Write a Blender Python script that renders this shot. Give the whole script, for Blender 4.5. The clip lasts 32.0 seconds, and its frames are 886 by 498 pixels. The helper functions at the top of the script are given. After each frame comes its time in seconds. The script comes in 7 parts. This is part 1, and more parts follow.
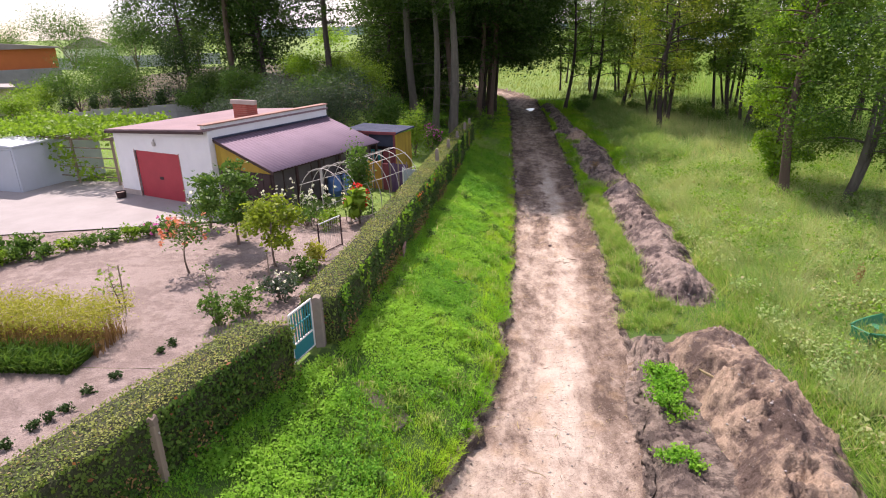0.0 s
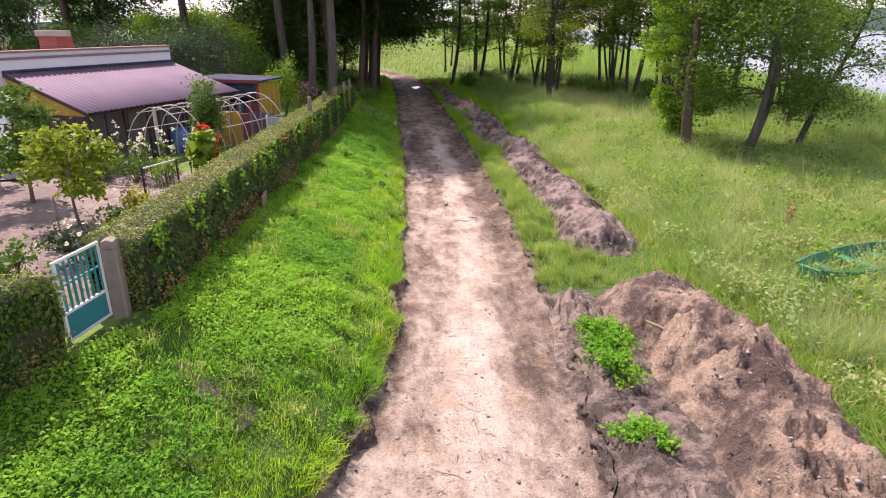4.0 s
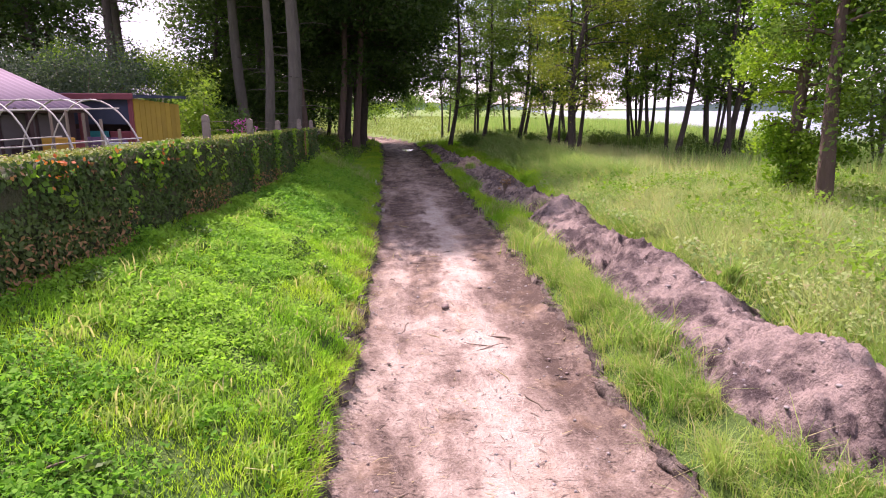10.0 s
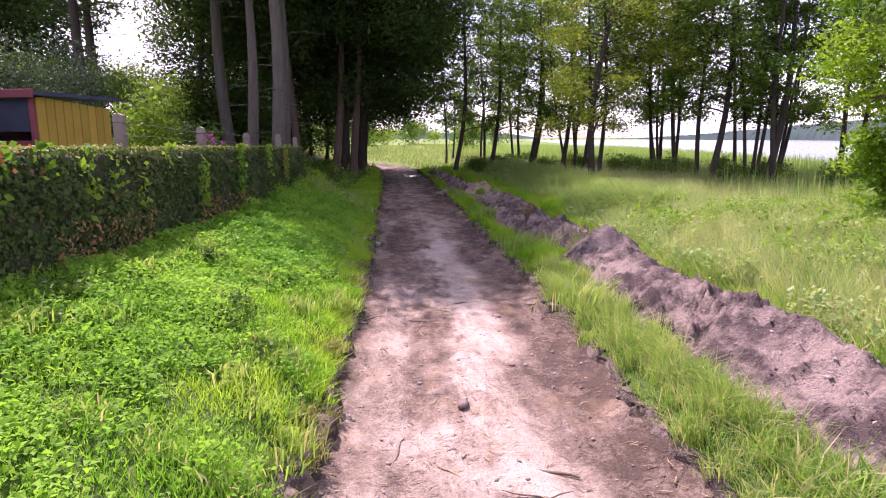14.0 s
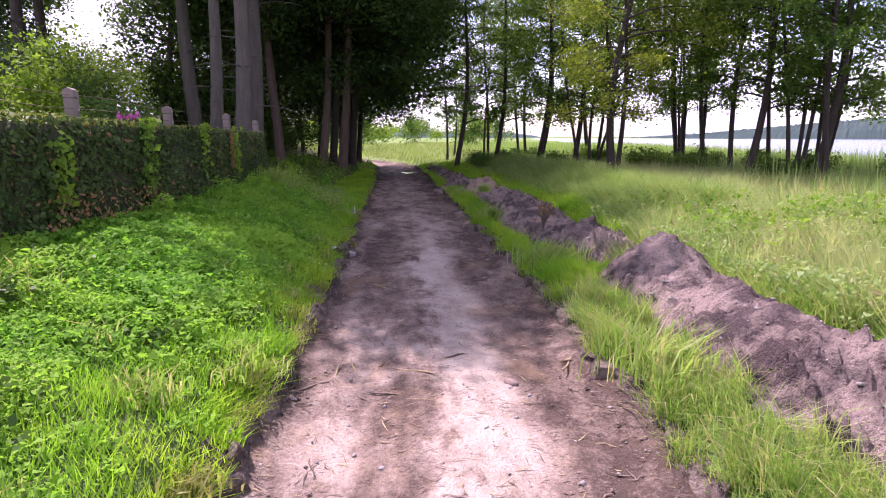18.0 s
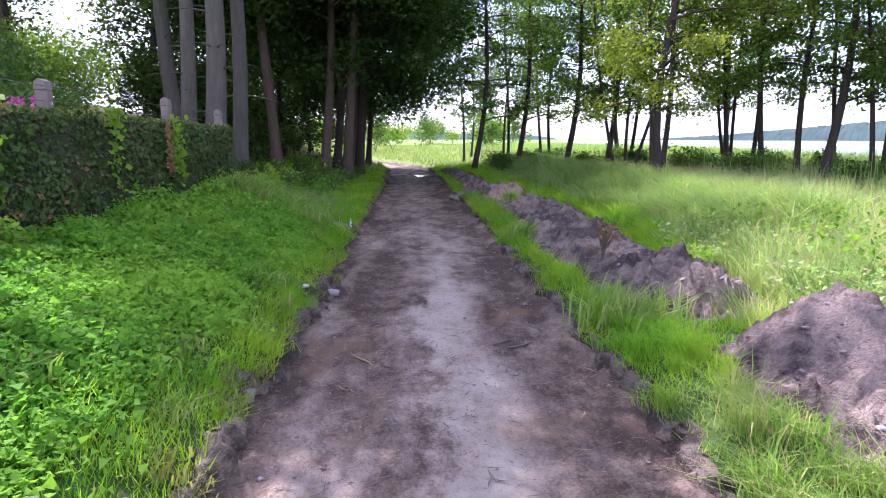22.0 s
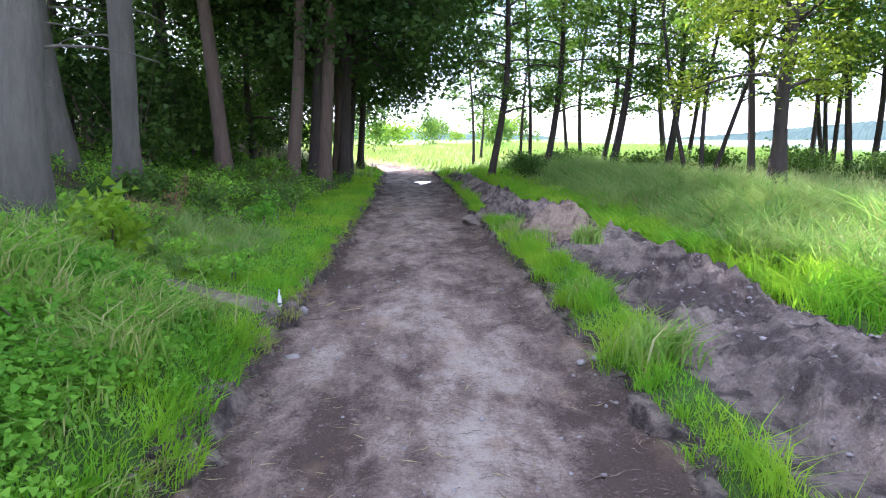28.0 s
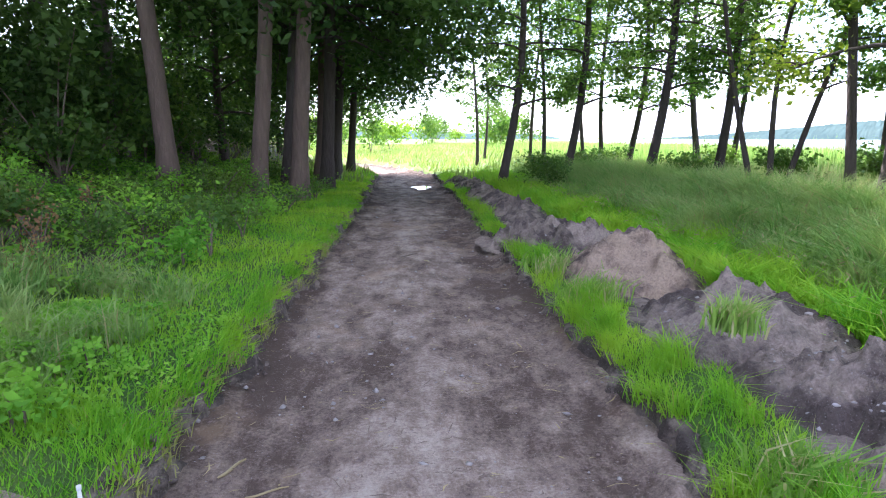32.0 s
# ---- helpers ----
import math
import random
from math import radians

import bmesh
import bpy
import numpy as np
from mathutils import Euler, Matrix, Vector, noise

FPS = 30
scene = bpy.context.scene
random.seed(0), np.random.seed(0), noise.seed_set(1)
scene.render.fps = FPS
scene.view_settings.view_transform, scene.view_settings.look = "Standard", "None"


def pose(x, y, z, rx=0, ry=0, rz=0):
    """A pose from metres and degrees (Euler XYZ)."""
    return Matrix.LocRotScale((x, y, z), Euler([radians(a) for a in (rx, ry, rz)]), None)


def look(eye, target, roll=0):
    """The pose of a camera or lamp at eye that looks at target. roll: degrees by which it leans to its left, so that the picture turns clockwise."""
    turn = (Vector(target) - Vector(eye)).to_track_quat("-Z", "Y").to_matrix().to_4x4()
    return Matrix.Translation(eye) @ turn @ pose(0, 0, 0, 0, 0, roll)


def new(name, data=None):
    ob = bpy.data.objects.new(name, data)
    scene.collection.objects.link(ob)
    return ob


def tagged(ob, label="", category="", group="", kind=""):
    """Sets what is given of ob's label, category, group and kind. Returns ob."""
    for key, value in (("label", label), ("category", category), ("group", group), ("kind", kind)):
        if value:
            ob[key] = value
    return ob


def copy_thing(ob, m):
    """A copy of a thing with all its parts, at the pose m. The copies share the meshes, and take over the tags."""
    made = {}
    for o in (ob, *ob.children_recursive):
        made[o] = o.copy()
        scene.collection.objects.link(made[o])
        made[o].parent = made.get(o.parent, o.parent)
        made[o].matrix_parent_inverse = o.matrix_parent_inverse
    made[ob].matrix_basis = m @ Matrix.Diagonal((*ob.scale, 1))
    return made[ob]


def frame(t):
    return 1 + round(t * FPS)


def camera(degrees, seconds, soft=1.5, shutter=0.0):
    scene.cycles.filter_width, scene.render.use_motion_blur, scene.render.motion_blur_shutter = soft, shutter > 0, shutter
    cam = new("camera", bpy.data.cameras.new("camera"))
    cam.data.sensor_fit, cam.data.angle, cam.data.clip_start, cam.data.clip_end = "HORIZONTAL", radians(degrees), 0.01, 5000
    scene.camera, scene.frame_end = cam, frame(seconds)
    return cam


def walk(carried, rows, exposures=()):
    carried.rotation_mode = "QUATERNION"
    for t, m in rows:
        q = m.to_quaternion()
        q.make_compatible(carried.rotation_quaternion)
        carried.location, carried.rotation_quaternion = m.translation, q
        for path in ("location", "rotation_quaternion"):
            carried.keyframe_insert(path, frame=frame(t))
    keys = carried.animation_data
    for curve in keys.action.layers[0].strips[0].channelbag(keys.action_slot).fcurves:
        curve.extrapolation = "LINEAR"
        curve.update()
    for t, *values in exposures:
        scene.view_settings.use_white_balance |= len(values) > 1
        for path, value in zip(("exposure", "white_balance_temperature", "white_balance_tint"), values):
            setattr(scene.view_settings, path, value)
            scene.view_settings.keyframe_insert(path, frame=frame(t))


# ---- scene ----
cam = camera(72.1, 32.0, 1.05)
METRES, EYE, TILT, LEAN, TURN = 40.0, 8.0, -19.9, 1.5, 5.0
ROWS = [
    (0.0, 0.0, 0.0, 0.0, -0.0, 0.0, 0.0),
    (0.5, -0.0033, 0.0166, -0.0074, -2.24, -0.05, 0.45),
    (1.0, -0.0062, 0.03, -0.0151, -5.37, -0.14, 1.13),
    (1.5, -0.0084, 0.0413, -0.0249, -7.57, -0.19, 1.55),
    (2.0, -0.0094, 0.0521, -0.0348, -8.67, -0.21, 1.7),
    (2.5, -0.0084, 0.0611, -0.038, -9.31, -0.25, 1.81),
    (3.0, -0.0046, 0.0695, -0.0369, -9.76, -0.27, 1.91),
    (3.5, 0.0015, 0.08, -0.0345, -10.1, -0.3, 2.0),
    (5.5, 0.0325, 0.1577, -0.0262, -10.75, -0.32, 2.24),
    (6.0, 0.0387, 0.183, -0.026, -10.85, 0.03, 2.25),
    (6.5, 0.0439, 0.2069, -0.022, -10.91, 0.59, 2.27),
    (7.0, 0.0478, 0.2308, -0.0169, -10.89, 1.25, 2.24),
    (7.5, 0.0508, 0.2547, -0.013, -10.79, 2.11, 2.17),
    (8.0, 0.0535, 0.2781, -0.009, -10.73, 3.02, 2.15),
    (8.5, 0.0548, 0.3003, -0.0056, -10.69, 3.95, 2.16),
    (9.0, 0.0556, 0.3211, -0.0016, -10.69, 4.9, 2.11),
    (9.5, 0.0554, 0.332, -0.0027, -10.68, 5.84, 2.1),
    (10.0, 0.0552, 0.3407, -0.0027, -10.65, 6.78, 2.12),
    (10.5, 0.0555, 0.3504, -0.0014, -10.62, 7.76, 2.07),
    (11.0, 0.0564, 0.3599, 0.0011, -10.54, 8.78, 2.05),
    (11.5, 0.0577, 0.3704, 0.0048, -10.53, 9.43, 2.01),
    (12.0, 0.0599, 0.3827, 0.0097, -10.5, 9.42, 2.05),
    (12.5, 0.0623, 0.3951, 0.0149, -10.45, 9.43, 2.06),
    (13.0, 0.0647, 0.4086, 0.0163, -10.47, 9.45, 2.05),
    (13.5, 0.067, 0.4217, 0.0186, -10.43, 9.42, 2.04),
    (14.0, 0.0698, 0.436, 0.0193, -10.41, 9.44, 2.04),
    (14.5, 0.0736, 0.4506, 0.0206, -10.44, 9.47, 2.0),
    (16.5, 0.0888, 0.5004, 0.0311, -10.23, 9.41, 2.01),
    (17.0, 0.0909, 0.5104, 0.035, -10.2, 9.4, 2.01),
    (17.5, 0.0925, 0.5206, 0.0386, -10.19, 9.4, 2.01),
    (18.0, 0.0938, 0.5312, 0.0426, -10.14, 9.38, 1.99),
    (18.5, 0.0949, 0.5418, 0.0466, -10.12, 9.4, 1.99),
    (19.0, 0.0963, 0.5533, 0.0501, -10.07, 9.44, 1.97),
    (19.5, 0.0981, 0.5647, 0.0535, -10.01, 9.44, 1.95),
    (20.0, 0.1002, 0.5756, 0.0566, -9.71, 9.44, 1.84),
    (20.5, 0.1028, 0.5875, 0.0601, -9.17, 9.5, 1.66),
    (21.0, 0.1056, 0.6006, 0.0643, -9.01, 9.53, 1.58),
    (21.5, 0.1084, 0.6141, 0.0688, -8.88, 9.57, 1.54),
    (22.0, 0.1107, 0.6266, 0.0733, -8.76, 9.6, 1.51),
    (22.5, 0.1131, 0.6384, 0.0781, -8.65, 9.61, 1.52),
    (23.0, 0.116, 0.6502, 0.0826, -8.63, 9.61, 1.53),
    (23.5, 0.1196, 0.6618, 0.0871, -8.63, 9.61, 1.49),
    (24.0, 0.1232, 0.6744, 0.0917, -8.6, 9.58, 1.46),
    (24.5, 0.126, 0.6892, 0.0957, -8.6, 9.6, 1.44),
    (25.0, 0.1281, 0.7062, 0.1015, -8.58, 9.6, 1.43),
    (25.5, 0.1302, 0.7241, 0.1082, -8.53, 9.62, 1.43),
    (27.5, 0.136, 0.8042, 0.1352, -8.44, 9.62, 1.56),
    (28.0, 0.1362, 0.8242, 0.1415, -8.46, 9.63, 1.55),
    (28.5, 0.136, 0.8423, 0.1479, -8.45, 9.62, 1.56),
    (29.0, 0.1366, 0.8579, 0.1538, -8.46, 9.59, 1.56),
    (29.5, 0.1379, 0.8709, 0.1594, -8.45, 9.6, 1.59),
    (30.0, 0.14, 0.8833, 0.1639, -8.43, 9.57, 1.57),
    (30.5, 0.1424, 0.8956, 0.1678, -8.44, 9.59, 1.58),
    (31.0, 0.1449, 0.9082, 0.172, -8.5, 9.58, 1.55),
    (31.5, 0.1474, 0.9212, 0.1763, -8.54, 9.57, 1.56),
    (32.0, 0.1502, 0.9353, 0.1807, -8.57, 9.57, 1.56),
]
walk(cam, [(t, pose(0, 0, EYE, TILT, LEAN, TURN) @ pose(METRES * x, METRES * y, METRES * z, 90 + pitch, roll, yaw)) for t, x, y, z, yaw, pitch, roll in ROWS],
     [(0.0, 0.89, 6680, 28), (6.0, 1.0, 6700, 38), (13.0, 1.19, 6380, 51), (17.0, 1.15, 6250, 53), (21.0, 1.58, 5780, 42), (25.0, 2.2, 5600, 30), (32.0, 2.5, 5680, 24)])

# ---- light ----
SUN_TO = Vector((-0.30, 0.50, 0.88)).normalized()
world = bpy.data.worlds.new("world")
scene.world = world
world.use_nodes = True
wn = world.node_tree
sky = wn.nodes.new("ShaderNodeTexSky")
sky.sky_type = "NISHITA"
sky.sun_disc = False
sky.sun_elevation = math.asin(SUN_TO.z)
sky.sun_rotation = math.atan2(SUN_TO.x, SUN_TO.y)
sky.air_density, sky.dust_density, sky.ozone_density = 1.0, 1.0, 1.0
# thin broken cloud over the whole sky
w_co = wn.nodes.new("ShaderNodeTexCoord")
w_noise = wn.nodes.new("ShaderNodeTexNoise")
w_noise.inputs["Scale"].default_value, w_noise.inputs["Detail"].default_value = 2.6, 6.0
wn.links.new(w_co.outputs["Generated"], w_noise.inputs["Vector"])
w_ramp = wn.nodes.new("ShaderNodeValToRGB")
w_ramp.color_ramp.elements[0].position, w_ramp.color_ramp.elements[1].position = 0.40, 0.62
wn.links.new(w_noise.outputs["Fac"], w_ramp.inputs["Fac"])
w_mix = wn.nodes.new("ShaderNodeMix")
w_mix.data_type = "RGBA"
wn.links.new(w_ramp.outputs["Color"], w_mix.inputs[0])
wn.links.new(sky.outputs[0], w_mix.inputs[6])
w_mix.inputs[7].default_value = (6.2, 6.5, 7.0, 1)
wn.links.new(w_mix.outputs[2], wn.nodes["Background"].inputs[0])
wn.nodes["Background"].inputs[1].default_value = 0.115
sun = new("sun", bpy.data.lights.new("sun", "SUN"))
sun.data.energy, sun.data.angle, sun.data.color = 4.5, radians(0.55), (1.0, 0.94, 0.85)
sun.matrix_world = look((0, 0, 60), tuple(Vector((0, 0, 60)) - SUN_TO))


# ---- materials ----
def nodes_of(name):
    m = bpy.data.materials.new(name)
    m.use_nodes = True
    t = m.node_tree
    return m, t, t.nodes["Principled BSDF"]


def noise_node(t, coord, scale, detail=4.0, rough=0.55, stretch=None):
    n = t.nodes.new("ShaderNodeTexNoise")
    n.inputs["Scale"].default_value, n.inputs["Detail"].default_value = scale, detail
    n.inputs["Roughness"].default_value = rough
    if stretch:
        mp = t.nodes.new("ShaderNodeMapping")
        mp.inputs["Scale"].default_value = stretch
        t.links.new(coord, mp.inputs["Vector"])
        coord = mp.outputs[0]
    t.links.new(coord, n.inputs["Vector"])
    return n.outputs["Fac"]


def ramp(t, fac, lo, hi, c1=(0, 0, 0, 1), c2=(1, 1, 1, 1)):
    r = t.nodes.new("ShaderNodeValToRGB")
    r.color_ramp.elements[0].position, r.color_ramp.elements[1].position = lo, hi
    r.color_ramp.elements[0].color, r.color_ramp.elements[1].color = c1, c2
    t.links.new(fac, r.inputs["Fac"])
    return r.outputs["Color"]


def mix(t, fac, a, b, kind="MIX"):
    n = t.nodes.new("ShaderNodeMix")
    n.data_type, n.blend_type = "RGBA", kind
    for sock, v in ((n.inputs[0], fac), (n.inputs[6], a), (n.inputs[7], b)):
        if isinstance(v, (int, float)):
            sock.default_value = v
        elif isinstance(v, tuple):
            sock.default_value = (*v, 1) if len(v) == 3 else v
        else:
            t.links.new(v, sock)
    return n.outputs[2]


def calc(t, op, a, b=0.5):
    n = t.nodes.new("ShaderNodeMath")
    n.operation = op
    for sock, v in ((n.inputs[0], a), (n.inputs[1], b)):
        if isinstance(v, (int, float)):
            sock.default_value = v
        else:
            t.links.new(v, sock)
    return n.outputs[0]


def add_bump(t, bsdf, height, strength, distance):
    b = t.nodes.new("ShaderNodeBump")
    b.inputs["Strength"].default_value, b.inputs["Distance"].default_value = strength, distance
    t.links.new(height, b.inputs["Height"])
    t.links.new(b.outputs[0], bsdf.inputs["Normal"])


def surface(name, c1, c2, scale=6.0, rough=0.8, metal=0.0, bump=0.3, dist=0.01, fine=60.0, stain=0.25, stretch=None, spec=0.3, local=True):
    """Two colours mixed by a coarse and a fine noise, with stains and fine relief."""
    m, t, b = nodes_of(name)
    co = t.nodes.new("ShaderNodeTexCoord").outputs["Object"] if local else t.nodes.new("ShaderNodeNewGeometry").outputs["Position"]
    n1 = noise_node(t, co, scale, 5, 0.6, stretch)
    n2 = noise_node(t, co, fine, 3, 0.6, stretch)
    col = mix(t, ramp(t, n1, 0.3, 0.7), c1, c2)
    col = mix(t, calc(t, "MULTIPLY", n2, stain), col, tuple(0.45 * v for v in c1))
    oi = t.nodes.new("ShaderNodeObjectInfo")
    hv = t.nodes.new("ShaderNodeHueSaturation")
    t.links.new(calc(t, "MULTIPLY_ADD", oi.outputs["Random"], 0.22), hv.inputs["Value"])
    hv.inputs["Value"].links[0].from_node.inputs[2].default_value = 0.89
    t.links.new(col, hv.inputs["Color"])
    t.links.new(hv.outputs[0], b.inputs["Base Color"])
    b.inputs["Roughness"].default_value, b.inputs["Metallic"].default_value = rough, metal
    b.inputs["Specular IOR Level"].default_value = spec
    add_bump(t, b, n2, bump, dist)
    return m


def leafy(name, c1, c2, trans=0.4, rough=0.5, patch=None, patch_scale=0.35, spec=0.18, dry=None, dry_part=0.05):
    """Leaves: colour varies leaf by leaf and in patches; light shines through."""
    m, t, b = nodes_of(name)
    geo = t.nodes.new("ShaderNodeNewGeometry")
    rnd = geo.outputs["Random Per Island"]
    col = mix(t, rnd, c1, c2)
    if patch:
        n = noise_node(t, geo.outputs["Position"], patch_scale, 3)
        col = mix(t, ramp(t, n, 0.42, 0.62), col, patch)
    if dry:
        col = mix(t, calc(t, "LESS_THAN", calc(t, "FRACT", calc(t, "MULTIPLY", rnd, 17.3)), dry_part), col, dry)
    t.links.new(col, b.inputs["Base Color"])
    b.inputs["Roughness"].default_value = rough
    b.inputs["Specular IOR Level"].default_value = spec
    tr = t.nodes.new("ShaderNodeBsdfTranslucent")
    t.links.new(mix(t, 1.0, col, (1.15, 1.25, 0.72), "MULTIPLY"), tr.inputs["Color"])
    mx = t.nodes.new("ShaderNodeMixShader")
    mx.inputs[0].default_value = trans
    t.links.new(b.outputs[0], mx.inputs[1])
    t.links.new(tr.outputs[0], mx.inputs[2])
    t.links.new(mx.outputs[0], t.nodes["Material Output"].inputs["Surface"])
    return m


def soil(name, pale, dark, big=0.5, pebble=0.5, wet=0.8):
    """Dug earth: pale dry crust over dark damp soil, crumbs and pebbles."""
    m, t, b = nodes_of(name)
    geo = t.nodes.new("ShaderNodeNewGeometry").outputs["Position"]
    n1 = noise_node(t, geo, big, 6, 0.62)
    n2 = noise_node(t, geo, 4.0, 5, 0.65)
    n3 = noise_node(t, geo, 28.0, 4, 0.7)
    v = t.nodes.new("ShaderNodeTexVoronoi")
    v.inputs["Scale"].default_value = 18.0
    t.links.new(geo, v.inputs["Vector"])
    f = calc(t, "ADD", calc(t, "MULTIPLY", n1, 0.66), calc(t, "MULTIPLY", n2, 0.34))
    col = mix(t, ramp(t, f, 0.455, 0.565), dark, pale)
    col = mix(t, ramp(t, n3, 0.35, 0.75), col, mix(t, 0.5, col, tuple(0.35 * c for c in dark)))
    grit = ramp(t, noise_node(t, geo, 70.0, 2, 0.5), 0.62, 0.72)
    col = mix(t, calc(t, "MULTIPLY", grit, 0.35), col, (0.40, 0.36, 0.33))
    stone = ramp(t, v.outputs["Distance"], 0.06, 0.12, (1, 1, 1, 1), (0, 0, 0, 1))
    few = ramp(t, noise_node(t, geo, 7.0, 2), 0.52, 0.60)
    col = mix(t, calc(t, "MULTIPLY", calc(t, "MULTIPLY", stone, few), pebble), col, (0.42, 0.39, 0.36))
    t.links.new(col, b.inputs["Base Color"])
    b.inputs["Roughness"].default_value = wet
    b.inputs["Specular IOR Level"].default_value = 0.2
    h = calc(t, "ADD", calc(t, "MULTIPLY", n2, 1.0), calc(t, "MULTIPLY", n3, 0.5))
    add_bump(t, b, h, 1.0, 0.12)
    return m


def track_soil():
    """The dug track: a pale trodden middle, dark torn-up sides, dashes left by the digger's bucket, roots and grit."""
    m, t, b = nodes_of("track_soil")
    geo = t.nodes.new("ShaderNodeNewGeometry").outputs["Position"]
    uv = t.nodes.new("ShaderNodeUVMap")
    uv.uv_map = "lane"
    sep = t.nodes.new("ShaderNodeSeparateXYZ")
    t.links.new(uv.outputs[0], sep.inputs[0])
    wide, along = sep.outputs[0], sep.outputs[1]

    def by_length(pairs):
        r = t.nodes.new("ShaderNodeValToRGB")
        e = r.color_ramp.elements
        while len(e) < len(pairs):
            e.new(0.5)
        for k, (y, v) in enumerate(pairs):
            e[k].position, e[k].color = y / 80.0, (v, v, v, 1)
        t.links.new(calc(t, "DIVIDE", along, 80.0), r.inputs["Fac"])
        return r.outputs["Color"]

    wob = calc(t, "MULTIPLY", calc(t, "SUBTRACT", noise_node(t, geo, 0.35, 5), 0.5), 0.55)
    across = calc(t, "ADD", wide, wob)
    lane = ramp(t, calc(t, "ABSOLUTE", calc(t, "SUBTRACT", across, 0.52)), 0.04, 0.22, (1, 1, 1, 1), (0, 0, 0, 1))
    side = ramp(t, across, 0.60, 0.84)
    rim = ramp(t, wide, 0.0, 0.10, (1, 1, 1, 1), (0, 0, 0, 1))
    big = noise_node(t, geo, 0.8, 7, 0.62, (1, 0.5, 1))
    patch = noise_node(t, geo, 2.6, 6, 0.7, (1, 0.5, 1))
    dash = noise_node(t, geo, 4.5, 7, 0.8, (1.0, 0.8, 1))
    drag = noise_node(t, geo, 3.0, 4, 0.6, (3.5, 0.35, 1))
    fine = noise_node(t, geo, 30.0, 4, 0.75)
    # tone falls along the track: peaty soil, and tree shade put into the colour
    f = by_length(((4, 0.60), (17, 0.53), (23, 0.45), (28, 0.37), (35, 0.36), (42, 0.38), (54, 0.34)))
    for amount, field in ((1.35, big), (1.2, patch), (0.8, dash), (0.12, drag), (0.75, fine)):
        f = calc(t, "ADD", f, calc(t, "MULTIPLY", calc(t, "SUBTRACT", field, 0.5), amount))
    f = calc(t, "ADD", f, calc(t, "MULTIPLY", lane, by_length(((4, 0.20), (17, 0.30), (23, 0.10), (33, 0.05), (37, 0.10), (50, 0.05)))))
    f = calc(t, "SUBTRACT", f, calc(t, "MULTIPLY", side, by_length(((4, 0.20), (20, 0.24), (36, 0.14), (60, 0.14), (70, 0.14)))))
    # left rim: dark soil, plus the cut bank's shadow put into the colour
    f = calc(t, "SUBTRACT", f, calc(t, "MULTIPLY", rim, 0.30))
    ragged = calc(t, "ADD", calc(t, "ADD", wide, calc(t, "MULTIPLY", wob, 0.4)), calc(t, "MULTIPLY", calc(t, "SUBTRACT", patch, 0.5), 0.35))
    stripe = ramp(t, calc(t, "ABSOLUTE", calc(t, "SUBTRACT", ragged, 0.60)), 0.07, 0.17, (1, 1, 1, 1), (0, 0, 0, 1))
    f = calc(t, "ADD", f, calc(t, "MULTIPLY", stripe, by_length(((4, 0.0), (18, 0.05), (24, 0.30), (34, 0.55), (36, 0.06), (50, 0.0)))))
    smear = noise_node(t, geo, 1.5, 4, 0.6, (1, 0.4, 1))
    f = calc(t, "SUBTRACT", f, calc(t, "MULTIPLY", ramp(t, smear, 0.52, 0.66), 0.22))
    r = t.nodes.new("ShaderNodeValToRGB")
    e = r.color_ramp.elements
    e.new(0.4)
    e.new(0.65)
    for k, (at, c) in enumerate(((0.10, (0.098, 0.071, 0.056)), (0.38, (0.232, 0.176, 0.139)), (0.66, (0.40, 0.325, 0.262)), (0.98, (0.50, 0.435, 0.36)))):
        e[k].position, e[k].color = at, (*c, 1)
    t.links.new(f, r.inputs["Fac"])
    col = r.outputs["Color"]
    och = ramp(t, noise_node(t, geo, 1.1, 5, 0.6, (1, 0.8, 1)), 0.56, 0.68)
    col = mix(t, calc(t, "MULTIPLY", och, 0.6), col, mix(t, 0.5, col, (0.42, 0.29, 0.17)))
    grit = ramp(t, noise_node(t, geo, 75.0, 2, 0.5), 0.64, 0.72)
    col = mix(t, calc(t, "MULTIPLY", grit, 0.35), col, (0.46, 0.42, 0.39))
    t.links.new(col, b.inputs["Base Color"])
    b.inputs["Roughness"].default_value = 0.85
    b.inputs["Specular IOR Level"].default_value = 0.06
    h = calc(t, "ADD", calc(t, "ADD", patch, calc(t, "MULTIPLY", dash, 0.35)), calc(t, "MULTIPLY", fine, 0.55))
    add_bump(t, b, h, 1.0, 0.07)
    return m


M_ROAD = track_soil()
M_PILE = soil("pile_soil", (0.365, 0.285, 0.24), (0.085, 0.062, 0.058), 0.8)
M_SAND = soil("sandy_soil", (0.46, 0.34, 0.245), (0.12, 0.085, 0.07), 0.9)
M_PILE_DARK = soil("dark_pile_soil", (0.36, 0.285, 0.232), (0.105, 0.08, 0.069), 0.9)
M_FLOOR = soil("wood_floor", (0.13, 0.115, 0.06), (0.07, 0.065, 0.035), 1.2, 0.1)
M_PATH = soil("path_soil", (0.36, 0.29, 0.22), (0.21, 0.165, 0.125), 1.5, 0.4)
M_GARDEN = soil("garden_soil", (0.37, 0.295, 0.26), (0.26, 0.20, 0.175), 0.5, 0.15)
M_EDGE = soil("edge_soil", (0.27, 0.215, 0.175), (0.085, 0.066, 0.056), 3.0, 0.6)
M_GROUND = surface("meadow_ground", (0.105, 0.19, 0.032), (0.155, 0.22, 0.045), 1.6, 0.95, bump=1.0, dist=0.06, fine=22, local=False)
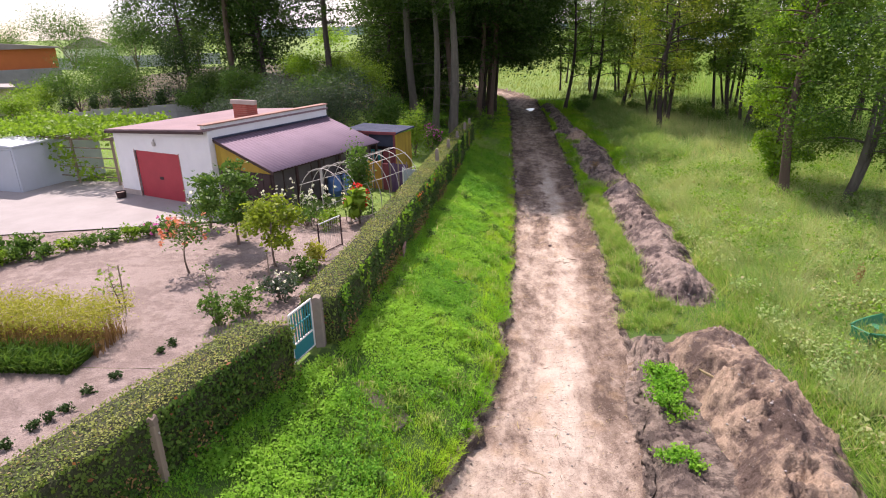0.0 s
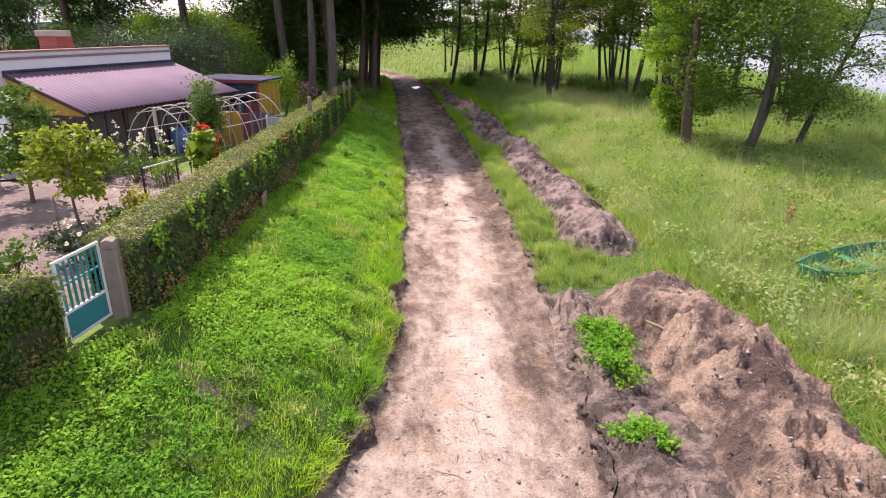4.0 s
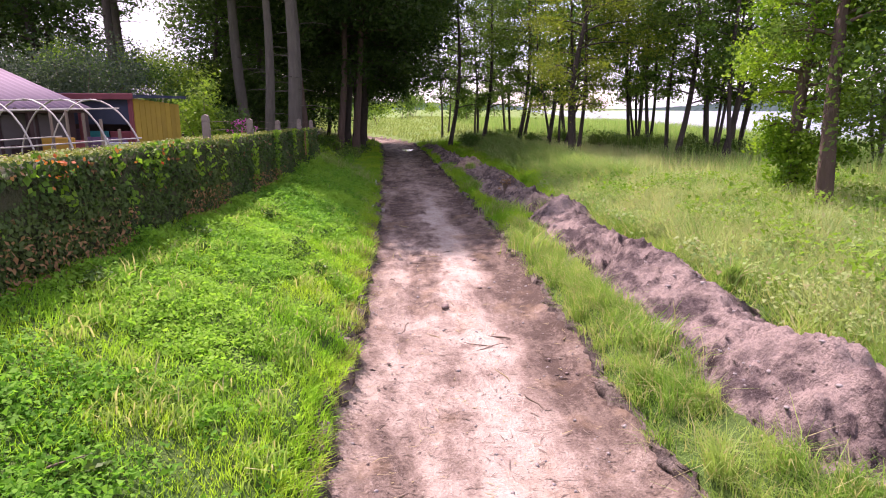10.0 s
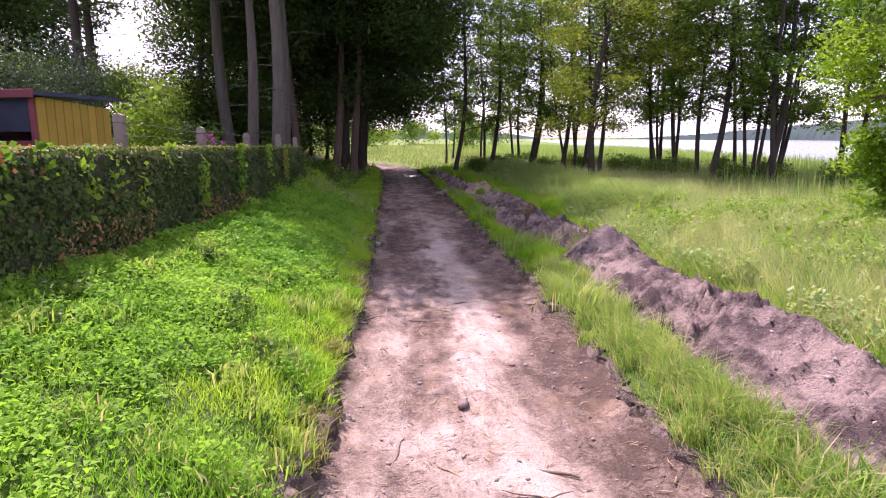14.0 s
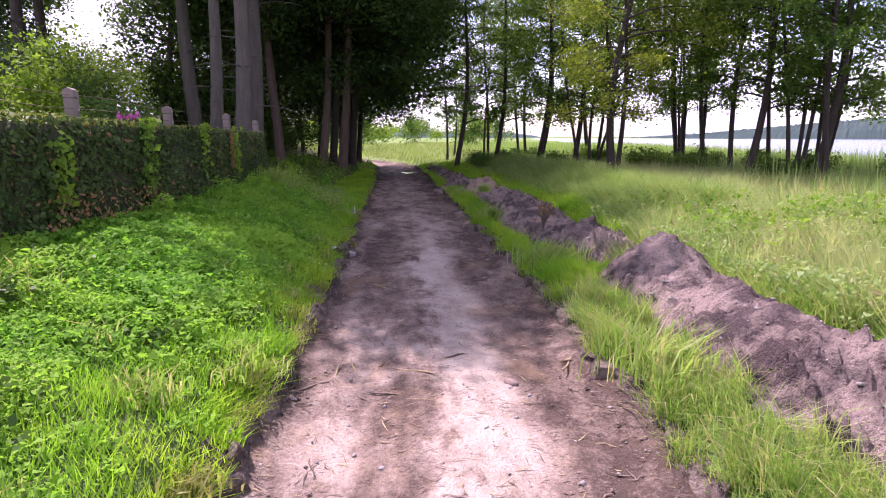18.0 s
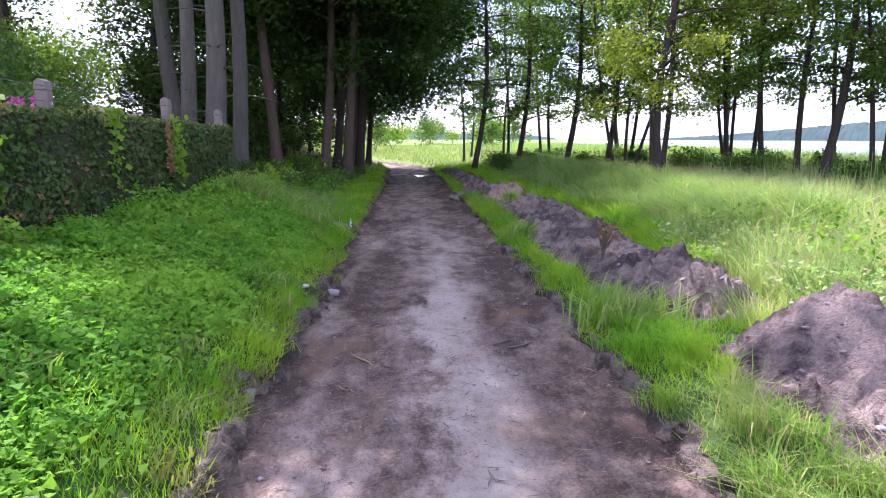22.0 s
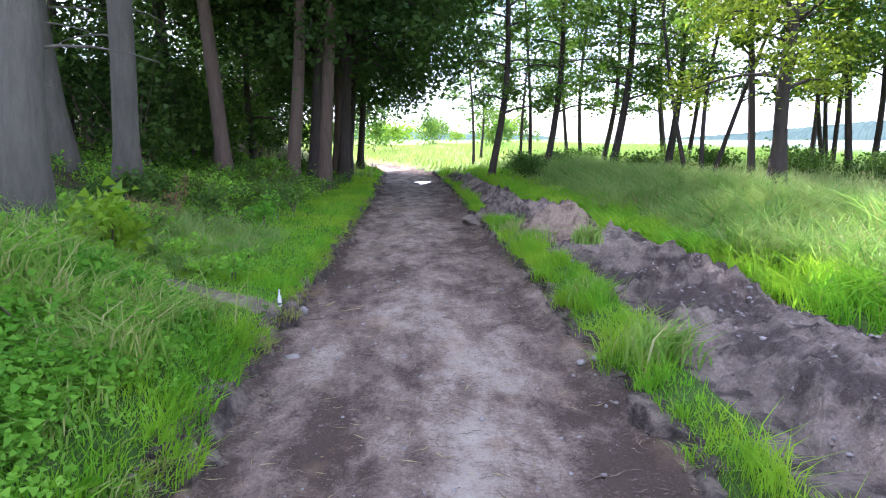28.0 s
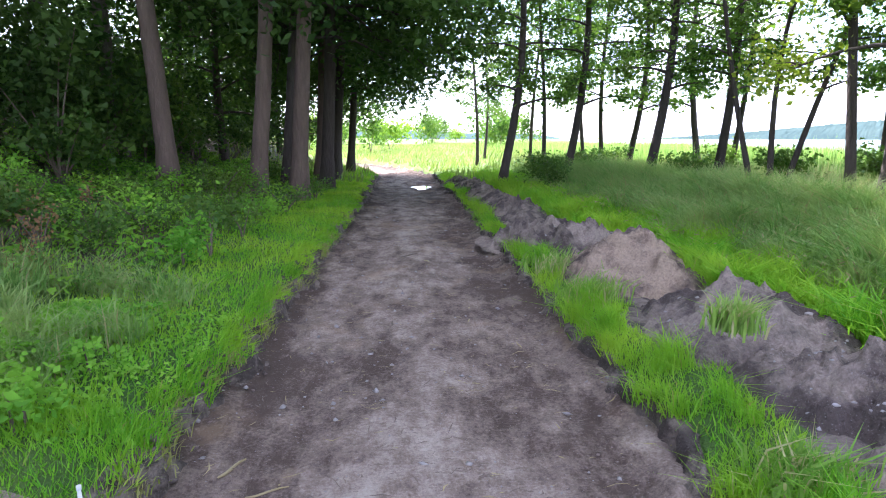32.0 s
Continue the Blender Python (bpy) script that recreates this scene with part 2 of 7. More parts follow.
# meadow ground darkened: the shade among the blades is in its colour
M_GROUND_SHADE = surface("ground_blade_shade", (0.045, 0.105, 0.016), (0.08, 0.13, 0.024), 1.6, 0.95, bump=1.0, dist=0.06, fine=22, local=False)
M_YARD = surface("yard_concrete", (0.31, 0.285, 0.275), (0.25, 0.23, 0.22), 0.9, 0.9, bump=0.2, local=False)
M_GRASS = leafy("bank_grass", (0.115, 0.33, 0.022), (0.26, 0.51, 0.036), 0.5, 0.5, (0.35, 0.53, 0.042), 0.7, dry=(0.36, 0.36, 0.12), dry_part=0.015)
M_MEADOW = leafy("meadow_grass", (0.17, 0.285, 0.09), (0.35, 0.45, 0.20), 0.45, 0.45, (0.43, 0.48, 0.24), 0.6, dry=(0.50, 0.45, 0.25), dry_part=0.12)
M_REED = leafy("reed", (0.12, 0.255, 0.055), (0.25, 0.385, 0.115), 0.45, 0.5, (0.33, 0.42, 0.15), 1.3, dry=(0.38, 0.33, 0.17), dry_part=0.05)
M_VERGE = leafy("verge_grass", (0.12, 0.265, 0.035), (0.26, 0.41, 0.085), 0.45, 0.5, (0.31, 0.43, 0.11), 0.7, dry=(0.46, 0.42, 0.22), dry_part=0.2)
M_WEED = leafy("nettle_leaf", (0.08, 0.245, 0.026), (0.20, 0.43, 0.045), 0.5, 0.7, (0.26, 0.47, 0.055), 0.5, spec=0.15)
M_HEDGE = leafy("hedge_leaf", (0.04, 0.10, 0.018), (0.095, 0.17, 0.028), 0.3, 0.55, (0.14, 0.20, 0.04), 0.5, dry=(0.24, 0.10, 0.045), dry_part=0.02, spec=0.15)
# face turned from the sun: its shade is put into the leaf colour
M_HEDGE_SHADED = leafy("hedge_leaf_worn_shaded", (0.03, 0.07, 0.016), (0.07, 0.125, 0.03), 0.2, 0.55, (0.08, 0.125, 0.035), 0.6, dry=(0.22, 0.12, 0.06), dry_part=0.03, spec=0.15)
# sun on the clipped top put into the colour of its dry olive leaves
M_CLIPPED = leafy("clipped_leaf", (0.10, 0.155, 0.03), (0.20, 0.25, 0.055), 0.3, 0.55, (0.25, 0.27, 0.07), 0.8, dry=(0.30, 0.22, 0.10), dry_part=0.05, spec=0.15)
M_IVY = leafy("ivy_leaf", (0.08, 0.20, 0.014), (0.20, 0.36, 0.025), 0.5, 0.5, (0.25, 0.39, 0.03), 0.6)
M_CREEPER = leafy("creeper_leaf", (0.07, 0.18, 0.018), (0.17, 0.32, 0.03), 0.45, 0.55, (0.20, 0.34, 0.03), 0.6)
M_ALDER = leafy("alder_leaf", (0.04, 0.105, 0.02), (0.12, 0.215, 0.034), 0.45, 0.5, (0.13, 0.21, 0.035), 0.4)
M_YELLOW = leafy("light_leaf", (0.14, 0.21, 0.02), (0.25, 0.30, 0.035), 0.5, 0.42, (0.20, 0.26, 0.03), 0.4)
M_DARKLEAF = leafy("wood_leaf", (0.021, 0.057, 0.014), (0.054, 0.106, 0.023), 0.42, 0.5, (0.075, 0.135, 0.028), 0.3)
M_SHRUB = leafy("shrub_leaf", (0.05, 0.12, 0.022), (0.11, 0.19, 0.035), 0.38, 0.5)
M_BRIGHT = leafy("vine_leaf", (0.13, 0.24, 0.02), (0.22, 0.33, 0.04), 0.45, 0.5)
M_GREYLEAF = leafy("willow_leaf", (0.035, 0.062, 0.04), (0.075, 0.108, 0.07), 0.3, 0.6)
M_THUJA = leafy("thuja_leaf", (0.025, 0.06, 0.018), (0.05, 0.095, 0.025), 0.2, 0.6)
M_HERB = leafy("meadow_herb", (0.16, 0.28, 0.075), (0.31, 0.42, 0.15), 0.45, 0.5, (0.35, 0.42, 0.17), 0.5, dry=(0.44, 0.38, 0.22), dry_part=0.06)
M_FIELD = leafy("field_grass", (0.13, 0.21, 0.045), (0.24, 0.31, 0.10), 0.45, 0.45, (0.28, 0.31, 0.12), 0.22)
M_REDLEAF = leafy("red_creeper_leaf", (0.42, 0.075, 0.03), (0.55, 0.22, 0.05), 0.4, 0.5)
M_TURF = leafy("dry_turf", (0.20, 0.24, 0.06), (0.36, 0.33, 0.14), 0.4, 0.6)
M_FERN = leafy("asparagus_leaf", (0.28, 0.30, 0.04), (0.36, 0.34, 0.06), 0.4, 0.6)
M_RUST = leafy("dry_leaf", (0.24, 0.13, 0.06), (0.32, 0.20, 0.10), 0.3, 0.7)
M_STRAW = leafy("straw", (0.30, 0.24, 0.13), (0.42, 0.34, 0.20), 0.3, 0.7)
# blue of the distance haze is put into the leaf colour
M_HAZY_WOOD = surface("far_wood", (0.05, 0.08, 0.078), (0.075, 0.11, 0.10), 0.02, 0.95, bump=0.0, fine=0.2, stain=0.3, spec=0.0, local=False)
M_BARK = surface("grey_bark", (0.165, 0.15, 0.122), (0.098, 0.088, 0.072), 5.0, 0.95, bump=0.9, dist=0.06, fine=16, stain=0.8, stretch=(1, 1, 0.22))
M_BARK_DARK = surface("dark_bark", (0.10, 0.08, 0.068), (0.065, 0.052, 0.045), 5.0, 0.95, bump=0.9, dist=0.06, fine=16, stain=0.8, stretch=(1, 1, 0.25))
M_BARK_RED = surface("brown_bark", (0.18, 0.125, 0.095), (0.11, 0.08, 0.064), 5.0, 0.95, bump=0.9, dist=0.06, fine=16, stain=0.8, stretch=(1, 1, 0.22))
M_TWIG = surface("twig", (0.20, 0.15, 0.11), (0.13, 0.10, 0.08), 20, 0.9)
M_STONE = surface("stone", (0.38, 0.35, 0.33), (0.25, 0.22, 0.20), 8, 0.85, bump=0.5)
M_CLOD = surface("clod", (0.28, 0.21, 0.18), (0.17, 0.125, 0.11), 12, 0.95, bump=0.8, dist=0.02)
M_CONC = surface("old_concrete", (0.26, 0.22, 0.185), (0.19, 0.16, 0.135), 5, 0.95, bump=0.5)
M_WHITEWALL = surface("white_plaster", (0.70, 0.70, 0.71), (0.62, 0.62, 0.63), 1.2, 0.9, bump=0.25, stain=0.08)
M_PLINTH = surface("plinth", (0.44, 0.37, 0.33), (0.36, 0.30, 0.27), 2, 0.9)
M_REDDOOR = surface("red_paint", (0.42, 0.045, 0.06), (0.36, 0.035, 0.05), 1.5, 0.5, bump=0.1, stain=0.1)
M_ROOF = surface("maroon_sheet", (0.195, 0.142, 0.185), (0.158, 0.115, 0.152), 0.8, 0.8, 0.0, bump=0.1, stain=0.2, spec=0.2)
M_FELT = surface("roof_felt", (0.25, 0.175, 0.185), (0.20, 0.14, 0.15), 0.9, 0.85, stain=0.2)
M_CAPRED = surface("rust_cap", (0.34, 0.19, 0.15), (0.27, 0.15, 0.12), 2, 0.75)
M_YELLOWWOOD = surface("yellow_boards", (0.42, 0.285, 0.04), (0.33, 0.22, 0.035), 2, 0.8, stain=0.4)
M_DARKWOOD = surface("dark_boards", (0.07, 0.04, 0.04), (0.05, 0.03, 0.03), 3, 0.8)
M_WOOD = surface("grey_wood", (0.27, 0.21, 0.16), (0.19, 0.15, 0.12), 4, 0.9, stretch=(1, 1, 0.2))
M_TEAL = surface("teal_paint", (0.02, 0.22, 0.24), (0.018, 0.18, 0.20), 3, 0.5, bump=0.1, stain=0.1)
M_WHITEMETAL = surface("white_metal", (0.68, 0.68, 0.66), (0.55, 0.55, 0.53), 4, 0.5, stain=0.15)
M_GALV = surface("pale_pipe", (0.46, 0.44, 0.40), (0.36, 0.33, 0.30), 8, 0.5, stain=0.25)
M_TIN = surface("tin_sheet", (0.42, 0.46, 0.52), (0.37, 0.41, 0.46), 1, 0.5, stain=0.1)
M_ORANGE = surface("orange_render", (0.50, 0.15, 0.05), (0.44, 0.13, 0.045), 1, 0.9)
M_BEIGE = surface("beige_render", (0.50, 0.42, 0.33), (0.44, 0.37, 0.29), 1, 0.9)
M_GREYROOF = surface("grey_roof", (0.30, 0.26, 0.25), (0.24, 0.21, 0.20), 1, 0.8)
M_FENCE = surface("fence_concrete", (0.33, 0.33, 0.33), (0.26, 0.26, 0.26), 2, 0.9)
M_TARP = surface("dark_tarp", (0.045, 0.055, 0.085), (0.07, 0.08, 0.12), 2, 0.85, bump=0.3, dist=0.03, spec=0.1)
M_PURPLE = surface("purple_curtain", (0.14, 0.085, 0.16), (0.10, 0.06, 0.12), 3, 0.8)
M_BLUE = surface("blue_plastic", (0.10, 0.20, 0.42), (0.07, 0.15, 0.34), 3, 0.5)
M_OCHRE = surface("ochre_panel", (0.52, 0.30, 0.05), (0.44, 0.25, 0.04), 3, 0.7)
M_REDPANEL = surface("dull_red_panel", (0.22, 0.055, 0.065), (0.17, 0.045, 0.055), 3, 0.7)
M_FILM = surface("clear_film", (0.42, 0.47, 0.52), (0.32, 0.36, 0.40), 3, 0.35, bump=0.4, dist=0.03)
M_BOAT = surface("green_boat", (0.015, 0.20, 0.10), (0.012, 0.15, 0.08), 3, 0.45, stain=0.2)
M_PINK = leafy("pink_petal", (0.62, 0.08, 0.42), (0.75, 0.22, 0.55), 0.3, 0.6)
M_REDFLOWER = leafy("red_petal", (0.62, 0.03, 0.02), (0.75, 0.06, 0.03), 0.3, 0.6)
M_WHITEFLOWER = leafy("white_petal", (0.70, 0.68, 0.62), (0.8, 0.78, 0.72), 0.3, 0.6)
M_ROSE = leafy("rose_petal", (0.65, 0.16, 0.10), (0.75, 0.35, 0.22), 0.3, 0.6)
M_RAG = surface("white_rag", (0.72, 0.72, 0.70), (0.6, 0.6, 0.58), 10, 0.8)


def water_material(name, colour, rough, scale, strength):
    m, t, b = nodes_of(name)
    b.inputs["Base Color"].default_value = (*colour, 1)
    b.inputs["Roughness"].default_value, b.inputs["Specular IOR Level"].default_value = rough, 0.8
    b.inputs["IOR"].default_value = 1.33
    co = t.nodes.new("ShaderNodeNewGeometry").outputs["Position"]
    add_bump(t, b, noise_node(t, co, scale, 3, 0.5, (1, 0.4, 1)), strength, 0.05)
    return m


M_LAKE = water_material("lake_water", (0.17, 0.19, 0.20), 0.2, 1.2, 0.7)
M_PUDDLE = water_material("puddle_water", (0.06, 0.05, 0.045), 0.02, 3.0, 0.02)
# hedge core: the shade among the leaves is put into its colour
M_HEDGE_CORE = surface("hedge_inner_shade", (0.035, 0.055, 0.016), (0.06, 0.055, 0.03), 4, 0.95, bump=0.9, dist=0.04, fine=30)

# ---- mesh helpers ----
rng = np.random.default_rng(7)


def raw_mesh(name, verts, faces, material=None, smooth=False):
    """A mesh from arrays; faces is an (n, 3) or (n, 4) array, or a list of such arrays."""
    me = bpy.data.meshes.new(name)
    verts = np.asarray(verts, dtype=np.float32)
    groups = faces if isinstance(faces, list) else [faces]
    groups = [np.asarray(g, dtype=np.int32) for g in groups if len(g)]
    me.vertices.add(len(verts))
    me.vertices.foreach_set("co", verts.ravel())
    loops = np.concatenate([g.ravel() for g in groups])
    sizes = np.concatenate([np.full(len(g), g.shape[1], dtype=np.int32) for g in groups])
    starts = np.concatenate(([0], np.cumsum(sizes)[:-1])).astype(np.int32)
    me.loops.add(len(loops))
    me.loops.foreach_set("vertex_index", loops)
    me.polygons.add(len(sizes))
    me.polygons.foreach_set("loop_start", starts)
    if smooth:
        me.polygons.foreach_set("use_smooth", np.ones(len(sizes), dtype=bool))
    me.update(calc_edges=True)
    if material:
        me.materials.append(material)
    return me


def part(name, data, material, parent, label="", at=None):
    """One mesh object under a thing or a part. data: a bmesh, or a mesh."""
    if isinstance(data, bmesh.types.BMesh):
        me = bpy.data.meshes.new(name)
        data.to_mesh(me)
        data.free()
    else:
        me = data
    if material and not me.materials:
        me.materials.append(material)
    ob = new(name, me)
    ob.parent = parent
    if at is not None:
        ob.matrix_basis = at
    return tagged(ob, label)


def thing(name, label, category, at=(0, 0, 0), turn=0.0, group="", kind=""):
    ob = new(name)
    ob.empty_display_size = 0.2
    ob.matrix_basis = pose(*at, 0, 0, turn)
    return tagged(ob, label, category, group, kind)


def box(bm, lo, hi, bevel=0.0, turn=None):
    """A box between two corners, with worn edges; turn: a Matrix for its pose."""
    lo, hi = Vector(lo), Vector(hi)
    made = bmesh.ops.create_cube(bm, size=1.0)["verts"]
    m = Matrix.Translation((lo + hi) / 2) @ Matrix.Diagonal((*(hi - lo), 1))
    bmesh.ops.transform(bm, matrix=(turn @ m) if turn else m, verts=made)
    if bevel:
        edges = {e for v in made for e in v.link_edges}
        bmesh.ops.bevel(bm, geom=list(edges), offset=bevel, segments=1, affect="EDGES")
    return bm


def one_box(lo, hi, bevel=0.0, turn=None):
    return box(bmesh.new(), lo, hi, bevel, turn)


def tube(path, radii, sides=8, cap=True):
    """Vertices and quads of a round tube along a path."""
    path, radii = np.asarray(path, float), np.asarray(radii, float)
    tang = np.gradient(path, axis=0)
    tang /= np.linalg.norm(tang, axis=1)[:, None] + 1e-9
    ref = np.where(np.abs(tang[:, 2:3]) > 0.9, np.array([[1.0, 0, 0]]), np.array([[0, 0, 1.0]]))
    if np.abs(tang[:, 2]).max() > 0.9:
        ref = np.tile([1.0, 0.02, 0], (len(path), 1))
    u = np.cross(tang, ref)
    u /= np.linalg.norm(u, axis=1)[:, None] + 1e-9
    w = np.cross(tang, u)
    a = np.linspace(0, 2 * np.pi, sides, endpoint=False)
    ring = path[:, None] + radii[:, None, None] * (np.cos(a)[None, :, None] * u[:, None] + np.sin(a)[None, :, None] * w[:, None])
    n = len(path)
    i, j = np.meshgrid(np.arange(n - 1), np.arange(sides), indexing="ij")
    k = (j + 1) % sides
    quads = np.stack([i * sides + j, i * sides + k, (i + 1) * sides + k, (i + 1) * sides + j], -1).reshape(-1, 4)
    return ring.reshape(-1, 3), quads


class Heap:
    """Gathers vertices and faces into one mesh."""

    def __init__(self):
        self.v, self.f, self.n = [], {3: [], 4: []}, 0

    def add(self, v, f):
        v, f = np.asarray(v, float), np.asarray(f, int)
        self.v.append(v)
        self.f[f.shape[1]].append(f + self.n)
        self.n += len(v)
        return self

    def tube(self, path, radii, sides=8):
        return self.add(*tube(path, radii, sides))

    def mesh(self, name, material=None, smooth=True):
        faces = [np.concatenate(self.f[k]) for k in (3, 4) if self.f[k]]
        return raw_mesh(name, np.concatenate(self.v), faces, material, smooth)


def unit(v):
    return v / (np.linalg.norm(v, axis=-1, keepdims=True) + 1e-9)


def leaves(centres, size, spread=0.35, droop=0.0, narrow=0.55, r=rng, face=None, three=False):
    """Rhombic leaves at the centres, each of its own turn and size. face: normals they tend to."""
    n = len(centres)
    u = r.normal(size=(n, 3))
    if face is not None:
        nn = unit(face + 0.55 * r.normal(size=(n, 3)))
        u -= (u * nn).sum(1, keepdims=True) * nn
        u = unit(u)
        u[:, 2] -= droop
        w = np.cross(nn, unit(u))
    else:
        u[:, 2] *= 0.6
        u[:, 2] -= droop
        u = unit(u)
        w = np.cross(u, r.normal(size=(n, 3)))
    u, w = unit(u), unit(w)
    s = (size * np.exp(spread * np.clip(r.normal(size=n), -2, 2)))[:, None]
    c = np.asarray(centres)
    a, b = u * s * 0.5, w * s * 0.5 * narrow
    if three:
        v = np.stack([c - 0.65 * a + 1.15 * b, c + a, c - 0.65 * a - 1.15 * b], 1).reshape(-1, 3)
        return v, np.arange(3 * n).reshape(n, 3)
    v = np.stack([c - a, c + b - 0.15 * a, c + a, c - b - 0.15 * a], 1).reshape(-1, 3)
    return v, np.arange(4 * n).reshape(n, 4)


def blades(base, height, width, lean=0.45, r=rng, wind=(0.25, -0.1), parts=2):
    """Grass blades: bent strips of one or two parts that end in a point."""
    n = len(base)
    h = (height * np.exp(0.3 * r.normal(size=n)))[:, None] if np.ndim(height) == 0 else np.asarray(height)[:, None]
    h = np.minimum(h, 1.9 * np.median(h))
    ang = r.uniform(0, 2 * np.pi, n)
    side = np.stack([np.cos(ang), np.sin(ang), np.zeros(n)], 1) * (width * r.uniform(0.7, 1.3, n))[:, None]
    out = np.stack([r.normal(size=n) * lean + wind[0], r.normal(size=n) * lean + wind[1], np.zeros(n)], 1)
    up = np.array([[0, 0, 1.0]])
    if parts == 1:
        v = np.stack([base - side, base + side, base + h * (0.9 * up + 0.6 * out)], 1).reshape(-1, 3)
        return v, np.arange(3 * n).reshape(n, 3), None
    mid = base + h * (0.55 * up + 0.18 * out)
    tip = base + h * (0.88 * up + 0.75 * out)
    v = np.stack([base - side * 0.8, base + side * 0.8, mid + side, mid - side, tip], 1).reshape(-1, 3)
    k = 5 * np.arange(n)[:, None]
    return v, k + np.array([[3, 2, 4]]), k + np.array([[0, 1, 2, 3]])


def grass_object(name, base, height, width, material, label, category="grass", lean=0.45, parts=2, wind=(0.25, -0.1), parent=None):
    v, tri, quad = blades(base, height, width, lean, wind=wind, parts=parts)
    ob = new(name, raw_mesh(name, v, [tri] if quad is None else [tri, quad], material))
    return tagged(ob, label, category, kind="stuff")


def wobble(x, y, scale, seed=0.0):
    """Smooth noise of two coordinates, about -1 to 1."""
    x, y = np.asarray(x) / scale + 13.7 * seed, np.asarray(y) / scale - 7.1 * seed
    s = np.sin(1.7 * x + 1.3 * np.sin(1.1 * y + seed)) + np.sin(2.3 * y + 1.7 * np.sin(0.9 * x + 2 * seed))
    return 0.5 * (0.6 * s + 0.4 * np.sin(3.9 * x + 2.1 * y + 3 * np.sin(0.7 * y - x)))


def crumbs(x, y, seed=0.0):
    """Rough earth: wobbles from a metre down to a few centimetres."""
    return sum(a * wobble(x * np.cos(k) - y * np.sin(k), x * np.sin(k) + y * np.cos(k), s, seed + k) for k, (s, a) in enumerate(((1.6, 0.5), (0.7, 0.3), (0.33, 0.2), (0.16, 0.13), (0.08, 0.07))))


def clumpy(x, y, scale, seed, octaves=6):
    """Broken earth by fractal noise, about -1 to 1."""
    flat = [noise.fractal((a / scale, b / scale, seed), 0.75, 2.1, octaves) for a, b in zip(x.ravel().tolist(), y.ravel().tolist())]
    return np.array(flat).reshape(x.shape)


# ---- the lie of the land ----
def road_left(y):
    return np.interp(y, (-60, -10, 5, 9.5, 12.4, 14.7, 18.8, 26, 34, 42, 50, 63, 75, 84, 95, 120), (-30, -7, -2.0, -0.95, -0.1, 0.12, 0.36, 0.64, 0.78, 0.8, 0.9, 1.05, 0.95, -0.8, -5, -22)) + 0.15 * wobble(y, 0 * y, 0.9, 3) + 0.11 * wobble(y, 0 * y, 0.3, 5)


def road_right(y):
    return np.interp(y, (-60, -10, 5, 9.5, 12.2, 15.4, 20, 25, 34, 45, 63, 75, 84, 95, 120), (-26, -3, 1.9, 2.7, 3.25, 3.5, 3.75, 4.0, 4.32, 4.48, 4.5, 4.35, 2.7, -1.2, -18)) + 0.12 * wobble(y, 0 * y, 1.1, 8) + 0.10 * wobble(y, 0 * y, 0.33, 9)


def step(a, b, v):
    s = np.clip((v - a) / (b - a), 0, 1)
    return s * s * (3 - 2 * s)


def hedge_line(y):
    """The hedge's face towards the track; it steps forward beyond the gate."""
    return np.interp(np.asarray(y, float), (-6, 10.3, 11.4, 38.7, 44), (-9.9, -4.02, -3.46, -1.65, -1.3))


def hedge_top(y):
    return np.interp(np.asarray(y, float), (-6, 10.3, 26, 38.9), (2.86, 2.74, 2.55, 2.36))


def dip(y):
    """The track and the bank beside it sink a little towards the wood."""
    return -0.15 * step(27, 40, np.asarray(y, float))


def shore(y):
    return 30 + 0.2 * np.clip(y, -40, 5000)


ROAD_Z = -0.35


def land(x, y):
    """Height of the ground."""
    x, y = np.asarray(x, float), np.asarray(y, float)
    l, r, hx = road_left(y), road_right(y), hedge_line(np.clip(y, -6, 44))
    hx = hx - 1.9 * step(38.9, 41.5, y) - 0.6 * step(44, 60, y)
    wood = step(40, 47, y)
    s = np.clip((l - 0.15 - x) / np.maximum(l - 0.15 - hx, 0.5), 0, 1)
    foot = np.interp(y, (4, 12, 16, 20, 24, 28, 31, 34, 38), (1.60, 1.55, 1.46, 1.32, 1.20, 1.03, 1.0, 1.04, 1.2))
    bank = (foot - 0.62 * step(40.5, 46, y) - 0.22 * step(47, 56, y)) * s ** (0.9 + 1.3 * step(38.7, 41.5, y))
    behind = np.maximum(hx - x, 0)
    garden = (1.36 - foot) * step(0.3, 1.3, behind) + 0.15 * step(16, 45, behind) + 0.5 * step(30, 120, behind)
    slope = np.minimum(0.30 * behind, 3.5) * (1 - 0.7 * step(12, 22, behind) * (1 - step(48, 68, y))) + 0.15 * wobble(x, y, 3.0, 2)
    left = 0.02 - 0.20 * step(0.5, 0.0, l - x) * (1 + 0.8 * wobble(y, x, 0.5, 6)) + bank + (1 - wood) * garden + wood * slope * step(0, 6, behind)
    left = left - 0.9 * step(80, 130, y) * np.minimum(left, 2.0)
    right = -0.03 + (0.18 + 0.22 * step(16, 24, y)) * step(7.2, 11.0, x) - 0.012 * np.clip(x - 5, 0, 60) + 0.05 * wobble(x, y, 2.4, 4)
    right = right - 0.20 * step(0.45, 0.0, x - r) * (1 + 0.5 * wobble(y, x, 0.6, 7))
    right = right - 1.6 * step(-3, 4, x - shore(y))
    z = np.where(x < (l + r) / 2, left, right)
    return np.where((x > l) & (x < r), ROAD_Z - 0.12, z) + dip(y) * step(hx - 3.0, hx, x) * step(14, 8, x)


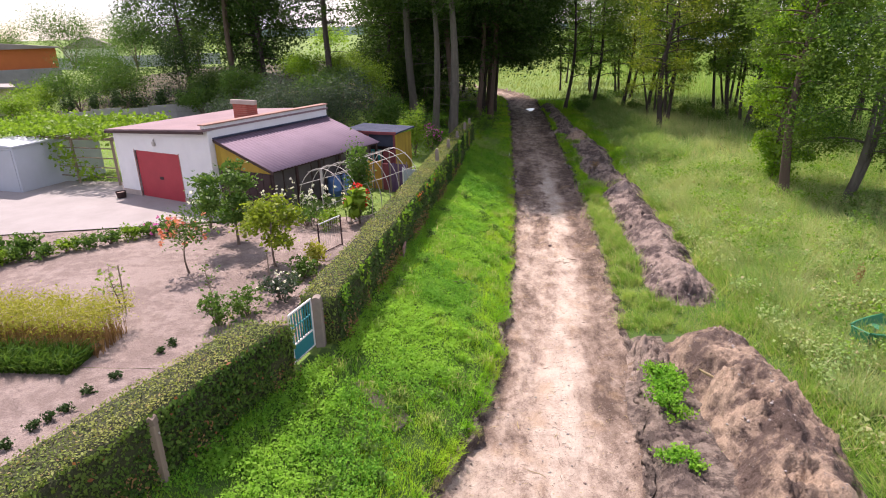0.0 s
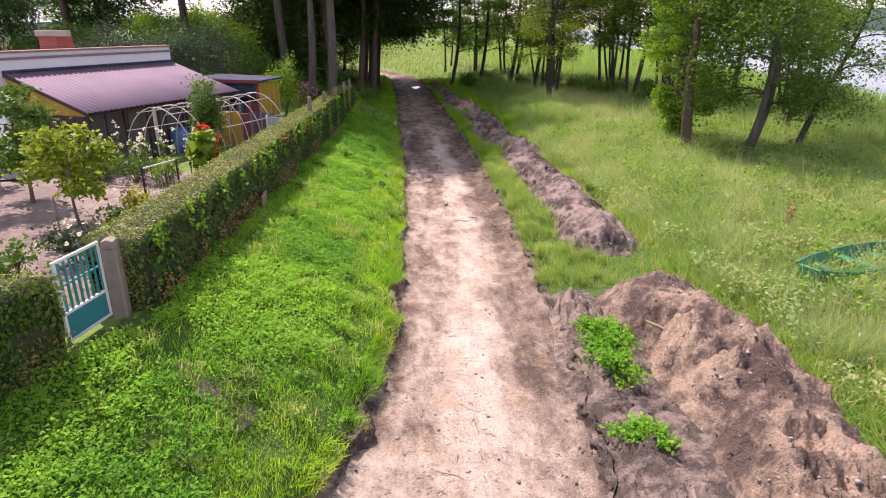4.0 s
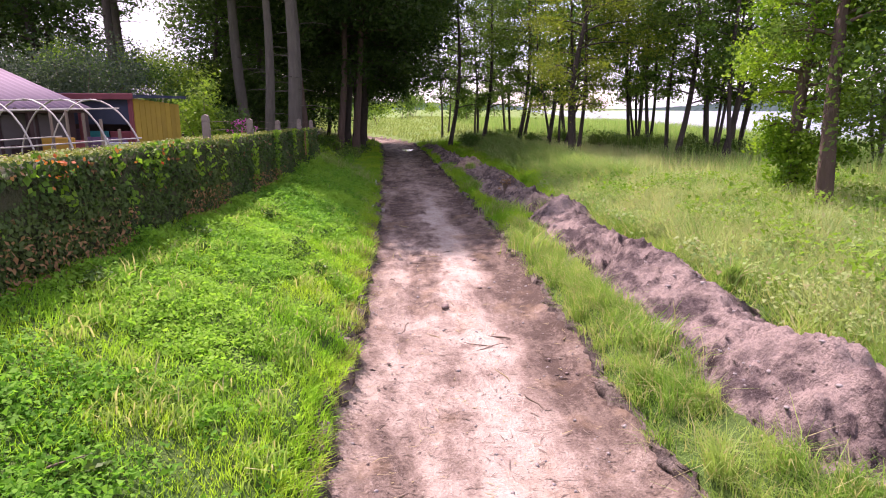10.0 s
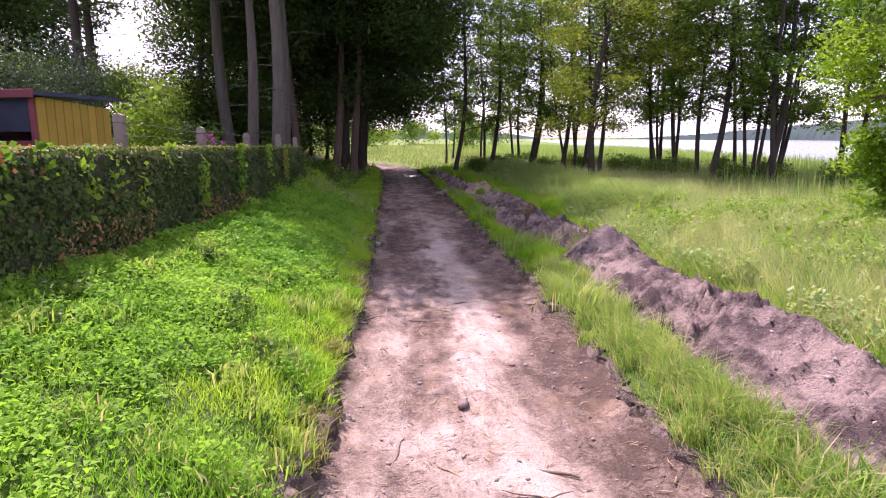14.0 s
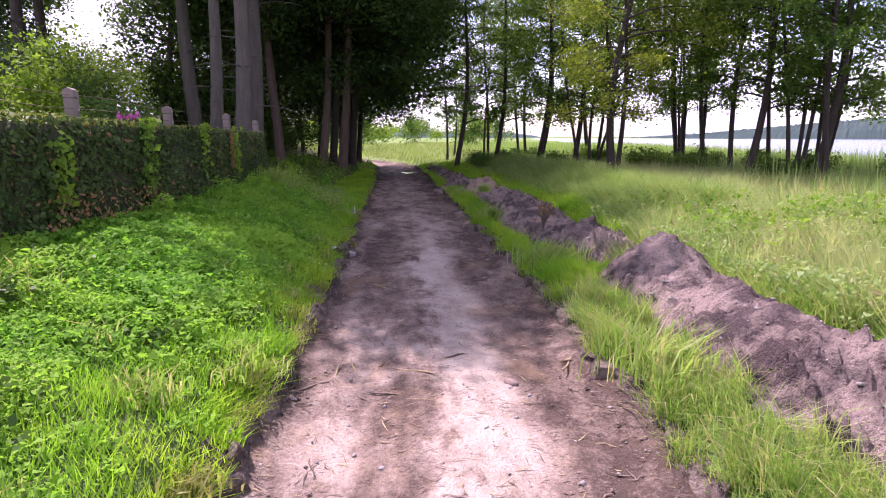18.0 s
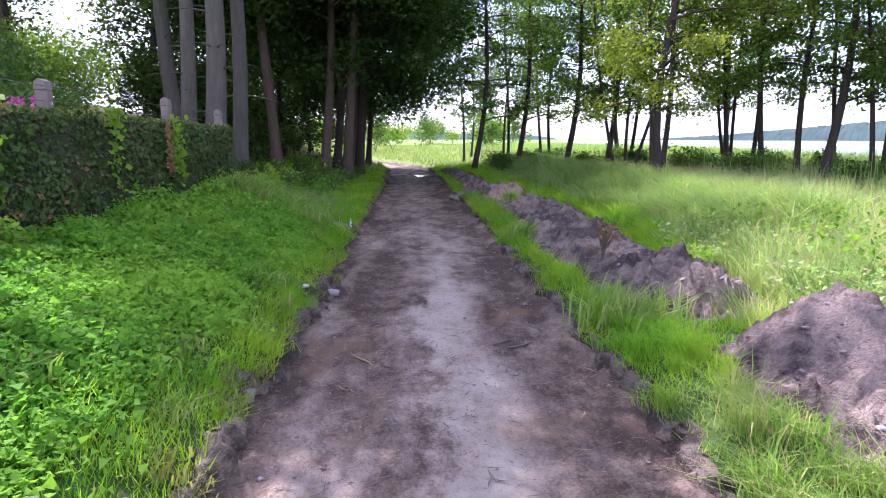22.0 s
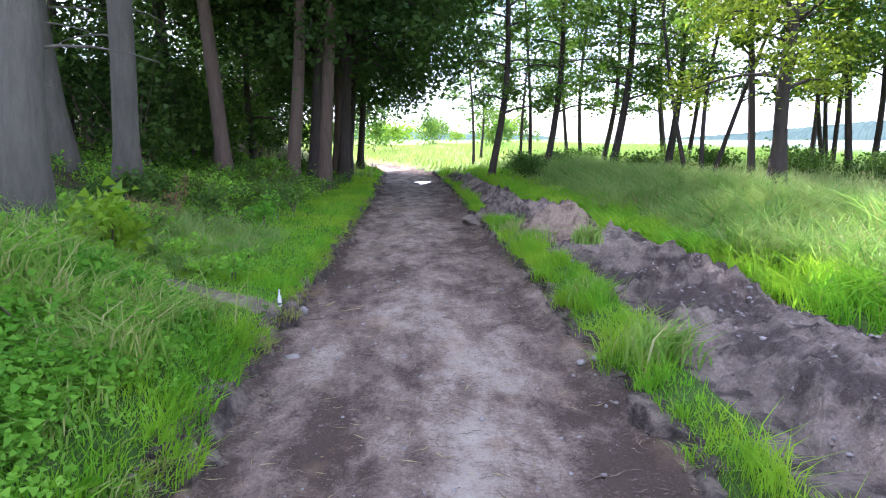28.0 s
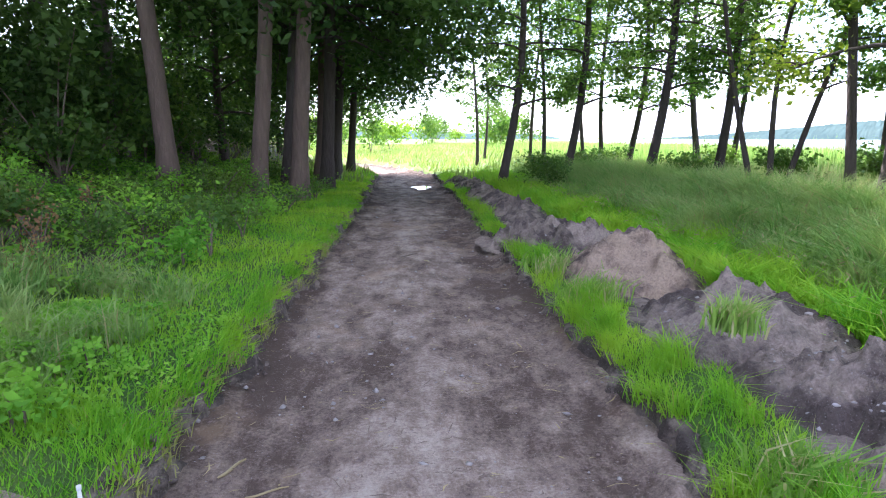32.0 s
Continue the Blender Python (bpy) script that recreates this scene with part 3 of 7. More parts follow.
def ground_grid():
    xs = np.concatenate([-np.geomspace(60, 4000, 16)[::-1], np.arange(-58, -20, 2.0), np.arange(-20, -7, 0.5), np.arange(-7, 8, 0.2), np.arange(8, 24, 0.5), np.arange(24, 120, 2.5), np.geomspace(122, 4000, 22)])
    ys = np.concatenate([-np.geomspace(12, 3000, 14)[::-1], np.arange(-10, 4, 1.0), np.arange(4, 82, 0.32), np.arange(82, 140, 1.5), np.geomspace(142, 5000, 26)])
    X, Y = np.meshgrid(xs, ys)
    Z = land(X, Y)
    # beyond the lake the land comes up again
    far = step(1150, 1300, np.hypot(X, Y))
    Z = Z * (1 - far) + far * np.where(X > shore(Y), 0.6, Z)
    n, m = X.shape
    i, j = np.meshgrid(np.arange(n - 1), np.arange(m - 1), indexing="ij")
    q = np.stack([i * m + j, i * m + j + 1, (i + 1) * m + j + 1, (i + 1) * m + j], -1).reshape(-1, 4)
    return np.stack([X, Y, Z], -1).reshape(-1, 3), q


ground_v, ground_q = ground_grid()
ground = new("ground", raw_mesh("ground", ground_v, ground_q, M_GROUND, True))
ground.data.materials.append(M_EDGE)
mid_ = ground_v[ground_q].mean(1)
bare_ = (mid_[:, 1] > 2) & (mid_[:, 1] < 90) & (mid_[:, 0] > road_left(mid_[:, 1]) - 0.20) & (mid_[:, 0] < road_right(mid_[:, 1]) + 0.13)
bare_ |= (mid_[:, 1] > 0) & (mid_[:, 1] < 15.2 + 0.4 * wobble(mid_[:, 0], mid_[:, 1], 0.7, 3)) & (mid_[:, 0] > road_right(mid_[:, 1])) & (mid_[:, 0] < 5.4)
ground.data.materials.append(M_FLOOR)
wild_ = (mid_[:, 1] > 45 + 1.2 * wobble(mid_[:, 0], mid_[:, 1], 1.1, 4)) & (mid_[:, 1] < 95) & (mid_[:, 0] < road_left(mid_[:, 1]) - 2.4 + 0.6 * wobble(mid_[:, 0], mid_[:, 1], 0.8, 9)) & (mid_[:, 0] > -40)
ground.data.polygons.foreach_set("material_index", np.where(bare_, 1, np.where(wild_, 2, 0)).astype(np.int32))
tagged(ground, "grassy ground sloping from the garden to the lake", "ground", kind="structure")


def road_height(x, y, u):
    rut = -0.035 * np.exp(-((u - 0.26) / 0.07) ** 2) - 0.035 * np.exp(-((u - 0.70) / 0.07) ** 2)
    rim = 0.06 * np.exp(-(u / 0.05) ** 2) + 0.13 * np.exp(-((1 - u) / 0.06) ** 2)
    fine = 0.018 * crumbs(x, y, 1.0) * (0.6 + 0.8 * np.abs(u - 0.5) * 2)
    return ROAD_Z + dip(y) + 0.03 * np.cos((u - 0.5) * np.pi) + rut + rim + fine - 0.05 * step(2.0, 0.5, np.hypot((x - 3.4) / 0.9, (y - 67.5) / 2.6))


def road_strip():
    ys = np.concatenate([np.arange(-30, 5, 1.0), np.arange(5, 44, 0.085), np.arange(44, 62, 0.12), np.arange(62, 118, 0.4)])
    us = np.linspace(-0.03, 1.03, 60)
    U, Y = np.meshgrid(us, ys)
    L, R = road_left(Y), road_right(Y)
    X = L + U * (R - L)
    Z = road_height(X, Y, U) + 0.030 * clumpy(X, Y, 0.45, 4.0) * (0.4 + 1.2 * step(0.12, 0.45, np.abs(U - 0.47)))
    v = np.stack([X, Y, Z], -1).reshape(-1, 3)
    n, m = X.shape
    i, j = np.meshgrid(np.arange(n - 1), np.arange(m - 1), indexing="ij")
    q = np.stack([i * m + j, i * m + j + 1, (i + 1) * m + j + 1, (i + 1) * m + j], -1).reshape(-1, 4)
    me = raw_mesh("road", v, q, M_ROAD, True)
    lay = me.uv_layers.new(name="lane")
    uv = np.stack([U, Y], -1).reshape(-1, 2)[q.ravel()].astype(np.float32)
    lay.data.foreach_set("uv", uv.ravel())
    return me


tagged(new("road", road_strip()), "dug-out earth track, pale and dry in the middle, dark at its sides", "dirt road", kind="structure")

lake_ys = np.concatenate([np.arange(-60, 300, 30.0), np.geomspace(300, 2600, 14)])
lake_v = [(shore(y) - 6 if k == 0 else 3500.0, y, -0.95) for y in lake_ys for k in (0, 1)]
lake_f = [(2 * i, 2 * i + 1, 2 * i + 3, 2 * i + 2) for i in range(len(lake_ys) - 1)]
tagged(new("lake", raw_mesh("lake", lake_v, np.array(lake_f), M_LAKE)), "wide lake with a bright wind-rippled surface", "water", kind="structure")

# yard and garden soil, laid over the ground behind the hedge
def sheet(name, corners, material, lift, label, category, nx=60, ny=60, rough=0.0):
    """A piece of ground between four corners (plan), draped on the land."""
    a, b, c, d = [np.array(p, float) for p in corners]
    s, t = np.meshgrid(np.linspace(0, 1, nx), np.linspace(0, 1, ny))
    p = ((1 - s) * (1 - t))[..., None] * a + (s * (1 - t))[..., None] * b + (s * t)[..., None] * c + ((1 - s) * t)[..., None] * d
    X, Y = p[..., 0], p[..., 1]
    Z = land(X, Y) + lift + rough * crumbs(X, Y, 2.0)
    i, j = np.meshgrid(np.arange(ny - 1), np.arange(nx - 1), indexing="ij")
    q = np.stack([i * nx + j, i * nx + j + 1, (i + 1) * nx + j + 1, (i + 1) * nx + j], -1).reshape(-1, 4)
    ob = new(name, raw_mesh(name, np.stack([X, Y, Z], -1).reshape(-1, 3), q, material, True))
    return tagged(ob, label, category, kind="structure")


sheet("garden_bed", ((-30, 10.6), (-4.6, 10.6), (-3.9, 22.0), (-30, 17.0)), M_GARDEN, 0.05, "raked bare garden soil, pinkish and dry", "garden soil", 120, 110, 0.03)
sheet("garden_bed", ((-30, -6), (-11.2, -6), (-4.9, 10.58), (-30, 10.58)), M_GARDEN, 0.05, "raked bare garden soil with young lavender", "garden soil", 100, 90, 0.03)
sheet("yard", ((-34, 15.6), (-10.2, 20.9), (-9.5, 26.5), (-34, 28.5)), M_YARD, 0.09, "pale concrete yard before the garage", "yard", 40, 30)


# ---- earth heaps along the track ----
def heap_of_soil(name, label, y0, y1, ridge, half_left, half_right, height, seed, blunt=0.0, material=M_PILE):
    """A long dumped ridge of soil. ridge, height: (ys, values) along the track."""
    ys = np.arange(y0, y1, 0.06)
    us = np.linspace(-1, 1, 60)
    U, Y = np.meshgrid(us, ys)
    rx = np.interp(Y, *ridge) + 0.14 * wobble(Y, 0 * Y, 1.1, seed)
    top = np.interp(Y, *height) * (0.93 + 0.22 * wobble(Y, 0 * Y, 0.85, seed + 1))
    end = np.minimum(step(y0, y0 + 0.9, Y), step(y1, y1 - 0.9, Y))
    wide = 0.55 + 0.45 * end + 0.13 * wobble(Y, U, 0.8, seed + 2)
    X = rx + np.where(U < 0, U * half_left, U * half_right) * wide
    prof = np.clip(1 - np.abs(U), 0, 1)
    prof = prof * (1 - blunt) + blunt * step(0, 1, np.clip(1.5 * prof, 0, 1))
    prof = 0.72 * prof + 0.28 * step(0, 1, prof)
    rough = crumbs(X, Y, seed) * step(0.0, 0.25, prof)
    lumps = np.maximum(wobble(X * 1.3, Y, 0.35, seed + 4), 0) * np.maximum(wobble(X, Y, 1.0, seed + 6), 0)
    broken = 0.42 + 0.75 * step(-0.25, 0.55, wobble(X * 1.2, Y, 1.5, seed + 12))
    Z = land(np.maximum(X, road_right(Y) + 0.2), Y) - 0.10 + (top * prof) * (0.15 + 0.85 * end) + 0.05 * rough + 0.13 * lumps * prof + (0.21 + 0.06 * blunt) * broken * clumpy(X, Y, 0.55 + 0.3 * blunt, seed) * step(0.0, 0.25, prof) + broken * (0.24 * np.abs(clumpy(X, Y, 0.30, seed + 3, 4)) - 0.08) * step(0.0, 0.3, prof) + 0.045 * clumpy(X, Y, 0.11, seed + 9, 2) * step(0.0, 0.2, prof)
    n, m = X.shape
    i, j = np.meshgrid(np.arange(n - 1), np.arange(m - 1), indexing="ij")
    q = np.stack([i * m + j, i * m + j + 1, (i + 1) * m + j + 1, (i + 1) * m + j], -1).reshape(-1, 4)
    v = np.stack([X, Y, Z], -1).reshape(-1, 3)
    ob = new(name, raw_mesh(name, v, q, material, True))
    tagged(ob, label, "soil mound", "soil mounds along the track")
    return np.stack([X, Y, Z], -1)


HEAPS = [
    heap_of_soil("soil_mound", "broad mound of sandy brown soil with clods and roots", 1.0, 15.3, ((0, 6, 9, 11, 12.6, 13.8, 15.3), (4.6, 5.1, 5.45, 5.7, 5.6, 5.4, 5.4)), 1.35, 1.25, ((0, 6, 9, 11, 12.6, 13.8, 14.6, 15.3), (0.8, 0.95, 1.0, 1.02, 1.05, 1.2, 0.85, 0.3)), 1.3, 0.55, M_SAND),
    heap_of_soil("soil_mound", "low spill of dark clods beside the track", 2.0, 15.3, ((2, 5, 9.5, 12.2, 15.3), (2.3, 2.75, 3.45, 3.8, 4.1)), 0.75, 0.8, ((2, 6, 9, 11.6, 13, 14.4, 15.3), (0.22, 0.24, 0.22, 0.26, 0.26, 0.34, 0.2)), 8.8, 0.0, M_PILE_DARK),
    heap_of_soil("soil_mound", "long ridge of dug soil with humps, among tall grass", 17.0, 31.3, ((17, 22, 31), (5.85, 6.05, 6.2)), 1.36, 1.2, ((17, 18.6, 21, 23.4, 25.2, 27, 28.6, 30.2, 31.3), (0.55, 0.8, 0.62, 0.85, 0.6, 0.72, 0.65, 0.95, 0.3)), 2.1),
    heap_of_soil("soil_mound", "ridge of grey-brown soil with stones and dead roots", 31.7, 43.6, ((31, 36, 42, 44), (6.2, 6.1, 6.5, 6.5)), 1.5, 1.15, ((31.7, 33.2, 35.0, 37.2, 39, 40.6, 42.2, 43.6), (0.4, 0.72, 0.52, 0.62, 0.46, 0.55, 0.60, 0.25)), 3.7, 0.5, M_PILE_DARK),
    heap_of_soil("soil_mound", "pointed dump of dark purplish soil", 42.7, 45.7, ((42, 48), (6.3, 6.3)), 1.5, 1.0, ((42.7, 43.6, 44.2, 44.9, 45.7), (0.2, 0.58, 0.74, 0.5, 0.2)), 4.9, 0.5, M_PILE_DARK),
    heap_of_soil("soil_mound", "pointed dump of pale sandy soil", 45.2, 48.5, ((45, 50), (6.1, 6.1)), 1.4, 1.0, ((45.2, 46.2, 46.8, 47.5, 48.5), (0.2, 0.62, 0.80, 0.5, 0.2)), 7.4, 0.5, M_SAND),
    heap_of_soil("soil_mound", "low humps of grey soil behind the sandy dump", 48.0, 52.2, ((48, 49.4, 50.3, 53), (6.0, 5.95, 5.5, 5.6)), 1.35, 1.05, ((48.0, 48.8, 49.4, 50.0, 50.4, 52.2), (0.2, 0.5, 0.62, 0.42, 0.58, 0.25)), 5.3, 0.5, M_PILE_DARK),
    heap_of_soil("soil_mound", "low dark soil ridge near the wood", 51.8, 70.0, ((51, 62, 70), (5.7, 5.5, 5.3)), 0.95, 1.0, ((51.8, 53, 56, 59, 62, 65, 70), (0.3, 0.5, 0.4, 0.55, 0.42, 0.4, 0.2)), 6.2, 0.0, M_PILE_DARK),
]

ICO = bmesh.new()
bmesh.ops.create_icosphere(ICO, subdivisions=1, radius=1.0)
BALL_V = np.array([v.co for v in ICO.verts])
BALL_F = np.array([[v.index for v in f.verts] for f in ICO.faces])
ICO.free()


OCT_V = np.array([(1, 0, 0), (-1, 0, 0), (0, 1, 0), (0, -1, 0), (0, 0, 1), (0, 0, -1)], float)
OCT_F = np.array([(0, 2, 4), (2, 1, 4), (1, 3, 4), (3, 0, 4), (2, 0, 5), (1, 2, 5), (3, 1, 5), (0, 3, 5)])


def lumps(centres, sizes, r=rng, flat=0.65, low=False):
    """Many small stones or clods as one array of vertices and faces."""
    n = len(centres)
    ICO_V, ICO_F = (OCT_V, OCT_F) if low else (BALL_V, BALL_F)
    s = sizes[:, None, None] * (1 + 0.28 * r.normal(size=(n, len(ICO_V), 1))) * r.uniform(0.6, 1.25, (n, 1, 3))
    s[..., 2] *= flat
    a = r.uniform(0, 2 * np.pi, n)
    v = ICO_V[None] * s
    x = v[..., 0] * np.cos(a)[:, None] - v[..., 1] * np.sin(a)[:, None]
    y = v[..., 0] * np.sin(a)[:, None] + v[..., 1] * np.cos(a)[:, None]
    v = np.stack([x, y, v[..., 2]], -1) + np.asarray(centres)[:, None]
    f = ICO_F[None] + (len(ICO_V) * np.arange(n))[:, None, None]
    return v.reshape(-1, 3), f.reshape(-1, 3)


for k, n_ in ((0, 2400), (1, 1600), (2, 1800), (3, 1700), (4, 500), (5, 500), (6, 400)):
    flat_ = HEAPS[k][:, 4:-4].reshape(-1, 3)
    pick = flat_[rng.integers(0, len(flat_), n_)] + 0.02 * rng.normal(size=(n_, 3)) * (1, 1, 0.3)
    mat_ = bpy.data.materials[("sandy_soil", "dark_pile_soil", "pile_soil", "dark_pile_soil", "dark_pile_soil", "sandy_soil", "dark_pile_soil")[k]]
    tagged(new("clods", raw_mesh("clods", *lumps(pick, 0.008 + 0.028 * rng.random(n_) ** 4, flat=0.5, low=True), mat_)), "crumbs and clods of soil on the heaps", "clods", kind="stuff")

for k, n_ in ((0, 260), (2, 260), (3, 420), (4, 60), (6, 60)):
    flat_ = HEAPS[k][:, 8:-14].reshape(-1, 3)
    pick = flat_[rng.integers(0, len(flat_), n_)]
    tagged(new("heap_stones", raw_mesh("heap_stones", *lumps(pick, 0.012 + 0.03 * rng.random(n_) ** 3), M_STONE)), "pale stones lying in the dug soil", "stones", kind="stuff")

# rough scarp on the left side of the track, and loose stones on the track
def cut_edge(name, label, line, side, reach, y1):
    """The crumbling step of dug soil between the track and the turf."""
    ys = np.concatenate([np.arange(4, 50, 0.06), np.arange(50, y1, 0.12)])
    us = np.linspace(0, 1, 15)
    U, Y = np.meshgrid(us, ys)
    edge = line(Y)
    top = land(edge + side * (reach + 0.06), Y) + 0.012
    rise = step(0.22, 0.68, U + 0.16 * clumpy(Y, U * 0.2, 0.3, 5.0 + side, 3))
    X = edge + side * (-0.12 + U * (reach + 0.12)) + (0.10 * clumpy(Y, U * 0.5, 0.2, 2.0 + side, 3) + 0.12 * clumpy(Y, 0 * Y, 0.8, 6.0 + side, 3)) * (U < 0.95)
    Z = (ROAD_Z + dip(Y) + 0.01) * (1 - rise) + top * rise + (0.05 + 0.10 * step(-0.2, 0.7, wobble(Y, 0 * Y, 1.7, 5))) * clumpy(X * 1.2, Y, 0.24, 3.0, 5) * np.sin(np.pi * np.clip(U, 0.05, 0.97)) - 0.03 * (U < 0.04)
    n, m = X.shape
    i, j = np.meshgrid(np.arange(n - 1), np.arange(m - 1), indexing="ij")
    q = np.stack([i * m + j, i * m + j + 1, (i + 1) * m + j + 1, (i + 1) * m + j], -1).reshape(-1, 4)
    ob = new(name, raw_mesh(name, np.stack([X, Y, Z], -1).reshape(-1, 3), q, M_EDGE, True))
    tagged(ob, label, "soil edge", kind="structure")


cut_edge("trim", "crumbling cut bank of brown soil below the turf", road_left, -1, 0.11, 76)
cut_edge("trim", "low crumbling soil edge under the verge", road_right, 1, 0.13, 76)
ey = rng.uniform(6, 78, 5200)
ed = rng.normal(-0.03, 0.10, len(ey))
ez = ROAD_Z + dip(ey) + 0.02 + np.clip(0.16 - ed * 1.6, 0, 0.36) * rng.random(len(ey)) ** 0.6
ec = np.stack([road_left(ey) - 0.02 + ed, ey, ez], 1)
tagged(new("track_edge", raw_mesh("track_edge", *lumps(ec, 0.010 + 0.045 * rng.random(len(ey)) ** 4, flat=0.6, low=True), M_EDGE)), "crumbling cut edge of grey soil and stones", "soil edge", kind="stuff")
sy = rng.uniform(6, 74, 3600)
su = rng.beta(0.8, 0.8, len(sy))
sx = road_left(sy) + su * (road_right(sy) - road_left(sy))
sc = np.stack([sx, sy, road_height(sx, sy, su) + 0.006], 1)
tagged(new("pebbles", raw_mesh("pebbles", *lumps(sc, 0.007 + 0.034 * rng.random(len(sy)) ** 5, low=True), M_STONE)), "loose pebbles and crushed stone on the track", "pebbles", kind="stuff")
sy = rng.uniform(8, 70, 3000)
su = np.clip(np.where(rng.random(len(sy)) < 0.5, np.abs(rng.normal(0, 0.16, len(sy))), 1 - np.abs(rng.normal(0, 0.14, len(sy)))), 0, 1)
sx = road_left(sy) + su * (road_right(sy) - road_left(sy))
sc = np.stack([sx, sy, road_height(sx, sy, su) + 0.008], 1)
tagged(new("track_clods", raw_mesh("track_clods", *lumps(sc, 0.007 + 0.026 * rng.random(len(sy)) ** 4, flat=0.4, low=True), M_CLOD)), "dark clods torn up at the sides of the track", "clods", kind="stuff")


def scraps(n, y0, y1, material, label, longest):
    """Torn roots and straw lying flat on the track."""
    y = rng.uniform(y0, y1, n)
    u = rng.beta(0.9, 0.9, n)
    x = road_left(y) + u * (road_right(y) - road_left(y))
    c = np.stack([x, y, road_height(x, y, u) + 0.014], 1)
    a = np.where(rng.random(n) < 0.6, rng.normal(0, 0.35, n), rng.uniform(0, np.pi, n))
    half = (0.02 + longest * rng.random(n) ** 2.5)[:, None]
    d = np.stack([np.cos(a), np.sin(a), 0.12 * rng.normal(size=n)], 1) * half
    w = np.stack([-np.sin(a), np.cos(a), np.zeros(n)], 1) * (0.003 + 0.006 * rng.random(n))[:, None]
    bend = np.stack([-np.sin(a), np.cos(a), np.full(n, 0.2)], 1) * half * rng.normal(0, 0.25, n)[:, None]
    v = np.stack([c - d, c + w + bend, c + d, c - w + bend], 1).reshape(-1, 3)
    tagged(new("root_scraps", raw_mesh("root_scraps", v, np.arange(4 * n).reshape(n, 4), material)), label, "roots", kind="stuff")


scraps(9500, 7, 56, M_TWIG, "dark torn roots strewn over the track", 0.11)
scraps(1700, 7, 56, M_STRAW, "pale straw and root ends on the track", 0.11)


# ---- grasses ----
def scatter(n, x0, x1, y0, y1, keep=None):
    y = rng.uniform(y0, y1, n)
    u = rng.random(n)
    a = x0(y) if callable(x0) else np.full(n, float(x0))
    b = x1(y) if callable(x1) else np.full(n, float(x1))
    x = a + u * (b - a)
    if keep is not None:
        k = keep(x, y)
        x, y = x[k], y[k]
    return np.stack([x, y, land(x, y) - 0.01], 1)


def off_heaps(x, y):
    inside = np.zeros(len(x), bool)
    for h in HEAPS:
        ys = h[:, 0, 1]
        inside |= (y > ys[0]) & (y < ys[-1]) & (x > np.interp(y, ys, h[:, 0, 0]) + 0.22) & (x < np.interp(y, ys, h[:, -1, 0]) - 0.22)
    return ~inside


# blade shade put into the ground's colour near the track; bare soil under heaps
ground.data.materials.append(M_GROUND_SHADE)
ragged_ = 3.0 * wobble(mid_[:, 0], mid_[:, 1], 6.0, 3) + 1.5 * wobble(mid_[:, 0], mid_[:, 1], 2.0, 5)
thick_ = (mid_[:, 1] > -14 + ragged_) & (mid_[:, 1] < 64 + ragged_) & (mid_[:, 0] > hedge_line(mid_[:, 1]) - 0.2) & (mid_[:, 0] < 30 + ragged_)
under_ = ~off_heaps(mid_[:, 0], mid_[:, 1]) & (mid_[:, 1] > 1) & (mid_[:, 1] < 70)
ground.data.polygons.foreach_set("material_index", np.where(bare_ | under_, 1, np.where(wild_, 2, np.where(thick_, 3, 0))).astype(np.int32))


def footpath(x, y):
    """The worn path from the gate down to the track."""
    gate_way = np.abs(y - 11.2 + 0.62 * (x + 3.6) + 0.2 * wobble(x, y, 1.4, 2)) > 0.12 + 0.16 * wobble(x, y, 0.6, 1)
    gate_way |= x > -1.85
    wood_way = (np.abs(y - 40.75 - 0.5 * (0.95 - x) + 0.08 * wobble(x, y, 0.9, 2)) > 0.21 + 0.10 * wobble(x, y, 0.5, 1)) | (x < -0.9)
    return gate_way & wood_way


def leafy_patch(x, y):
    """Where broad leaves cover the bank rather than grass: about 0 to 1."""
    f = wobble(x, y, 1.5, 11) + 0.6 * wobble(x, y, 0.55, 3) + 1.5 * step(24, 29, y) * step(0.5, 1.5, road_left(y) - x)
    return step(-0.45, 0.55, f + 0.35 - 0.6 * step(1.6, 0.6, road_left(y) - x) * step(31, 27, y) - 0.9 * step(1.3, 0.3, road_left(y) - x) - 1.2 * step(39.5, 41, y))


def low_by_path(x, y):
    """Trodden, short growth in front of the path into the wood."""
    d = 40.75 + 0.5 * (0.95 - x) - y
    return 1 - 0.5 * step(-0.9, -0.5, d) * step(1.7, 0.9, d) * step(-1.6, -1.0, x)


b = scatter(130000, lambda y: hedge_line(y) - 0.02, lambda y: road_left(y) - 0.05 + 0.08 * wobble(y, 0 * y, 0.2, 4), 4.0, 42.5, lambda x, y: (footpath(x, y) | (rng.random(len(x)) < 0.1)) & (rng.random(len(x)) > 0.7 * leafy_patch(x, y)))
tuft = 0.13 * np.clip(1 + 0.6 * wobble(b[:, 0], b[:, 1], 0.8, 3) + 0.6 * wobble(b[:, 0], b[:, 1], 0.28, 5), 0.25, 2.4) * np.exp(0.3 * rng.normal(size=len(b))) * low_by_path(b[:, 0], b[:, 1])
grass_object("bank_grass", b, tuft, 0.0062, M_GRASS, "lush bright green grass on the bank", wind=(0.18, -0.15), lean=0.6, parts=1)
b = scatter(190000, -10.0, lambda y: road_left(y) - 0.05 + 0.08 * wobble(y, 0 * y, 0.2, 4), 42.0, 82.0, lambda x, y: rng.random(len(x)) < np.exp(-np.clip(road_left(y) - 1.5 - x, 0, 50) / 1.3))
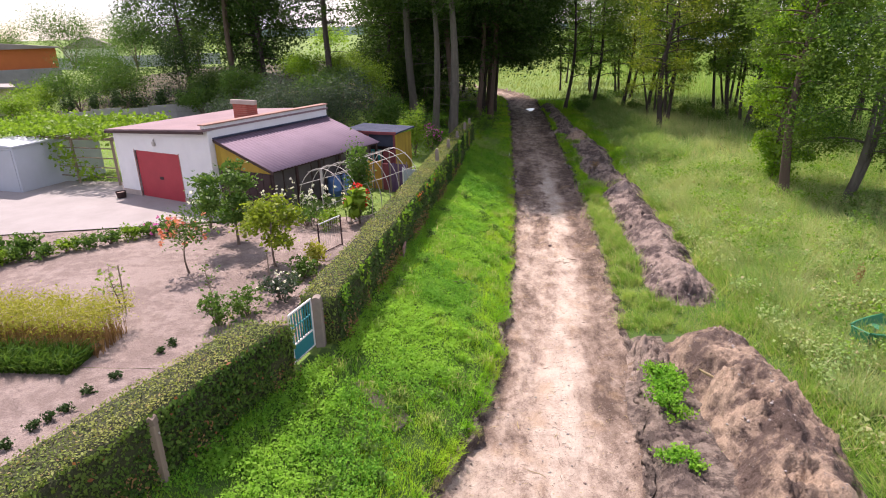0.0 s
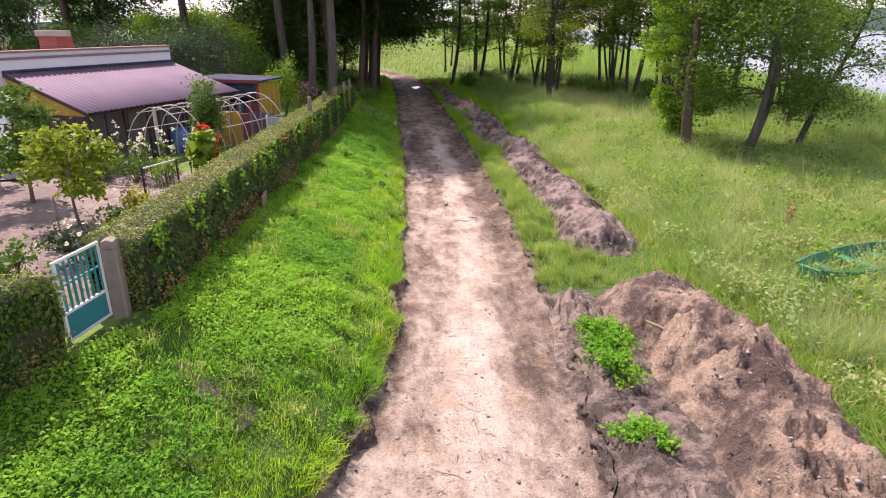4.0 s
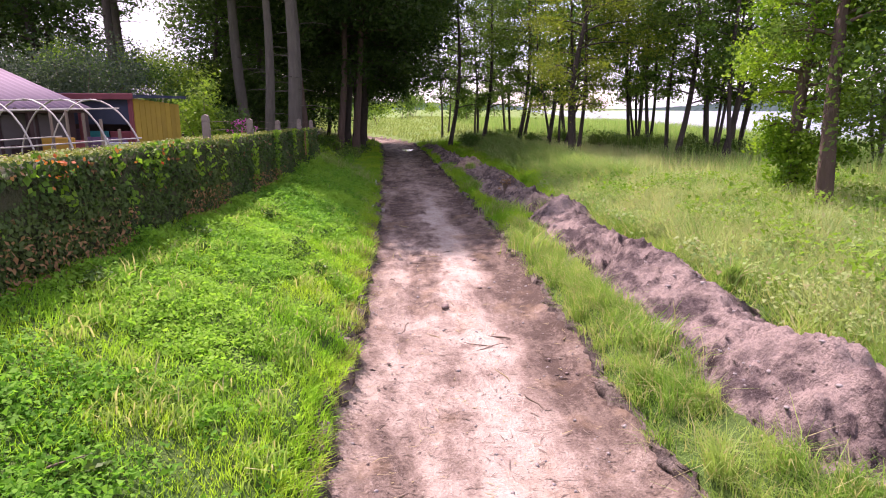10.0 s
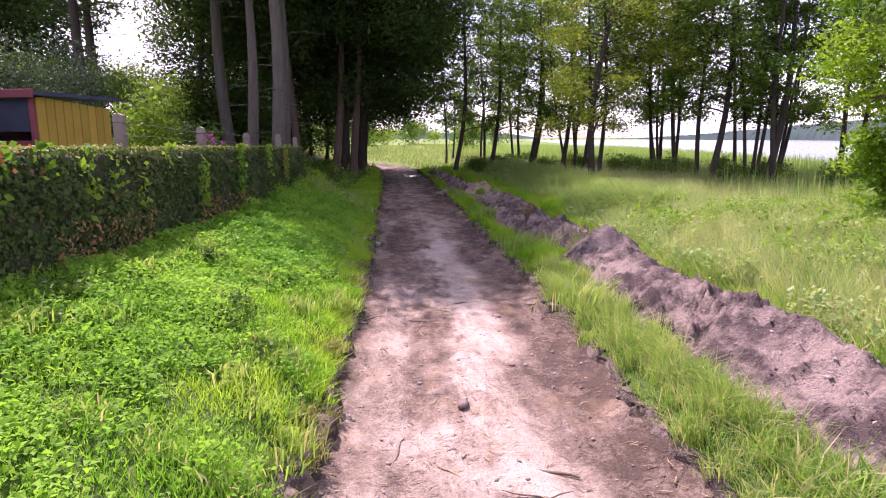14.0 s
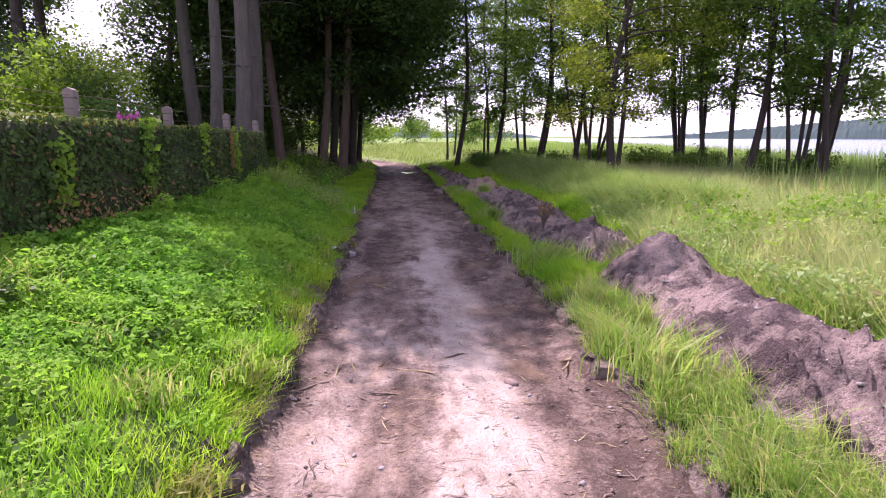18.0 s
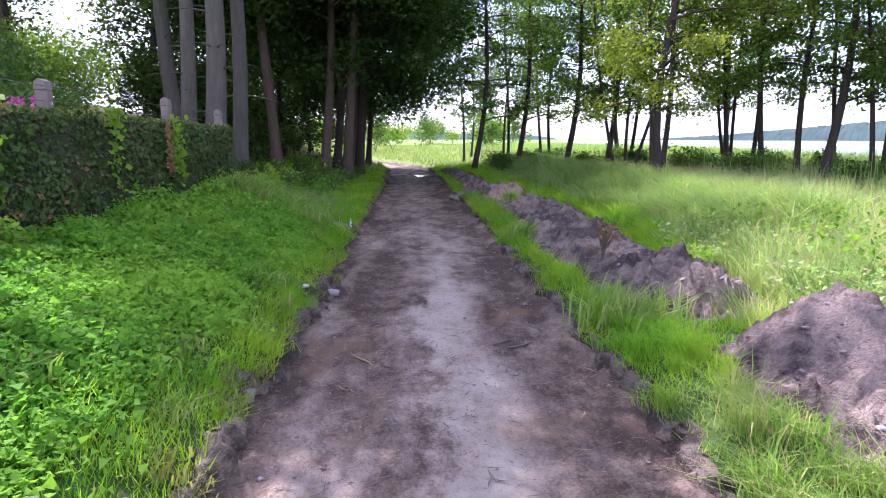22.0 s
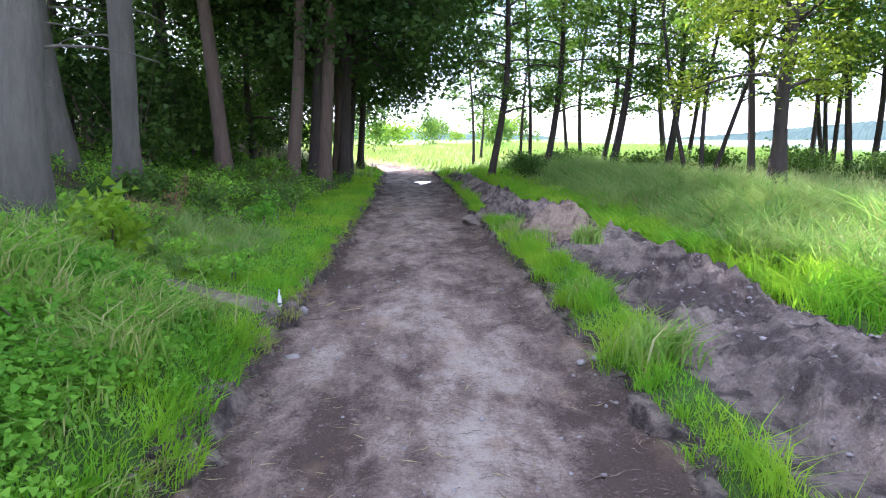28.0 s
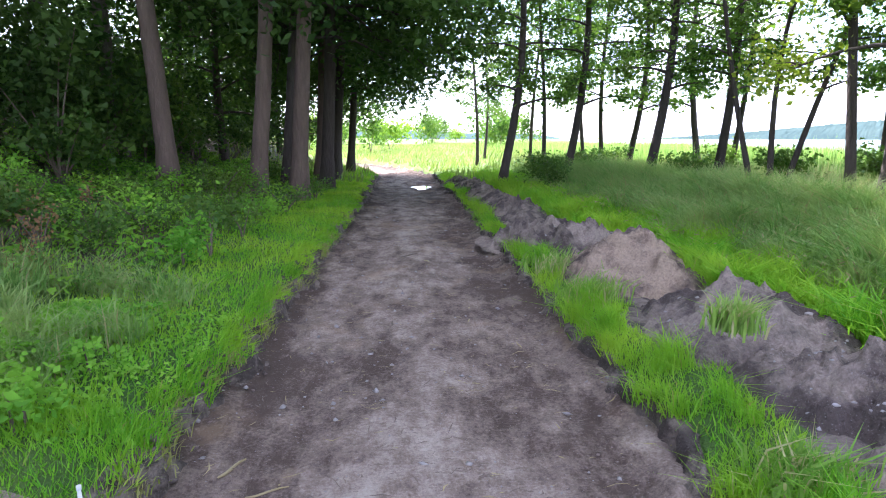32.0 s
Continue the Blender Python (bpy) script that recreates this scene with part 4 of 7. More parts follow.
grass_object("wood_edge_grass", b, 0.11 * (1 + 0.35 * wobble(b[:, 0], b[:, 1], 0.8, 3)) * np.exp(0.35 * rng.normal(size=len(b))), 0.010, M_GRASS, "green grass between the track and the wood", parts=1, lean=0.6)
b = scatter(100000, lambda y: road_right(y) + 0.09, 6.3, 8.0, 74.0, lambda x, y: off_heaps(x, y) & ((y > 15.3) | (rng.random(len(x)) < 0.02)) & (rng.random(len(x)) < 0.4 + 0.6 * (wobble(x, y, 0.8, 6) + 0.5 * wobble(x, y, 0.3, 2) > -0.35)))
long_ = np.interp(b[:, 1], (16, 30, 36, 74), (0.14, 0.14, 0.11, 0.11))
for far_, mat_ in ((b[:, 1] < 29.5, M_VERGE), (b[:, 1] >= 29.5, M_GRASS)):
    g_, l_ = b[far_], long_[far_]
    grass_object("verge_grass", g_, l_ * (1 + 0.45 * wobble(g_[:, 0], g_[:, 1], 0.6, 2) + 0.4 * wobble(g_[:, 0], g_[:, 1], 0.22, 5)) * np.exp(0.3 * rng.normal(size=len(g_))), 0.0075, mat_, "leaning grass between the track and the heaps", lean=0.6, wind=(-0.22, -0.25), parts=1)
tc = scatter(900, lambda y: road_right(y) + 0.10, lambda y: 5.3 - 0.2 * step(30, 36, y), 15.5, 72, lambda x, y: off_heaps(x, y) & (rng.random(len(x)) < 0.85 - 0.45 * step(31, 36, y)))
tk = np.repeat(np.arange(len(tc)), 90)
spread_ = rng.normal(0, 0.075, (len(tk), 2))
tp = tc[tk] + np.concatenate([spread_, np.zeros((len(tk), 1))], 1)
big_ = np.exp(0.3 * rng.normal(size=len(tc)))
tall_ = (0.28 * big_)[tk] * np.exp(0.25 * rng.normal(size=len(tk)))
for far_, mat_ in ((tp[:, 1] < 29.5, M_VERGE), (tp[:, 1] >= 29.5, M_GRASS)):
    grass_object("verge_tufts", tp[far_], tall_[far_] * (1.0 if mat_ is M_VERGE else 0.85), 0.0042, mat_, "tufts of long grass hanging over the track edge", lean=0.75, wind=(-0.4, -0.25))
def tufted(n, per, x0, x1, y0, y1, keep, rad):
    """Blade feet in tufts, with each blade's tuft and its way out from the middle."""
    c = scatter(n, x0, x1, y0, y1, keep)
    k = np.repeat(np.arange(len(c)), per)
    d = rng.normal(0, 1, (len(k), 2)) * (rad * np.exp(0.3 * rng.normal(size=len(c))))[k][:, None]
    return c[k] + np.concatenate([d, np.zeros((len(k), 1))], 1), k, len(c)


def shade_side(x, y):
    return off_heaps(x, y) & (y > 36 + 2.5 * wobble(x, y, 2.0, 3))


b, k, n_ = tufted(2300, 42, 6.2, 11.2, 34.0, 70.0, shade_side, 0.13)
tall_ = (0.52 * np.clip(1 + 0.55 * wobble(b[:, 0], b[:, 1], 1.0, 9) + 0.25 * step(7.5, 9.0, b[:, 0]), 0.35, 1.8)) * np.exp(0.35 * rng.normal(size=n_))[k] * np.exp(0.2 * rng.normal(size=len(b)))
green_ = b[:, 0] + 0.9 * wobble(b[:, 0], b[:, 1], 1.3, 5) < 8.3
for pick_, mat_, label_ in ((green_, M_GRASS, "bright green grass behind the soil heaps"), (~green_, M_REED, "tall soft green grass near the alders")):
    grass_object("shade_grass", b[pick_], tall_[pick_] * (0.7 if mat_ is M_GRASS else 1.0), 0.011, mat_, label_, lean=0.8, wind=(-0.25, -0.25))


def meadow_side(x, y):
    return off_heaps(x, y) & (y <= 36 + 2.5 * wobble(x, y, 2.0, 3)) & (np.hypot((x - 11.0) * 0.93 + (y - 15.2) * 0.37, ((y - 15.2) * 0.93 - (x - 11.0) * 0.37) * 2.2) > 1.75)


b, k, n_ = tufted(2700, 36, 6.1, 11.1, 4.0, 39.0, meadow_side, 0.17)
tall_ = np.clip(1 + 0.45 * wobble(b[:, 0], b[:, 1], 1.0, 7), 0.4, 1.9) * np.exp(0.5 * rng.normal(size=n_))[k] * np.exp(0.2 * rng.normal(size=len(b)))
near_ = b[:, 0] + 0.8 * wobble(b[:, 0], b[:, 1], 1.1, 5) < 7.9
for pick_, mat_, high_, label_ in ((near_, M_VERGE, 0.34, "lush green grass along the foot of the soil heaps"), (~near_, M_MEADOW, 0.48, "tall yellow-green meadow grass going to seed")):
    grass_object("meadow_grass", b[pick_], high_ * tall_[pick_], 0.0095, mat_, label_, lean=0.85, wind=(-0.3, -0.2), parts=1)
b, k, n_ = tufted(5200, 26, 10.8, 26.0, 4.0, 66.0, None, 0.17)
grass_object("meadow_grass_beyond", b, 0.56 * np.clip(1 + 0.35 * wobble(b[:, 0], b[:, 1], 2.2, 7), 0.4, 1.9) * np.exp(0.35 * rng.normal(size=n_))[k] * np.exp(0.2 * rng.normal(size=len(b))), 0.015, M_MEADOW, "tall meadow grass towards the lake", parts=1, lean=0.7, wind=(-0.25, -0.2))
b, k, n_ = tufted(620, 55, 7.6, 24.0, 7.0, 46.0, meadow_side, 0.20)
grass_object("meadow_clumps", b, 0.78 * np.exp(0.25 * rng.normal(size=n_))[k] * np.exp(0.2 * rng.normal(size=len(b))), 0.011, M_REED, "tall darker sedge clumps in the meadow", parts=1, lean=0.6, wind=(-0.25, -0.2))
b = scatter(62000, 15.0, lambda y: shore(y) + 3, 30.0, 170.0, lambda x, y: rng.random(len(x)) < np.clip(0.25 + (x - 15) / 14, 0, 1))
b[:, 2] = np.maximum(b[:, 2], -1.0)
grass_object("reeds", b, 1.25 * np.exp(0.22 * rng.normal(size=len(b))), 0.024, M_REED, "belt of reeds along the lake shore", "reeds", lean=0.18, parts=1, wind=(-0.08, -0.05))
b = scatter(34000, lambda y: -0.25 * (y - 60) - 4, lambda y: 26 + 0.1 * (y - 60), 66.0, 230.0, lambda x, y: (x < road_left(y) - 0.3) | (x > road_right(y) + 0.3))
grass_object("far_meadow_grass", b, 0.42 * np.exp(0.3 * rng.normal(size=len(b))), 0.05, M_FIELD, "sunlit meadow beyond the wood", parts=1)
b = scatter(10000, -40.0, lambda y: hedge_line(y) - 1.0, 27.5, 60.0)
grass_object("garden_grass", b, 0.16 * np.exp(0.3 * rng.normal(size=len(b))), 0.02, M_GRASS, "mown grass behind the garage", parts=1)


def weed_cloud(centres, heights, per, size, spread, droop=0.25):
    """Leafy weeds: leaves stacked over each centre."""
    k = np.repeat(np.arange(len(centres)), per)
    p = centres[k] + np.stack([rng.normal(0, spread, len(k)), rng.normal(0, spread, len(k)), heights[k] * rng.random(len(k)) ** 0.6], 1)
    return leaves(p, 1.12 * size, 0.3, droop, 0.6, face=np.tile([0.0, 0, 1.0], (len(k), 1)), three=True)


tc = scatter(110, lambda y: hedge_line(y) + 0.3, lambda y: road_left(y) - 0.1, 6, 39.5, footpath)
tk = np.repeat(np.arange(len(tc)), 90)
tp = tc[tk] + np.stack([rng.normal(0, 0.13, len(tk)), rng.normal(0, 0.13, len(tk)), np.zeros(len(tk))], 1)
grass_object("bank_tufts", tp, 0.19 * np.exp(0.3 * rng.normal(size=len(tp))), 0.008, M_VERGE, "longer grass tufts on the bank", lean=0.6, wind=(0.25, -0.3))
c = scatter(12500, lambda y: hedge_line(y) + 0.05, lambda y: road_left(y) - 0.25, 5, 45, lambda x, y: footpath(x, y) & (low_by_path(x, y) > 0.85) & (rng.random(len(x)) < 0.12 + 0.88 * leafy_patch(x, y)))
tagged(new("bank_weeds", raw_mesh("bank_weeds", *weed_cloud(c, 0.14 * np.clip(1 + 0.8 * wobble(c[:, 0], c[:, 1], 0.8, 2) + 0.7 * wobble(c[:, 0], c[:, 1], 0.33, 7), 0.15, 2.4), 27, 0.046, 0.085), M_WEED)), "broad-leaved weeds and nettles on the bank", "weeds", kind="stuff")
c = scatter(5200, lambda y: hedge_line(y) + 0.05, lambda y: road_left(y) - 0.55, 25.5, 40.0, lambda x, y: (low_by_path(x, y) > 0.85) & (rng.random(len(x)) < step(25, 30, y)))
tagged(new("bank_weeds", raw_mesh("bank_weeds", *weed_cloud(c, 0.20 * np.clip(1 + 0.5 * wobble(c[:, 0], c[:, 1], 0.9, 5) + 0.6 * wobble(c[:, 0], c[:, 1], 0.3, 8), 0.2, 2.2), 23, 0.056, 0.085), M_WEED)), "carpet of nettle-like leaves below the hedge", "weeds", kind="stuff")
nettle_spots = scatter(150, lambda y: hedge_line(y) + 0.1, lambda y: road_left(y) - 0.9, 28, 43.5, lambda x, y: footpath(x, y) & (low_by_path(x, y) > 0.85) & (rng.random(len(x)) < step(26, 42, y)))
# yellowed turf hanging over the cut edge
tc = scatter(100, lambda y: road_left(y) - 0.16, lambda y: road_left(y) + 0.02, 8, 56)
tc[:, 2] = -0.12 - 0.1 * rng.random(len(tc)) + dip(tc[:, 1])
tk = np.repeat(np.arange(len(tc)), 60)
tp = tc[tk] + rng.normal(0, 0.06, (len(tk), 3)) * (1, 1.5, 0.5)
grass_object("edge_turf", tp, 0.09 * np.exp(0.35 * rng.normal(size=len(tp))), 0.006, M_TURF, "yellowed turf along the cut edge of the track", lean=0.8, wind=(0.5, -0.1))
for name_, x0_, y0_, dx_, dy_, ln_ in (("footpath", 0.62, 40.915, -1.0, 0.5, 1.75), ("footpath", -1.85, 10.1, -1.0, 0.62, 1.25)):
    k_ = math.hypot(dx_, dy_)
    ux_, uy_ = dx_ / k_, dy_ / k_
    q_ = [(x0_ - uy_ * s * (0.30 - 0.18 * e) + ux_ * ln_ * e, y0_ + ux_ * s * (0.30 - 0.18 * e) + uy_ * ln_ * e) for s, e in ((-1, 0), (1, 0), (1, 1), (-1, 1))]
    sheet(name_, q_, M_PATH, 0.012, "narrow worn footpath of bare soil in the grass", "path", 14, 40, 0.02)
b = scatter(24000, lambda y: road_left(y) - 0.32, lambda y: road_left(y) + 0.0, 6, 60, lambda x, y: (wobble(y, 0 * y, 0.9, 6) + 0.6 * wobble(y, 0 * y, 0.3, 2) > -0.25) & ((np.abs(y - 40.8) > 0.45)))
grass_object("edge_grass", b, 0.15 * np.exp(0.35 * rng.normal(size=len(b))), 0.006, M_GRASS, "grass hanging over the cut edge of the track", lean=0.6, wind=(0.75, -0.15))
c = scatter(3600, -9, lambda y: road_left(y) - 1.7, 42.0, 70, lambda x, y: (wobble(x, y, 2.2, 12) + 0.5 * wobble(x, y, 0.8, 4) > -0.3) & (rng.random(len(x)) < step(0, 3.5, road_left(y) - 1.2 - x)))
for pick_, mat_, label_ in ((rng.random(len(c)) < 0.75, M_WEED, "nettles on the floor of the wood"), (rng.random(len(c)) < 0.25, M_SHRUB, "dark brambles on the floor of the wood")):
    g_ = c[pick_]
    tagged(new("wood_weeds", raw_mesh("wood_weeds", *weed_cloud(g_, 0.42 * np.clip(1 + 0.6 * wobble(g_[:, 0], g_[:, 1], 1.2, 2) + 0.4 * wobble(g_[:, 0], g_[:, 1], 0.5, 5), 0.3, 2.0), 26, 0.085, 0.15), mat_)), label_, "weeds", kind="stuff")
b, k, n_ = tufted(150, 60, -3.6, lambda y: road_left(y) - 1.1, 42.3, 46.0, lambda x, y: wobble(x, y, 1.1, 3) > -0.4, 0.11)
grass_object("wood_edge_tufts", b, 0.34 * np.exp(0.3 * rng.normal(size=n_))[k] * np.exp(0.2 * rng.normal(size=len(b))), 0.007, M_REED, "soft bluish grass tufts before the trees", lean=0.8, wind=(0.1, -0.4))
b, k, n_ = tufted(70, 60, -1.75, lambda y: road_left(y) - 0.55, 37.6, 39.9, None, 0.10)
grass_object("path_tufts", b, 0.36 * np.exp(0.3 * rng.normal(size=n_))[k] * np.exp(0.2 * rng.normal(size=len(b))), 0.007, M_VERGE, "long arching grass beside the path", lean=0.8, wind=(0.25, -0.4))
b, k, n_ = tufted(16, 26, -3.3, -1.9, 44.4, 46.3, None, 0.10)
grass_object("withered_stalks", b, 0.42 * np.exp(0.25 * rng.normal(size=len(b))), 0.009, M_RUST, "withered reddish stalks among the nettles", "dead plants", lean=0.35, wind=(0.0, 0.0))
c = scatter(16000, 6.6, 24, 5, 60, off_heaps)
c[:, 2] += 0.45 + 0.28 * rng.random(len(c)) + 0.15 * wobble(c[:, 0], c[:, 1], 1.6, 7)
tagged(new("seed_heads", raw_mesh("seed_heads", *leaves(c, 0.075, 0.3, -0.6, 0.22), M_STRAW)), "pale seed heads of the meadow grass", "seed heads", kind="stuff")
c = scatter(5000, 7.2, 18, 6, 37, lambda x, y: off_heaps(x, y) & (wobble(x, y, 1.3, 14) + 0.6 * wobble(x, y, 0.5, 3) > -0.1))
tagged(new("meadow_weeds", raw_mesh("meadow_weeds", *weed_cloud(c, 0.55 * (1 + 0.4 * wobble(c[:, 0], c[:, 1], 1.7, 4)), 24, 0.075, 0.13), M_HERB)), "leafy weeds among the meadow grass", "weeds", kind="stuff")


c = scatter(1500, 8.0, 22, 6, 44, lambda x, y: meadow_side(x, y) & (wobble(x, y, 2.0, 21) + 0.6 * wobble(x, y, 0.7, 8) > 0.0))
tagged(new("meadow_herbs", raw_mesh("meadow_herbs", *weed_cloud(c, 0.85 * (1 + 0.3 * wobble(c[:, 0], c[:, 1], 0.9, 4)), 30, 0.10, 0.20), M_CREEPER)), "dark leafy meadowsweet among the grass", "weeds", kind="stuff")


# ---- hedge ----
def hedge(name, label, y0, y1, depth, material, worn):
    """A clipped hedge: a solid core dark as the shade inside, and a skin of small leaves. worn: leaf of the face."""
    ob = thing(name, label, "hedge")
    n = int((y1 - y0) / 0.25)
    ys = np.linspace(y0, y1, n)
    rows = []
    for k, (dx, dz) in enumerate(((0.06, 0.0), (0.10, 0.5), (0.10, 1.0), (-depth + 0.1, 1.0), (-depth + 0.1, 0.0))):
        x = hedge_line(ys) + dx - 0.1 + 0.06 * wobble(ys, ys * 0 + k, 0.8, k)
        foot = land(hedge_line(ys) + dx, ys) - 0.1
        rows.append(np.stack([x, ys, foot + dz * (hedge_top(ys) - 0.08 - foot) + 0.03 * dz * wobble(ys, 0 * ys, 1.2, k)], 1))
    v = np.stack(rows, 1)
    m = v.shape[1]
    i, j = np.meshgrid(np.arange(n - 1), np.arange(m - 1), indexing="ij")
    q = np.stack([i * m + j, (i + 1) * m + j, (i + 1) * m + j + 1, i * m + j + 1], -1).reshape(-1, 4)
    e = np.array([[0, 1, 2, 3], [m * (n - 1) + 3, m * (n - 1) + 2, m * (n - 1) + 1, m * (n - 1)]])
    part("core", raw_mesh("core", v.reshape(-1, 3), np.concatenate([q, e]), M_HEDGE_CORE), None, ob, "solid dark core, shade between the leaves in its colour")
    length = y1 - y0
    face_n, top_n = int(length * 1.6 * 850), int(length * depth * 900)
    y = rng.uniform(y0, y1, face_n)
    u = rng.random(face_n)
    bulge = 0.07 * wobble(y, u * 3, 0.9, 4) + 0.05 * wobble(y, u * 4, 0.35, 2)
    foot = land(hedge_line(y) + 0.1, y)
    fx = hedge_line(y) + bulge + np.abs(rng.normal(0, 0.035, face_n))
    p1 = np.stack([fx, y, foot + u * (hedge_top(y) - foot)], 1)
    n1 = np.tile([1.0, -0.15, 0.25], (face_n, 1))
    y = rng.uniform(y0, y1, top_n)
    u = rng.random(top_n)
    p2 = np.stack([hedge_line(y) - u * depth, y, hedge_top(y) + 0.03 * wobble(y, u, 0.7, 6) + 0.02 * rng.normal(size=top_n)], 1)
    n2 = np.tile([0.0, 0, 1.0], (top_n, 1))
    y = rng.uniform(y0, y1, face_n // 5)
    p3 = np.stack([hedge_line(y) - depth - 0.02, y, 1.3 + rng.random(len(y)) * (hedge_top(y) - 1.3)], 1)
    n3 = np.tile([-1.0, 0, 0.2], (len(y), 1))
    ends = int(depth * 1.5 * 700)
    p4 = np.stack([np.repeat(hedge_line([y0, y1]), ends) - depth * rng.random(2 * ends), np.repeat([y0 - 0.03, y1 + 0.03], ends), 1.1 + rng.random(2 * ends) * (np.repeat(hedge_top([y0, y1]), ends) - 1.1)], 1)
    n4 = np.repeat([[0.0, -1, 0.1], [0, 1, 0.1]], ends, 0)
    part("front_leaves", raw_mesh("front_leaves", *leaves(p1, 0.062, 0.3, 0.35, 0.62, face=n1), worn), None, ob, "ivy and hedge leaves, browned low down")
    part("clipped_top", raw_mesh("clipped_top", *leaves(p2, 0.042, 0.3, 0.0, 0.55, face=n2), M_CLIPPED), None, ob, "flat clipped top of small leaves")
    part("back_leaves", raw_mesh("back_leaves", *leaves(np.concatenate([p3, p4]), 0.055, 0.3, 0.2, 0.6, face=np.concatenate([n3, n4])), material), None, ob)
    # creeper: all along the crest of the first stretch, in hanging strips further on
    s = int(length * (2.0 if y1 > 20 else 0.4))
    sy_ = rng.uniform(y0, y1, s)
    strip = np.array((28.9, 31.3, 33.9, 35.7))
    far_ = sy_ > 27.5
    sy_ = np.where(far_, strip[rng.integers(0, 4, s)] + rng.normal(0, 0.16, s), sy_)
    sz_ = np.where(far_, rng.uniform(1.5, 2.45, s), hedge_top(sy_) - np.abs(rng.normal(0, 0.28, s)))
    k = np.repeat(np.arange(s), 30)
    p5 = np.stack([hedge_line(sy_[k]) + 0.06 + np.abs(rng.normal(0, 0.05, len(k))), sy_[k] + rng.normal(0, 0.12, len(k)), np.minimum(sz_[k] + rng.normal(0, 0.2, len(k)), hedge_top(sy_[k]) + 0.06)], 1)
    p5 = p5[p5[:, 2] > land(p5[:, 0], p5[:, 1])]
    part("creeper", raw_mesh("creeper", *leaves(p5, 0.085, 0.3, 0.4, 0.7, face=np.tile([1.0, -0.3, 0.4], (len(p5), 1))), M_CREEPER), None, ob, "lighter creeper shoots over the face")
    if y1 > 20:
        y = np.concatenate([rng.normal(20.4, 0.25, 26), rng.normal(23.4, 0.2, 12), rng.normal(21.8, 0.9, 8)])
        p7 = np.stack([hedge_line(y) + 0.10 + 0.06 * rng.random(len(y)), y, hedge_top(y) + 0.05 - np.abs(rng.normal(0, 0.14, len(y)))], 1)
        part("red_leaves", raw_mesh("red_leaves", *leaves(p7, 0.06, 0.3, 0.4, 0.7, face=np.tile([1.0, -0.4, 0.4], (len(p7), 1))), M_REDLEAF), None, ob, "reddened creeper leaves along the crest")["kind"] = "stuff"
    # withered leaves low on the face
    d = int(length * 110)
    y = rng.uniform(y0, min(y1, 32), d)
    y = y[wobble(y, 0 * y, 1.3, 7) > -0.3]
    z = land(hedge_line(y) + 0.1, y) + 0.55 * rng.random(len(y)) ** 1.5
    p6 = np.stack([hedge_line(y) + 0.11 + np.abs(rng.normal(0, 0.03, len(y))), y, z], 1)
    if y1 > 36:
        m_ = 260
        p6 = np.concatenate([p6, np.stack([hedge_line(np.full(m_, 35.35)) + 0.13 + 0.03 * rng.random(m_), 35.35 + rng.normal(0, 0.07, m_), rng.uniform(1.55, 2.4, m_)], 1)])
    part("withered_leaves", raw_mesh("withered_leaves", *leaves(p6, 0.06, 0.3, 0.5, 0.5, face=np.tile([1.0, -0.2, 0.2], (len(p6), 1))), M_RUST), None, ob, "withered brown leaves low on the face")
    return ob


hedge("hedge", "clipped dark green hedge overgrown with creeper", 11.6, 38.75, 0.8, M_HEDGE, M_HEDGE_SHADED)
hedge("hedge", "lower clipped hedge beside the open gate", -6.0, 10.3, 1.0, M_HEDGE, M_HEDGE)


